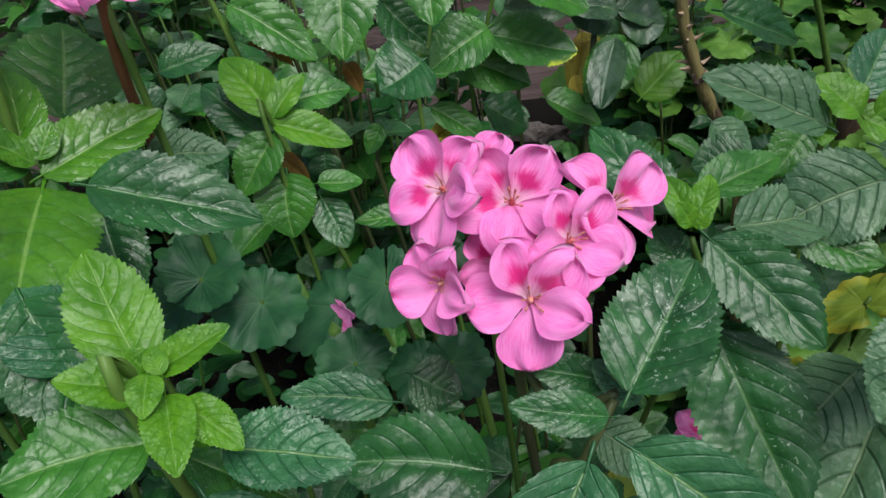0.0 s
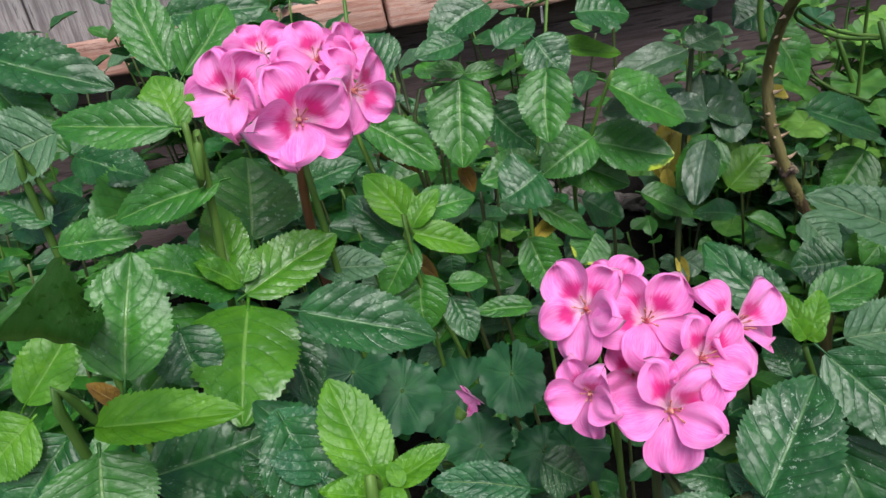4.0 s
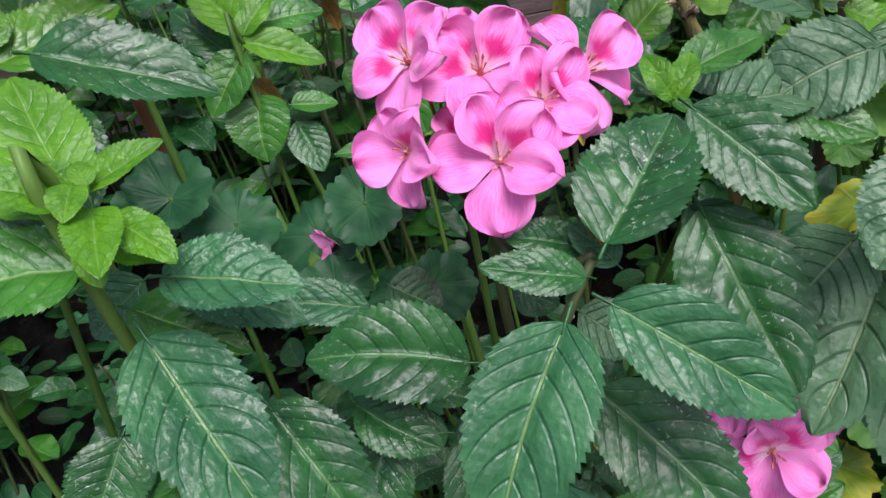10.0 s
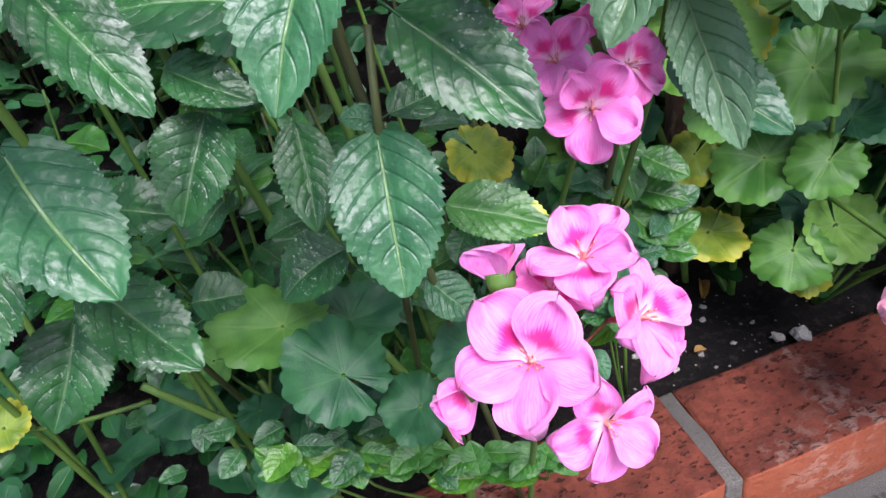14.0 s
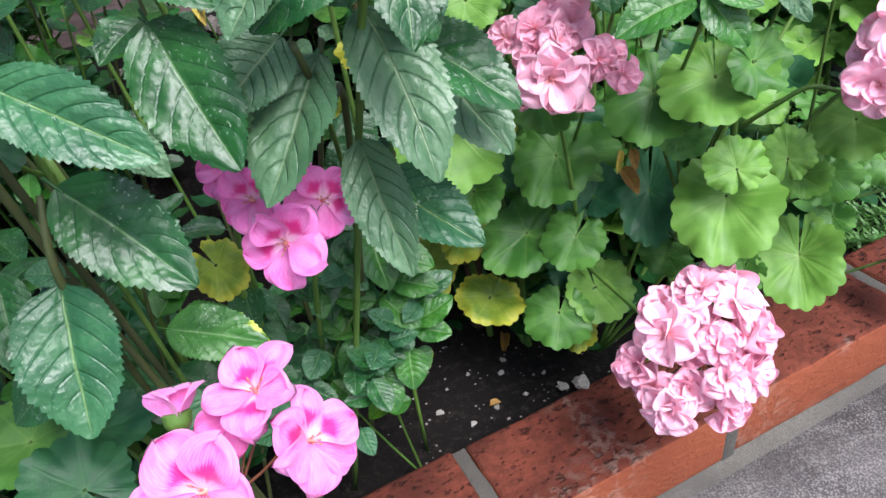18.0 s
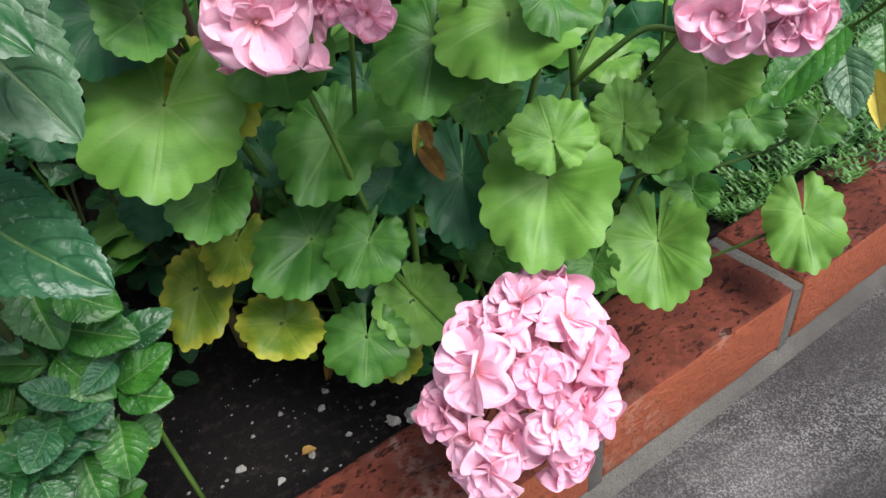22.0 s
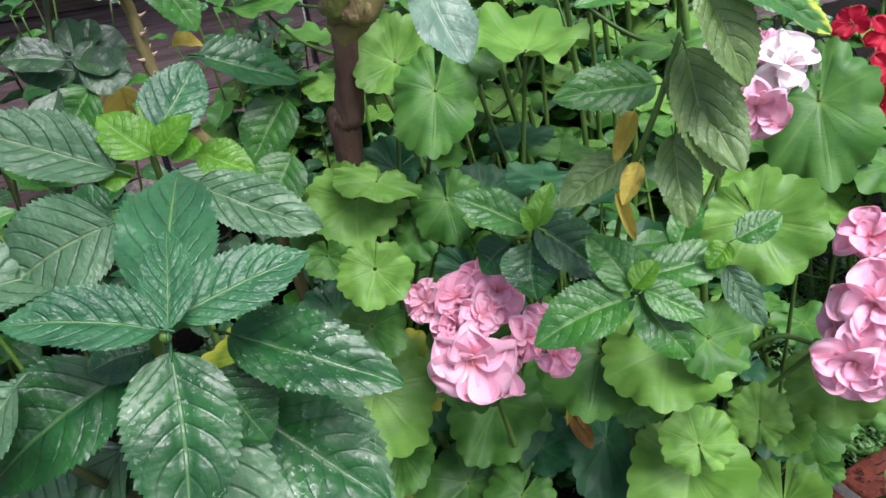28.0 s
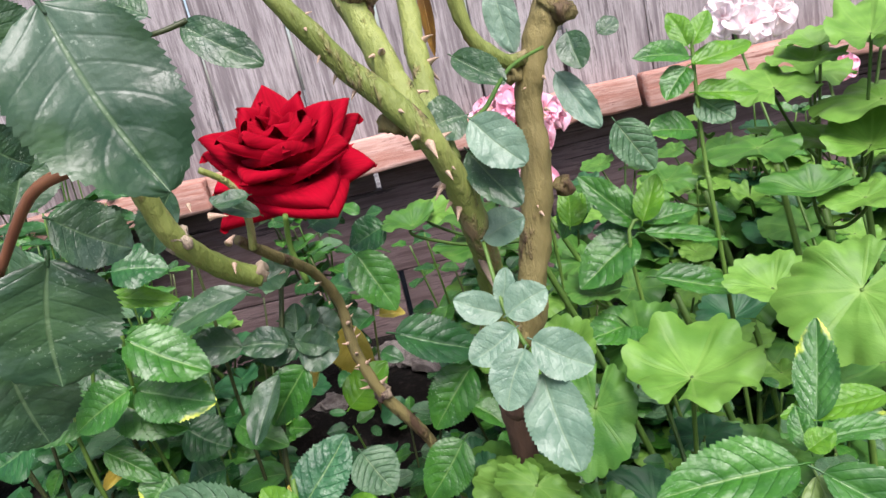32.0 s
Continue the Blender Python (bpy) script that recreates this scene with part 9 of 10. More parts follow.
stalked(geranium_f, (0.225, 0.628, 0.694), (0.247, 0.642, 0.697), 0.046, (0.027, -0.162, 0.986), GERANIUM_BRIGHT, (0.660, 0.600, 0.081), "round")
stalked(geranium_f, (0.444, 0.691, 0.667), (0.466, 0.711, 0.673), 0.054, (-0.029, -0.160, 0.987), GERANIUM, (0.660, 0.600, 0.081), "round")
stalked(geranium_f, (0.460, 0.562, 0.578), (0.445, 0.581, 0.586), 0.068, (-0.032, -0.145, 0.989), GERANIUM_DARK, (0.660, 0.600, 0.081), "round")
stalked(geranium_f, (0.622, 0.676, 0.763), (0.659, 0.753, 0.781), 0.068, (-0.070, -0.157, 0.985), GERANIUM_BRIGHT, (0.660, 0.600, 0.081), "ruffled")
stalked(geranium_f, (0.601, 0.746, 0.742), (0.575, 0.773, 0.750), 0.093, (-0.068, -0.157, 0.985), GERANIUM_BRIGHT, (0.660, 0.600, 0.081), "round")
stalked(geranium_f, (0.665, 0.618, 0.670), (0.697, 0.632, 0.676), 0.082, (-0.093, -0.138, 0.986), GERANIUM_BRIGHT, (0.660, 0.600, 0.081), "round")
stalked(geranium_f, (0.695, 0.564, 0.646), (0.667, 0.556, 0.642), 0.067, (-0.098, -0.130, 0.987), GERANIUM_BRIGHT, (0.660, 0.600, 0.081), "round")
stalked(geranium_f, (0.246, 0.749, 0.655), (0.210, 0.765, 0.659), 0.087, (0.007, -0.165, 0.986), GERANIUM, (0.660, 0.600, 0.081), "round")
stalked(geranium_f, (0.252, 0.708, 0.632), (0.206, 0.720, 0.634), 0.071, (0.007, -0.162, 0.987), GERANIUM, (0.660, 0.600, 0.081), "round")
stalked(geranium_f, (0.466, 0.476, 0.635), (0.456, 0.502, 0.643), 0.060, (-0.060, -0.146, 0.987), GERANIUM_BRIGHT, (0.660, 0.600, 0.081), "round")

rose_bush = empty("rose_bush", (0.290, 0.520, 0.079), "rose bush with thorny canes and one dark red rose", "rose bush", "")
stem(rose_bush, [(0.290, 0.520, 0.079), (0.281, 0.485, 0.530), (0.286, 0.475, 0.579), (0.293, 0.473, 0.632)], 0.0108, 0.0088, BARK, "trunk")
stem(rose_bush, [(0.283, 0.443, 0.638), (0.308, 0.437, 0.657), (0.319, 0.447, 0.705), (0.330, 0.452, 0.750), (0.332, 0.459, 0.790), (0.338, 0.460, 0.809), (0.349, 0.463, 0.833), (0.363, 0.469, 0.862)], 0.0095, 0.0084, ROSE_BROWN, "branch")
stem(rose_bush, [(0.283, 0.426, 0.654), (0.294, 0.399, 0.701), (0.294, 0.367, 0.753), (0.285, 0.345, 0.796), (0.255, 0.340, 0.837), (0.228, 0.330, 0.883)], 0.0086, 0.0046, ROSE_GREEN, "branch")
stem(rose_bush, [(0.285, 0.347, 0.793), (0.275, 0.357, 0.820), (0.264, 0.370, 0.847), (0.250, 0.386, 0.882)], 0.0074, 0.0066, ROSE_GREEN, "branch")
stem(rose_bush, [(0.289, 0.363, 0.779), (0.284, 0.382, 0.811), (0.280, 0.406, 0.843), (0.279, 0.427, 0.879)], 0.0062, 0.0055, ROSE_GREEN, "branch")
stem(rose_bush, [(0.303, 0.437, 0.862), (0.307, 0.441, 0.836), (0.325, 0.449, 0.816), (0.347, 0.465, 0.820)], 0.0048, 0.0041, ROSE_GREEN, "branch")
stem(rose_bush, [(0.194, 0.327, 0.750), (0.185, 0.313, 0.762), (0.180, 0.293, 0.783), (0.180, 0.278, 0.818), (0.185, 0.264, 0.865)], 0.0052, 0.0046, ROSE_GREEN, "branch")
stem(rose_bush, [(0.240, 0.515, 0.11), (0.222, 0.524, 0.45), (0.203, 0.524, 0.524), (0.177, 0.513, 0.580), (0.163, 0.514, 0.621), (0.160, 0.518, 0.662), (0.157, 0.492, 0.699), (0.150, 0.446, 0.730), (0.142, 0.423, 0.749)], 0.0056, 0.0032, ROSE_BROWN, "branch")
stem(rose_bush, [(0.149, 0.425, 0.741), (0.153, 0.423, 0.760), (0.149, 0.424, 0.782), (0.139, 0.410, 0.797)], 0.0027, 0.002, ROSE_GREEN, "branch")
stem(rose_bush, [(0.148, 0.497, 0.691), (0.144, 0.495, 0.720), (0.152, 0.483, 0.747)], 0.0024, 0.002, GREEN_STALK, "branch")
stem(rose_bush, [(0.305, 0.350, 0.706), (0.293, 0.379, 0.722), (0.294, 0.378, 0.735)], 0.0024, 0.0014, DRY_STALK, "branch")
leaf(rose_bush, "rose", (0.204, 0.124, 0.837), (0.2355, 0.1205, 0.800), 0.035, (0.371, -0.722, 0.471), ROSE_LIGHT)
leaf(rose_bush, "rose", (0.172, 0.267, 0.842), (0.191, 0.265, 0.833), 0.024, (0.376, -0.854, 0.360), ROSE_LEAF)
leaf(rose_bush, "rose", (0.100, 0.297, 0.795), (0.101, 0.284, 0.749), 0.022, (0.513, -0.563, 0.648), ROSE_LEAF)
stem(rose_bush, [(0.100, 0.520, 0.090), (0.086, 0.493, 0.477), (0.092, 0.504, 0.584), (0.104, 0.531, 0.655), (0.112, 0.546, 0.703)], 0.0027, 0.002, DARK_STALK, "branch")
stem(rose_bush, [(0.212, 0.204, 0.824), (0.195, 0.205, 0.819), (0.175, 0.206, 0.799)], 0.002, 0.0014, RED_STALK, "branch")
stem(rose_bush, [(0.311, 0.335, 0.688), (0.303, 0.344, 0.707), (0.298, 0.363, 0.736)], 0.0014, 0.001, GREEN_STALK, "branch")
stem(rose_bush, [(0.305, 0.361, 0.797), (0.312, 0.379, 0.800), (0.326, 0.417, 0.814), (0.346, 0.443, 0.820)], 0.0014, 0.001, GREEN_STALK, "branch")
stem(rose_bush, [(0.192, 0.341, 0.869), (0.179, 0.332, 0.866), (0.169, 0.309, 0.866)], 0.0014, 0.001, DARK_STALK, "branch")
leaf(rose_bush, "rose", (0.224, 0.197, 0.864), (0.243, 0.193, 0.814), 0.040, (0.496, -0.788, 0.366), ROSE_LEAF)
leaf(rose_bush, "rose", (0.192, 0.213, 0.811), (0.208, 0.222, 0.796), 0.021, (0.518, -0.703, 0.488), ROSE_LEAF)
leaf(rose_bush, "rose", (0.186, 0.213, 0.799), (0.180, 0.206, 0.761), 0.042, (0.583, -0.703, 0.407), ROSE_LEAF)
leaf(rose_bush, "rose", (0.157, 0.214, 0.770), (0.158, 0.216, 0.738), 0.033, (0.663, -0.672, 0.330), ROSE_LEAF)
leaf(rose_bush, "rose", (0.160, 0.237, 0.812), (0.167, 0.250, 0.839), 0.025, (0.643, -0.747, 0.172), ROSE_LEAF)
leaf(rose_bush, "rose", (0.195, 0.209, 0.869), (0.204, 0.216, 0.851), 0.023, (0.577, -0.761, 0.296), ROSE_LEAF)
leaf(rose_bush, "rose", (0.184, 0.208, 0.837), (0.191, 0.217, 0.827), 0.018, (0.585, -0.708, 0.395), ROSE_LEAF)
leaf(rose_bush, "rose", (0.189, 0.340, 0.868), (0.223, 0.334, 0.845), 0.020, (0.369, -0.866, 0.336), ROSE_LEAF)
leaf(rose_bush, "rose", (0.178, 0.334, 0.874), (0.160, 0.334, 0.885), 0.017, (0.427, -0.771, 0.473), ROSE_LEAF)
leaf(rose_bush, "rose", (0.302, 0.344, 0.704), (0.280, 0.343, 0.716), 0.017, (0.119, -0.827, 0.550), ROSE_LIGHT)
leaf(rose_bush, "rose", (0.304, 0.341, 0.704), (0.325, 0.345, 0.713), 0.020, (0.056, -0.830, 0.556), ROSE_LIGHT)
leaf(rose_bush, "rose", (0.307, 0.338, 0.698), (0.284, 0.326, 0.690), 0.020, (0.107, -0.799, 0.591), ROSE_LIGHT)
leaf(rose_bush, "rose", (0.314, 0.337, 0.691), (0.341, 0.329, 0.677), 0.025, (0.021, -0.791, 0.611), ROSE_LIGHT)
leaf(rose_bush, "rose", (0.310, 0.330, 0.690), (0.298, 0.312, 0.670), 0.023, (0.084, -0.773, 0.629), ROSE_LIGHT)
leaf(rose_bush, "rose", (0.302, 0.345, 0.708), (0.307, 0.351, 0.725), 0.011, (0.075, -0.768, 0.636), ROSE_LIGHT)
leaf(rose_bush, "rose", (0.316, 0.332, 0.675), (0.326, 0.304, 0.638), 0.030, (0.037, -0.739, 0.673), ROSE_LIGHT)
leaf(rose_bush, "rose", (0.305, 0.358, 0.798), (0.327, 0.348, 0.774), 0.024, (0.055, -0.899, 0.435), ROSE_LIGHT)
leaf(rose_bush, "rose", (0.302, 0.371, 0.799), (0.283, 0.362, 0.797), 0.025, (0.113, -0.875, 0.471), ROSE_LEAF)
leaf(rose_bush, "rose", (0.300, 0.366, 0.782), (0.321, 0.351, 0.754), 0.022, (0.065, -0.842, 0.535), ROSE_LEAF)
leaf(rose_bush, "rose", (0.297, 0.416, 0.827), (0.323, 0.404, 0.808), 0.019, (0.055, -0.815, 0.577), ROSE_LEAF)
leaf(rose_bush, "rose", (0.361, 0.448, 0.825), (0.365, 0.437, 0.804), 0.019, (-0.061, -0.902, 0.427), ROSE_LEAF)
leaf(rose_bush, "rose", (0.327, 0.355, 0.854), (0.331, 0.347, 0.824), 0.015, (0.020, -0.974, 0.224), ROSE_LIGHT)
leaf(rose_bush, "rose", (0.351, 0.450, 0.804), (0.370, 0.433, 0.771), 0.018, (-0.053, -0.878, 0.476), ROSE_LIGHT)
leaf(rose_bush, "rose", (0.379, 0.460, 0.820), (0.391, 0.464, 0.827), 0.013, (-0.105, -0.906, 0.410), ROSE_LEAF)
leaf(rose_bush, "rose", (0.298, 0.368, 0.736), (0.320, 0.369, 0.744), 0.021, (0.063, -0.809, 0.584), ROSE_LIGHT)
leaf(rose_bush, "rose", (0.164, 0.409, 0.777), (0.145, 0.401, 0.778), 0.013, (0.288, -0.592, 0.752), ROSE_LEAF)
leaf(rose_bush, "rose", (0.164, 0.416, 0.763), (0.139, 0.411, 0.780), 0.013, (0.337, -0.697, 0.633), ROSE_LEAF)
leaf(rose_bush, "rose", (0.174, 0.312, 0.800), (0.160, 0.303, 0.776), 0.019, (0.407, -0.662, 0.630), ROSE_LEAF)
leaf(rose_bush, "dry", (0.283, 0.457, 0.867), (0.284, 0.446, 0.830), 0.008, (0.115, -0.925, 0.363), BROWN_LEAF)
leaf(rose_bush, "rose", (0.125, 0.535, 0.651), (0.148, 0.534, 0.637), 0.028, (0.288, -0.725, 0.626), ROSE_LEAF)
leaf(rose_bush, "rose", (0.113, 0.508, 0.640), (0.079, 0.500, 0.650), 0.027, (0.353, -0.693, 0.629), ROSE_LEAF)
leaf(rose_bush, "rose", (0.114, 0.519, 0.640), (0.147, 0.522, 0.632), 0.027, (0.298, -0.710, 0.638), ROSE_LEAF)
leaf(rose_bush, "rose", (0.115, 0.519, 0.631), (0.081, 0.513, 0.639), 0.032, (-0.205, -0.808, 0.553), ROSE_LEAF)
leaf(rose_bush, "rose", (0.117, 0.517, 0.634), (0.149, 0.515, 0.624), 0.034, (-0.258, -0.789, 0.557), ROSE_LEAF)
leaf(rose_bush, "rose", (0.107, 0.488, 0.625), (0.090, 0.454, 0.587), 0.026, (-0.223, -0.796, 0.563), ROSE_LEAF)
leaf(rose_bush, "rose", (0.115, 0.527, 0.642), (0.115, 0.538, 0.663), 0.023, (-0.229, -0.821, 0.523), ROSE_LEAF)
leaf(rose_bush, "rose", (0.121, 0.527, 0.641), (0.130, 0.539, 0.660), 0.023, (-0.245, -0.816, 0.524), ROSE_LEAF)
leaf(rose_bush, "rose", (0.077, 0.505, 0.646), (0.033, 0.496, 0.656), 0.032, (-0.125, -0.749, 0.651), ROSE_LEAF)
leaf(rose_bush, "rose", (0.096, 0.503, 0.691), (0.037, 0.476, 0.682), 0.029, (-0.144, -0.726, 0.672), ROSE_LEAF)
leaf(rose_bush, "rose", (0.099, 0.515, 0.692), (0.125, 0.524, 0.700), 0.029, (-0.204, -0.728, 0.655), ROSE_LEAF)
leaf(rose_bush, "dry", (0.107, 0.604, 0.596), (0.091, 0.576, 0.568), 0.017, (-0.182, -0.824, 0.536), YELLOW_LEAF)
leaf(rose_bush, "dry", (0.085, 0.529, 0.590), (0.088, 0.518, 0.569), 0.012, (-0.180, -0.801, 0.571), YELLOW_LEAF)
leaf(rose_bush, "rose", (0.089, 0.494, 0.521), (0.104, 0.487, 0.513), 0.025, (-0.173, -0.656, 0.735), ROSE_LEAF)
leaf(rose_bush, "dry", (0.087, 0.495, 0.525), (0.090, 0.479, 0.503), 0.010, (-0.163, -0.653, 0.739), YELLOW_LEAF)
leaf(rose_bush, "rose", (0.113, 0.505, 0.535), (0.107, 0.497, 0.521), 0.012, (-0.193, -0.668, 0.719), MINT)
leaf(rose_bush, "rose", (0.088, 0.513, 0.558), (0.072, 0.511, 0.561), 0.017, (-0.135, -0.621, 0.772), MINT)
leaf(rose_bush, "dry", (0.174, 0.565, 0.630), (0.196, 0.568, 0.628), 0.015, (-0.262, -0.666, 0.699), YELLOW_LEAF)
leaf(rose_bush, "dry", (0.112, 0.655, 0.592), (0.117, 0.645, 0.528), 0.042, (0.1, -0.88, 0.42), YELLOW_LEAF)
leaf(rose_bush, "rose", (0.062, 0.538, 0.506), (0.016, 0.530, 0.507), 0.027, (-0.074, -0.594, 0.801), MINT)

geranium_v = empty("geranium", (0.336, 0.748, 0.200), "geranium with a round pale pink flower head behind the rose canes", "geranium", "geraniums")
bloom_stalk(geranium_v, (0.336, 0.748, 0.200), (0.328, 0.728, 0.709))
for k in range(13):
    up_, turn = 1 - 1.35 * (k + 0.5) / 13, k * 2.4
    out = Vector((math.cos(turn) * math.sqrt(1 - up_ * up_), math.sin(turn) * math.sqrt(1 - up_ * up_), up_))
    flower(geranium_v, Vector((0.316, 0.728, 0.739)) + out * 0.036, out, 0.038, (0.1, 0.3, 0.94), material=RED_GERANIUM if k == 11 else BLUSH_PALE, marked=RED_GERANIUM if k == 11 else BLUSH_PALE, petals=6, kind="curly", cupped=.25, inner=2, seed=590 + k)
bud(geranium_v, (0.336, 0.708, 0.704), (0.342, 0.700, 0.681), 0.008, BLUSH_PALE)
bud(geranium_v, (0.314, 0.708, 0.706), (0.312, 0.700, 0.689), 0.008, BLUSH_PALE)


# ---- rose ----
def rose_bloom(plant, centre, facing, size):
    """A full rose: a tight heart, then rings of petals that open and bend back to a point."""
    z = Vector(facing).normalized()
    x = Vector((1, 0, 0)) - z * z.x
    x.normalize()
    basis = Matrix.Translation(centre) @ Matrix((x, z.cross(x), z)).transposed().to_4x4()
    bm = tube_into(bmesh.new(), [(0, 0, -0.42 * size), (0, 0, -0.33 * size), (0, 0, -0.2 * size)], [0.03 * size, 0.08 * size, 0.05 * size], 8)
    hip = part("rose_bloom", bm, GREEN_STALK, plant, "dark red velvety rose in full bloom")
    hip.matrix_basis = basis
    hip.matrix_parent_inverse = plant.matrix_world.inverted()
    rng = random.Random(5)
    rings = ((2, 0.03, 0.50, 0.34, 0.09, -0.05, 0.10, 0.95, 0.05), (3, 0.05, 0.52, 0.36, 0.13, 0.0, 0.35, 0.85, 0.05), (3, 0.06, 0.56, 0.42, 0.18, 0.10, 0.50, 0.88, 0.04), (4, 0.07, 0.60, 0.44, 0.23, 0.24, 0.70, 0.86, 0.04),
             (4, 0.06, 0.64, 0.48, 0.28, 0.42, 0.80, 0.86, 0.04), (5, 0.05, 0.66, 0.48, 0.32, 0.64, 0.85, 0.86, 0.04), (5, 0.04, 0.67, 0.48, 0.36, 0.92, 0.80, 0.86, 0.04), (5, 0.03, 0.66, 0.46, 0.40, 1.25, 0.75, 0.86, 0.04))
    for j, (count, r, high, wide, wrap, base, bend, tip, curl) in enumerate(rings):
        for k in range(count):
            turn = 360 * k / count + j * 52 + rng.uniform(-12, 12)
            ob = new("petal", link("petal", rose_petal_bm(r, high * rng.uniform(0.93, 1.05), wide, wrap, base + rng.uniform(-0.1, 0.1), bend * rng.uniform(0.7, 1.2), tip + rng.uniform(-0.05, 0.06), curl * rng.uniform(0.8, 1.2), j * 9 + k), RED))
            ob.parent = hip
            ob.matrix_basis = Matrix.Translation((0, 0, (-0.24 - 0.008 * j) * size)) @ Matrix.Rotation(radians(turn), 4, "Z") @ Matrix.Rotation(radians(rng.uniform(-5, 5)), 4, "Y") @ Matrix.Scale(size * rng.uniform(0.95, 1.05), 4)
    for k in range(5):
        m = Matrix.Rotation(k * 1.257, 4, "Z") @ Matrix.Translation((0.04 * size, 0, -0.3 * size)) @ Matrix.Rotation(radians(25), 4, "Y") @ Matrix.Diagonal((0.3 * size, 0.08 * size, 0.2 * size, 1))
        ob = new("sepal", LEAVES["rose"][k % 5])
        ob.parent = hip
        ob.matrix_basis = m
        ob.material_slots[0].link = "OBJECT"
        ob.material_slots[0].material = MINT


rose_bloom(rose_bush, (0.147, 0.525, 0.791), (0.12, -0.46, 0.88), 0.111)
THORN_MESH = link("thorn", tube_into(bmesh.new(), [(0, 0, -0.1), (0.08, 0, 0.35), (0.35, 0, 1.0)], [0.30, 0.16, 0.01], 6), THORN)


def thorns(plant, a, b, count, size, radius, seed):
    """Hooked thorns along a stretch of cane, turned round it at random."""
    rng = random.Random(seed)
    a, b = Vector(a), Vector(b)
    axis = (b - a).normalized()
    side = axis.orthogonal().normalized()
    for k in range(count):
        p = a.lerp(b, (k + rng.random()) / count)
        out = Matrix.Rotation(rng.uniform(0, 6.28), 3, axis) @ side
        s = size * rng.uniform(0.6, 1.2)
        put_mesh("thorn", THORN_MESH, leaf_pose(p + out * radius * 0.8, p + out * radius * 0.8 + axis * s, s, out), plant)


thorns(rose_bush, (0.285, 0.345, 0.796), (0.294, 0.367, 0.753), 9, 0.0085, 0.008, 1)
thorns(rose_bush, (0.267, 0.367, 0.842), (0.285, 0.345, 0.796), 6, 0.0085, 0.007, 2)
thorns(rose_bush, (0.236, 0.333, 0.870), (0.255, 0.340, 0.837), 4, 0.005, 0.005, 3)
thorns(rose_bush, (0.255, 0.340, 0.837), (0.282, 0.345, 0.800), 4, 0.006, 0.006, 4)
thorns(rose_bush, (0.282, 0.407, 0.842), (0.288, 0.366, 0.790), 6, 0.006, 0.006, 5)
thorns(rose_bush, (0.343, 0.461, 0.811), (0.319, 0.447, 0.705), 10, 0.006, 0.009, 6)
thorns(rose_bush, (0.185, 0.265, 0.852), (0.192, 0.322, 0.752), 8, 0.006, 0.005, 7)
thorns(rose_bush, (0.177, 0.513, 0.580), (0.163, 0.514, 0.621), 10, 0.0075, 0.0062, 20)
thorns(rose_bush, (0.163, 0.514, 0.621), (0.160, 0.518, 0.662), 11, 0.006, 0.0055, 21)
thorns(rose_bush, (0.157, 0.520, 0.662), (0.150, 0.446, 0.730), 6, 0.0045, 0.005, 22)
for k, (place, r) in enumerate((((0.358, 0.462, 0.841), 0.0115), ((0.326, 0.452, 0.809), 0.0058), ((0.272, 0.350, 0.805), 0.0068), ((0.181, 0.294, 0.781), 0.0058), ((0.194, 0.327, 0.751), 0.0056), ((0.343, 0.455, 0.735), 0.006), ((0.264, 0.377, 0.861), 0.0085), ((0.176, 0.513, 0.584), 0.0080), ((0.293, 0.428, 0.654), 0.0125))):
    bm = bmesh.new()
    bmesh.ops.create_icosphere(bm, subdivisions=3, radius=r)
    for v in bm.verts:
        v.co *= 0.85 + 0.8 * noise.noise(v.co * (1.1 / r) + Vector((k * 5.0, 0, 0))) + 0.25 * noise.noise(v.co * (3.5 / r))
        v.co += Vector(place)
    part("knot", bm, DRY_STALK if k in (3, 4, 7) else ROSE_BROWN, rose_bush, "rough brown knot on the cane")


# ---- wild growth ----
def open_ground(x, y):
    """Whether a place lies in the thinly grown strip between the mint and the rose."""
    return -0.06 < x < 0.20 and 0.50 < y - 0.19 * x < 1.0



def wild_mint(x, y, height, spread, seed, materials, size=0.045, lean=(0, 0)):
    """A mint plant with pairs of leaves up two or three stems."""
    if open_ground(x, y) and seed % 4 or bare(x, y) or bare(x + 0.06, y) or bare(x + lean[0], y - 0.05):
        return None
    rng = random.Random(seed)
    f = root(x, y)
    plant = empty("mint_plant", f, "leafy mint plant deep in the shade of the bed", "mint plant", "mint plants")
    for s in range(rng.choice((2, 3))):
        a = rng.uniform(0, 6.28)
        top = f + Vector((math.cos(a) * spread + lean[0], math.sin(a) * spread + lean[1], height * rng.uniform(0.75, 1.0)))
        mid = f.lerp(top, 0.5) + Vector((0, 0, 0.02))
        stem(plant, [f, mid, top], 0.002, 0.0012, rng.choice((GREEN_STALK, DARK_STALK)))
        levels = 5
        for j in range(levels):
            t = 0.35 + 0.65 * j / (levels - 1)
            p = f.lerp(mid, t * 2) if t < 0.5 else mid.lerp(top, t * 2 - 1)
            turn = a + j * 1.57
            for side in (0, math.pi):
                if bare(p.x, p.y):
                    continue
                d = Vector((math.cos(turn + side), math.sin(turn + side), rng.uniform(-0.35, 0.25) + (0.5 if j == levels - 1 else 0)))
                long = size * rng.uniform(0.7, 1.15) * (0.7 if j == levels - 1 else 1)
                leaf(plant, "far", p + d * 0.006, p + d * long, long * rng.uniform(0.55, 0.72), (rng.uniform(-0.3, 0.3), rng.uniform(-0.7, 0), 1), rng.choice(materials))
    return plant


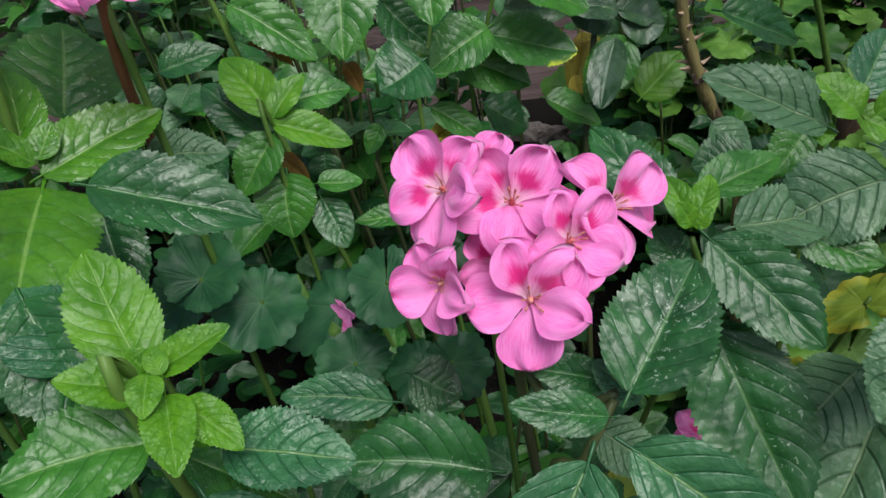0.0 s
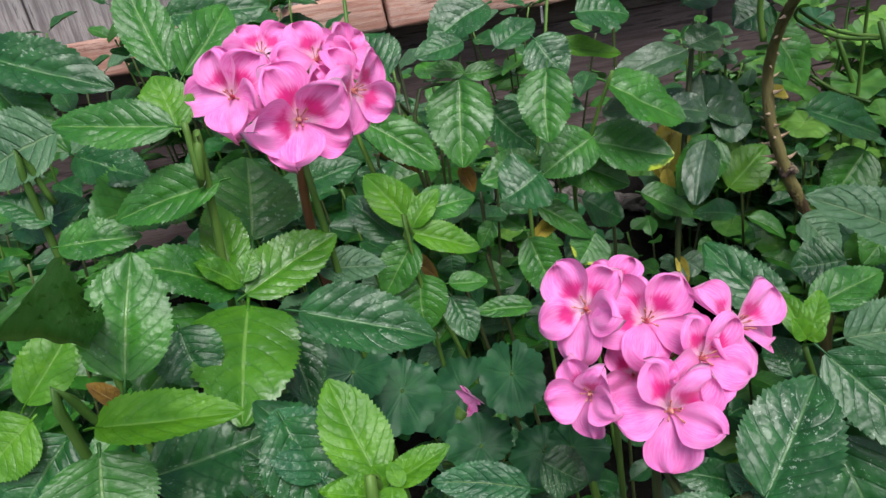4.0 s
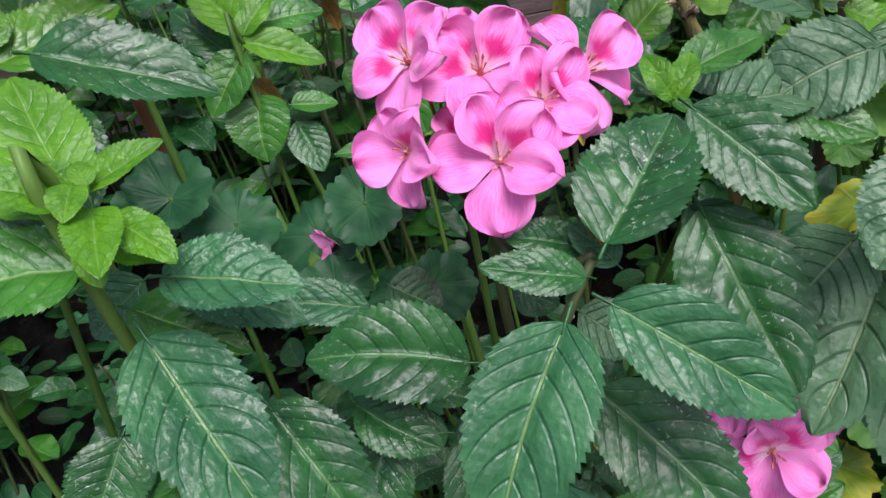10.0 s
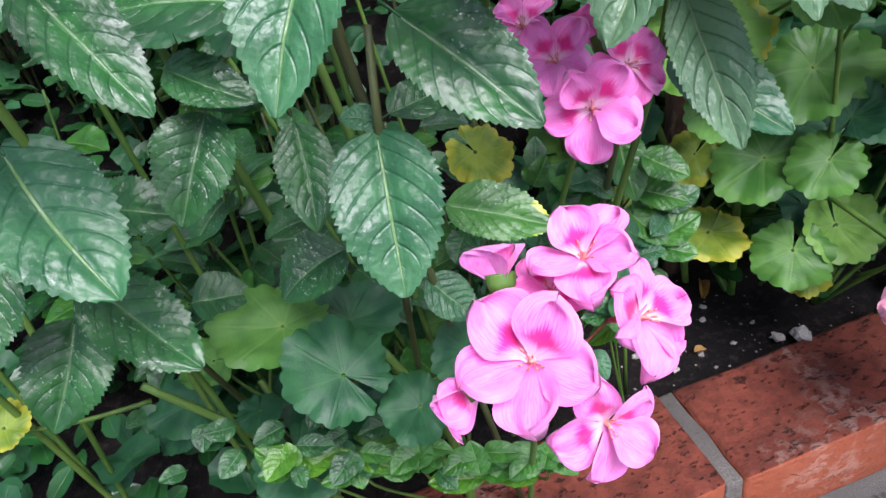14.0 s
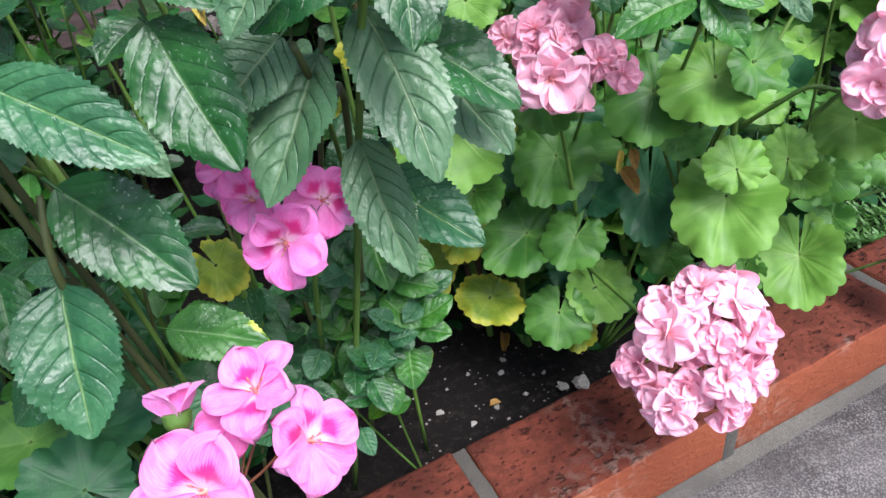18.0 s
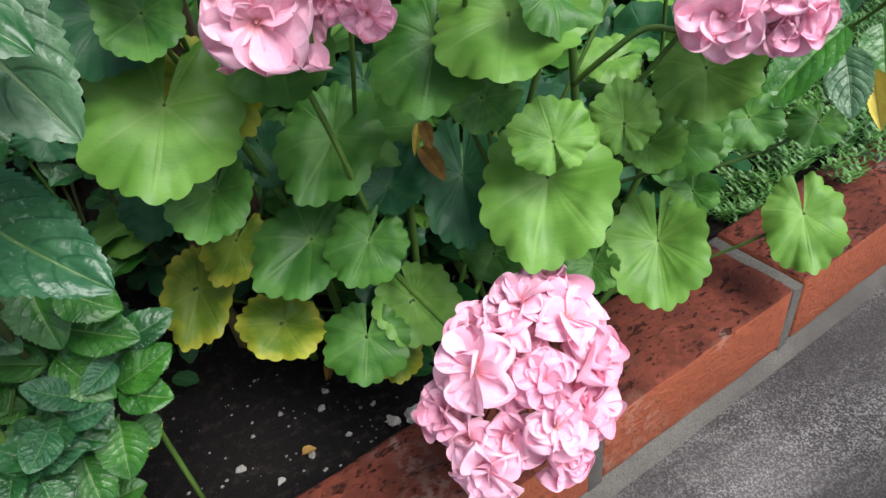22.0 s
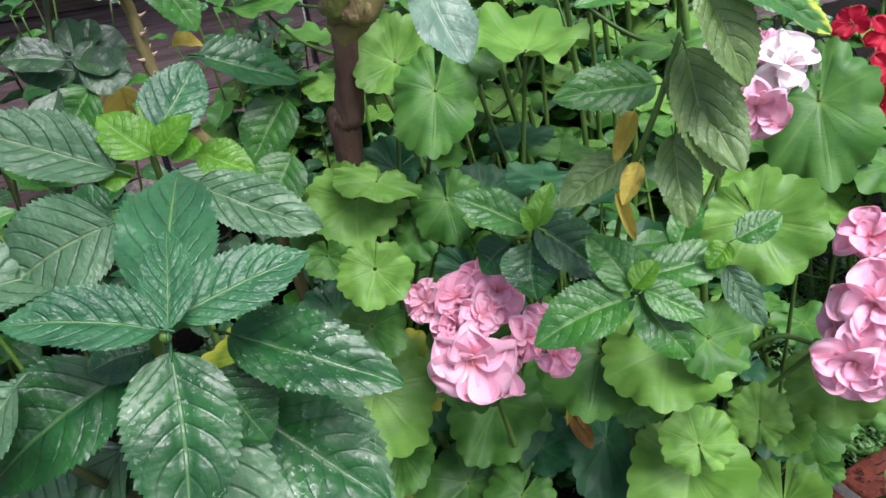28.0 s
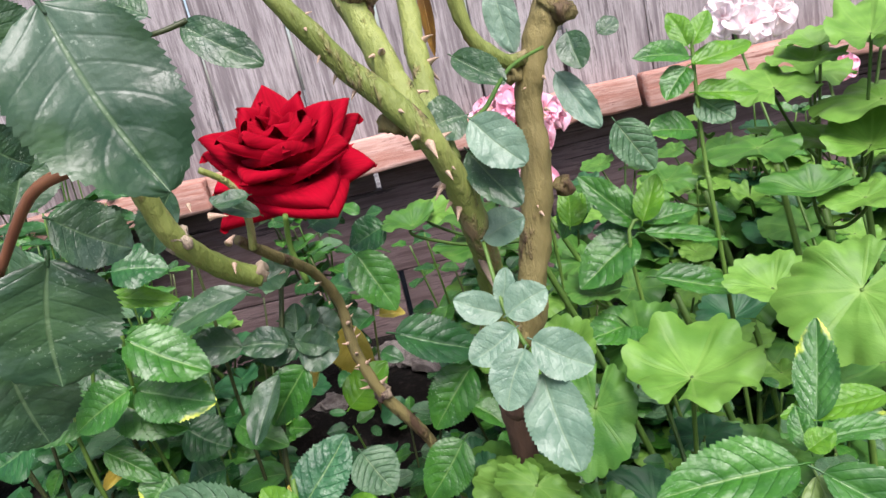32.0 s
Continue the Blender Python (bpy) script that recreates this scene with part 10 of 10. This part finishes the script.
def bare(x, y):
    """Whether a place lies over the open patch of soil behind the bricks."""
    p = Vector((x, y, 0)) - CURB
    return -0.12 < p.dot(ALONG) < 0.13 and p.dot(ACROSS) < 0.25


def wild_geranium(x, y, height, spread, seed, materials, size=0.055, count=12):
    """A geranium with leaves on stalks that spring from one crooked stem."""
    if open_ground(x, y) or bare(x, y) or bare(x + 0.06, y) or bare(x, y - 0.05):
        return None
    rng = random.Random(seed)
    f = root(x, y)
    plant = empty("geranium", f, "leafy geranium without flowers among its neighbours", "geranium", "geraniums")
    bow = Vector((rng.uniform(-0.03, 0.03), rng.uniform(-0.03, 0.03), 0))
    mid, top = f + bow + Vector((0, 0, height * 0.4)), f - bow * 0.5 + Vector((0, 0, height * 0.8))
    stem(plant, [f, mid, top], 0.0045, 0.003, GREEN_STALK)
    for k in range(count):
        a = k * 2.4 + rng.random()
        q = math.sqrt((k + 0.5) / count)
        b = f + Vector((math.cos(a) * spread * q, math.sin(a) * spread * q, height * (1.0 - 0.5 * q * q) * rng.uniform(0.8, 1.05)))
        if bare(b.x, b.y):
            continue
        d = Vector((math.cos(a), math.sin(a), -0.25 * q + rng.uniform(-0.15, 0.15)))
        s, n = size * rng.uniform(0.6, 1.15), Vector((math.cos(a) * 0.35 * q, math.sin(a) * 0.35 * q - 0.35, 1))
        leaf(plant, rng.choice(("round_far", "round_far", "round_far", "ruffled_far")), b, b + d * s * 0.58, s, n, rng.choice(materials))
        t = min(0.98, max(0.1, (b.z - f.z - 0.055) / (height * 0.8)))
        g = f.lerp(mid, t * 2) if t < 0.5 else mid.lerp(top, t * 2 - 1)
        tube("leaf_stalk", [g, g.lerp(b, 0.55) - Vector((0, 0, 0.006)), b - n * 0.006, b + n * 0.0005], [0.0017, 0.0015, 0.0013, 0.0011], LEAF_STALK, plant, sides=5)
    return plant


# Leaf mixes weighted to dark green, putting shade within the bed into colour.
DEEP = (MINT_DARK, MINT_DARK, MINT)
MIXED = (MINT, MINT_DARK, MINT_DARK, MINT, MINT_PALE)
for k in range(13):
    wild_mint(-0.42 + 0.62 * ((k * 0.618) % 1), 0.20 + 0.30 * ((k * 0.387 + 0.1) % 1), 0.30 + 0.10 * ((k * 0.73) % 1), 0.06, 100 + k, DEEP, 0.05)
for k in range(16):
    x, y = -0.75 + 0.72 * ((k * 0.618) % 1), 0.52 + 0.55 * ((k * 0.387 + 0.3) % 1)
    wild_mint(x, y, 0.34 + 0.12 * ((k * 0.73) % 1), 0.08, 140 + k, MIXED, 0.045)
for k in range(18):
    x, y = -0.62 + 0.56 * ((k * 0.618) % 1), 0.48 + 0.42 * ((k * 0.387 + 0.15) % 1)
    wild_mint(x, y, 0.46 + 0.14 * ((k * 0.73) % 1), 0.06, 300 + k, MIXED, 0.06)
for k in range(14):
    x, y = 0.12 + 0.26 * ((k * 0.618) % 1), 0.58 + 0.42 * ((k * 0.387 + 0.3) % 1)
    wild_mint(x, y, 0.30 + 0.10 * ((k * 0.73) % 1), 0.05, 340 + k, MIXED, 0.045)
for k in range(12):
    x, y = 0.17 + 0.75 * ((k * 0.618) % 1), 0.66 + 0.42 * ((k * 0.387 + 0.3) % 1)
    wild_mint(x, y, 0.26 + 0.10 * ((k * 0.73) % 1), 0.08, 170 + k, MIXED, 0.05)
for k in range(8):
    wild_mint(0.005 + 0.15 * ((k * 0.618) % 1), 0.50 + 0.5 * ((k * 0.387 + 0.3) % 1), 0.14, 0.05, 190 + k, DEEP, 0.035)
for k in range(9):
    wild_geranium(0.30 + 0.75 * ((k * 0.618) % 1), 0.52 + 0.45 * ((k * 0.387 + 0.2) % 1), 0.24 + 0.12 * ((k * 0.73) % 1), 0.12, 210 + k, (GERANIUM, GERANIUM_BRIGHT, GERANIUM), 0.075)
for k in range(5):
    wild_geranium(-0.12 + 0.32 * ((k * 0.618) % 1), 0.30 + 0.10 * ((k * 0.387 + 0.2) % 1), 0.20 + 0.05 * ((k * 0.73) % 1), 0.09, 230 + k, (GERANIUM_DARK, GERANIUM_DARK, GERANIUM), 0.06)
for k in range(10):
    wild_geranium(0.30 + 0.38 * ((k * 0.618) % 1), 0.45 + 0.10 * ((k * 0.387 + 0.2) % 1), 0.17 + 0.12 * ((k * 0.73) % 1), 0.08, 400 + k, (GERANIUM, GERANIUM_DARK, GERANIUM_BRIGHT), 0.06)
for k in range(12):
    wild_geranium(0.16 + 0.75 * ((k * 0.618 + 0.3) % 1), 0.72 + 0.40 * ((k * 0.387 + 0.2) % 1), 0.30 + 0.10 * ((k * 0.73) % 1), 0.10, 420 + k, (GERANIUM, GERANIUM_BRIGHT, GERANIUM_BRIGHT), 0.07)
for k in range(22):
    x, y = 0.13 + 0.75 * ((k * 0.618 + 0.2) % 1), 0.58 + 0.52 * ((k * 0.387 + 0.4) % 1)
    wild_mint(x, y, 0.32 + 0.08 * ((k * 0.73) % 1), 0.06, 440 + k, MIXED, 0.042)
for k in range(14):
    x, y = -0.30 + 0.36 * ((k * 0.618 + 0.2) % 1), 0.62 + 0.45 * ((k * 0.387 + 0.4) % 1)
    wild_mint(x, y, 0.34 + 0.08 * ((k * 0.73) % 1), 0.06, 470 + k, MIXED if k % 2 else DEEP, 0.05)
for k in range(12):
    x = -0.25 + 1.2 * ((k * 0.618 + 0.1) % 1)
    wild_geranium(x, 0.19 * x + 0.80 + 0.16 * ((k * 0.387 + 0.3) % 1), 0.30 + 0.05 * ((k * 0.73) % 1), 0.10, 500 + k, (GERANIUM, GERANIUM, GERANIUM_DARK, GERANIUM_BRIGHT), 0.07, 16)
for k in range(6):
    wild_geranium(0.92 + 0.55 * ((k * 0.618) % 1), 0.60 + 0.4 * ((k * 0.387 + 0.2) % 1), 0.40, 0.13, 250 + k, (GERANIUM_BRIGHT, GERANIUM), 0.085)



def low_leaves(material, count, seed, long, broad, reach=(0.02, 0.12), area=(-0.75, 1.15, 0.125, 0.86), disc=False):
    """Low leaves that hide most of the soil, far too many to count, in one mesh."""
    rng = random.Random(seed)
    verts, faces, uvs = [], [], []
    while count:
        s, d = rng.uniform(*area[:2]), rng.uniform(*area[2:])
        p = curb(s, d, 0)
        if bare(p.x, p.y) or (0.58 < s and d < 0.38) or (-0.35 < s < 0.1 and d > 0.70) or (open_ground(p.x, p.y) and rng.random() < 0.6):
            continue
        count -= 1
        p.z = soil_z(p.x, p.y) + rng.uniform(*reach)
        turn = rng.uniform(0, 6.28)
        size = long * rng.uniform(0.6, 1.2)
        m = leaf_pose(p, p + Vector((math.cos(turn), math.sin(turn), rng.uniform(-0.4, 0.4))) * size, size * broad * rng.uniform(0.85, 1.15), (rng.uniform(-0.4, 0.4), rng.uniform(-0.8, 0.1), 1))
        curl, n0 = rng.uniform(-0.1, 0.3), len(verts)
        if disc:
            verts.append(m @ Vector((0.1, 0, 0)))
            for ring in (1, 2):
                for k in range(18):
                    a = k * math.pi / 9
                    r = ring / 2 * (0.5 + (0.05 if k % 2 and ring == 2 else 0))
                    verts.append(m @ Vector((0.1 + r * math.cos(a), r * math.sin(a), (0.3 * curl + 0.12) * r + 0.05 * ring * math.sin(3 * a + curl * 20))))
            for k in range(18):
                a, b, u = n0 + 1 + k, n0 + 1 + (k + 1) % 18, k / 18
                faces += [(n0, a, b), (a, a + 18, b + 18, b)]
                uvs += [(u, 0), (u, 0.5), (u + 1 / 18, 0.5), (u, 0.5), (u, 1), (u + 1 / 18, 1), (u + 1 / 18, 0.5)]
            continue
        for i in range(8):
            for k in range(5):
                u, t = i / 7, k / 2 - 1
                w = ovate(min(max(u, 0.01), 0.99), 0.5, 0.5) * (1 + 0.06 * (i % 2) * abs(t))
                verts.append(m @ Vector((u, t * w, 0.15 * abs(t) * w - curl * u * u + 0.02 * math.sin(u * 16) * abs(t))))
        for i in range(7):
            for k in range(4):
                a = n0 + i * 5 + k
                faces.append((a, a + 5, a + 6, a + 1))
                uvs += [(i / 7, k / 4), ((i + 1) / 7, k / 4), ((i + 1) / 7, (k + 1) / 4), (i / 7, (k + 1) / 4)]
    me = bpy.data.meshes.new("low_leaves")
    me.from_pydata(verts, [], faces)
    me.uv_layers.new(name="UVMap").data.foreach_set("uv", [c for w in uvs for c in w])
    me.polygons.foreach_set("use_smooth", [True] * len(me.polygons))
    me.materials.append(material)
    return tagged(new("low_leaves", me), "low leafy undergrowth between the taller plants", "undergrowth", kind="stuff")


# Mostly the dark greens, which stand in for shade close to the soil.
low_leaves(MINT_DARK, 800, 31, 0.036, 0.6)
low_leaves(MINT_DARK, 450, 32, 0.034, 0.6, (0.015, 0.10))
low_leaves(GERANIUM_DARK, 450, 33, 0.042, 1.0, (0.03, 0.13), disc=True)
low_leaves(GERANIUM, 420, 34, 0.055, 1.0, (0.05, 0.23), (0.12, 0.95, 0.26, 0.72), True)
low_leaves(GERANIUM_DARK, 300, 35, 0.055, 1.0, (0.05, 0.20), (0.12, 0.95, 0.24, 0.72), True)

for k in range(9):
    x = -0.92 + 0.62 * ((k * 0.618 + 0.2) % 1)
    wild_mint(x, 0.19 * x + 0.86 + 0.2 * ((k * 0.387 + 0.4) % 1), 0.50 + 0.10 * ((k * 0.73) % 1), 0.07, 540 + k, MIXED, 0.065)

# cushion of herbs by the bricks
rng = random.Random(8)
verts, faces = [], []
for k in range(4200):
    s, d = rng.uniform(0.57, 1.25), rng.uniform(0.025, 0.36)
    p = curb(s, d, 0)
    mound = 0.05 * math.sin(min(1, (s - 0.6) / 0.15) * 1.57) * (1 - abs(d - 0.22) / 0.2 * 0.5) + 0.02 * noise.noise((s * 14, d * 14, 2))
    if d < 0.10 and (s < 0.68 or d < 0.055):
        continue
    p.z = max(soil_z(p.x, p.y), 0.099 if d < 0.105 else 0) + max(0.0, mound) * rng.uniform(0.45, 1.1) * min(1.0, d / 0.09)
    axis = Vector((rng.uniform(-0.5, 0.5), rng.uniform(-0.7, 0.3), 1)).normalized()
    for j in range(7):
        a = j * 2.4
        q = p + axis * 0.0022 * j
        o = Vector((math.cos(a), math.sin(a), 0.55)).normalized()
        w = o.cross(axis).normalized() * 0.0014
        n0 = len(verts)
        verts += [q, q + o * 0.005 + w, q + o * 0.0105, q + o * 0.005 - w]
        faces += [(n0, n0 + 1, n0 + 2, n0 + 3)]
me = bpy.data.meshes.new("herb_cushion")
me.from_pydata(verts, [], faces)
HERB = stalk_material("herb_green", (0.03, 0.11, 0.018), (0.075, 0.20, 0.035), 30)
me.materials.append(HERB)
tagged(new("herb_cushion", me), "low cushion of tiny-leaved green herbs beside the bricks", "herb", kind="stuff")

# stones on the soil
STONES = []
for k in range(4):
    bm = bmesh.new()
    bmesh.ops.create_icosphere(bm, subdivisions=2, radius=0.5)
    for v in bm.verts:
        v.co *= 1 + 0.95 * noise.noise(v.co * 2.6 + Vector((k * 9, 0, 0)))
        v.co.z *= 0.55
    STONES.append(link("stone", bm, STONE, smooth=False))


def stone(x, y, size, seed, name="stone", label="small pale chip of stone lying on the soil", z=None, material=None):
    ob = new(name, STONES[seed % 4])
    ob.matrix_world = Matrix.Translation((x, y, (soil_z(x, y) if z is None else z) + size * 0.12)) @ Matrix.Rotation(seed * 2.1, 4, "Z") @ Matrix.Diagonal((size, size * 0.8, size, 1))
    if material:
        ob.material_slots[0].link = "OBJECT"
        ob.material_slots[0].material = material
    return tagged(ob, label, "stone", "stones")


for k, (x, y, size) in enumerate(((0.287, 0.428, 0.011), (0.294, 0.446, 0.010), (0.265, 0.384, 0.010), (0.206, 0.402, 0.012), (0.300, 0.389, 0.008), (0.235, 0.373, 0.012), (0.33, 0.41, 0.007), (0.222, 0.43, 0.006), (0.25, 0.44, 0.006))):
    stone(x, y, size * 0.72, k)
stone(0.357, 0.368, 0.020, 2, z=0.092, label="pale angular stone chip on the corner of a brick")
stone(0.338, 0.378, 0.013, 1, z=0.086, label="pale flat stone chip beside the brick")
grit = []
for k in range(150):
    p = curb(rng.uniform(-0.05, 0.30), rng.uniform(0.11, 0.27), 0)
    grit.append((p.x, p.y, rng.uniform(0.0007, 0.0022)))
verts, faces = [], []
for x, y, r in grit:
    n0, z = len(verts), soil_z(x, y)
    a = rng.random() * 3
    verts += [(x + r * math.cos(a + i * 1.57), y + r * math.sin(a + i * 1.57), z) for i in range(4)] + [(x, y, z + r * 0.8)]
    faces += [(n0 + i, n0 + (i + 1) % 4, n0 + 4) for i in range(4)]
me = bpy.data.meshes.new("grit")
me.from_pydata(verts, [], faces)
me.materials.append(RUBBLE)
tagged(new("grit", me), "fine grit and crumbs on the dark soil", "grit", kind="stuff")
for k in range(26):
    x, y = -0.08 + 0.36 * ((k * 0.618) % 1), 0.98 + 0.16 * ((k * 0.387) % 1)
    stone(x, y, 0.03 + 0.04 * ((k * 0.73) % 1), k, "rubble", "grey broken rubble lying at the foot of the fence", material=RUBBLE)
# withered scraps on the soil
for k in range(3):
    p = curb(0.06 + 0.30 * ((k * 0.618) % 1), 0.12 + 0.12 * ((k * 0.387 + 0.2) % 1), 0)
    p.z = soil_z(p.x, p.y) + 0.005
    ob = new("dry_leaf", LEAVES["dry"][k % 4])
    ob.matrix_world = leaf_pose(p, p + Vector((math.cos(k * 2.2), math.sin(k * 2.2), 0.1)) * (0.012 + 0.01 * (k % 3)), 0.008 + 0.002 * (k % 4), (0.2, -0.2, 1))
    ob.material_slots[0].link = "OBJECT"
    ob.material_slots[0].material = (BROWN_LEAF, DRY_STALK, BROWN_LEAF)[k % 3]
    tagged(ob, "small withered brown scrap of leaf on the soil", "dry leaf", "dry leaves")
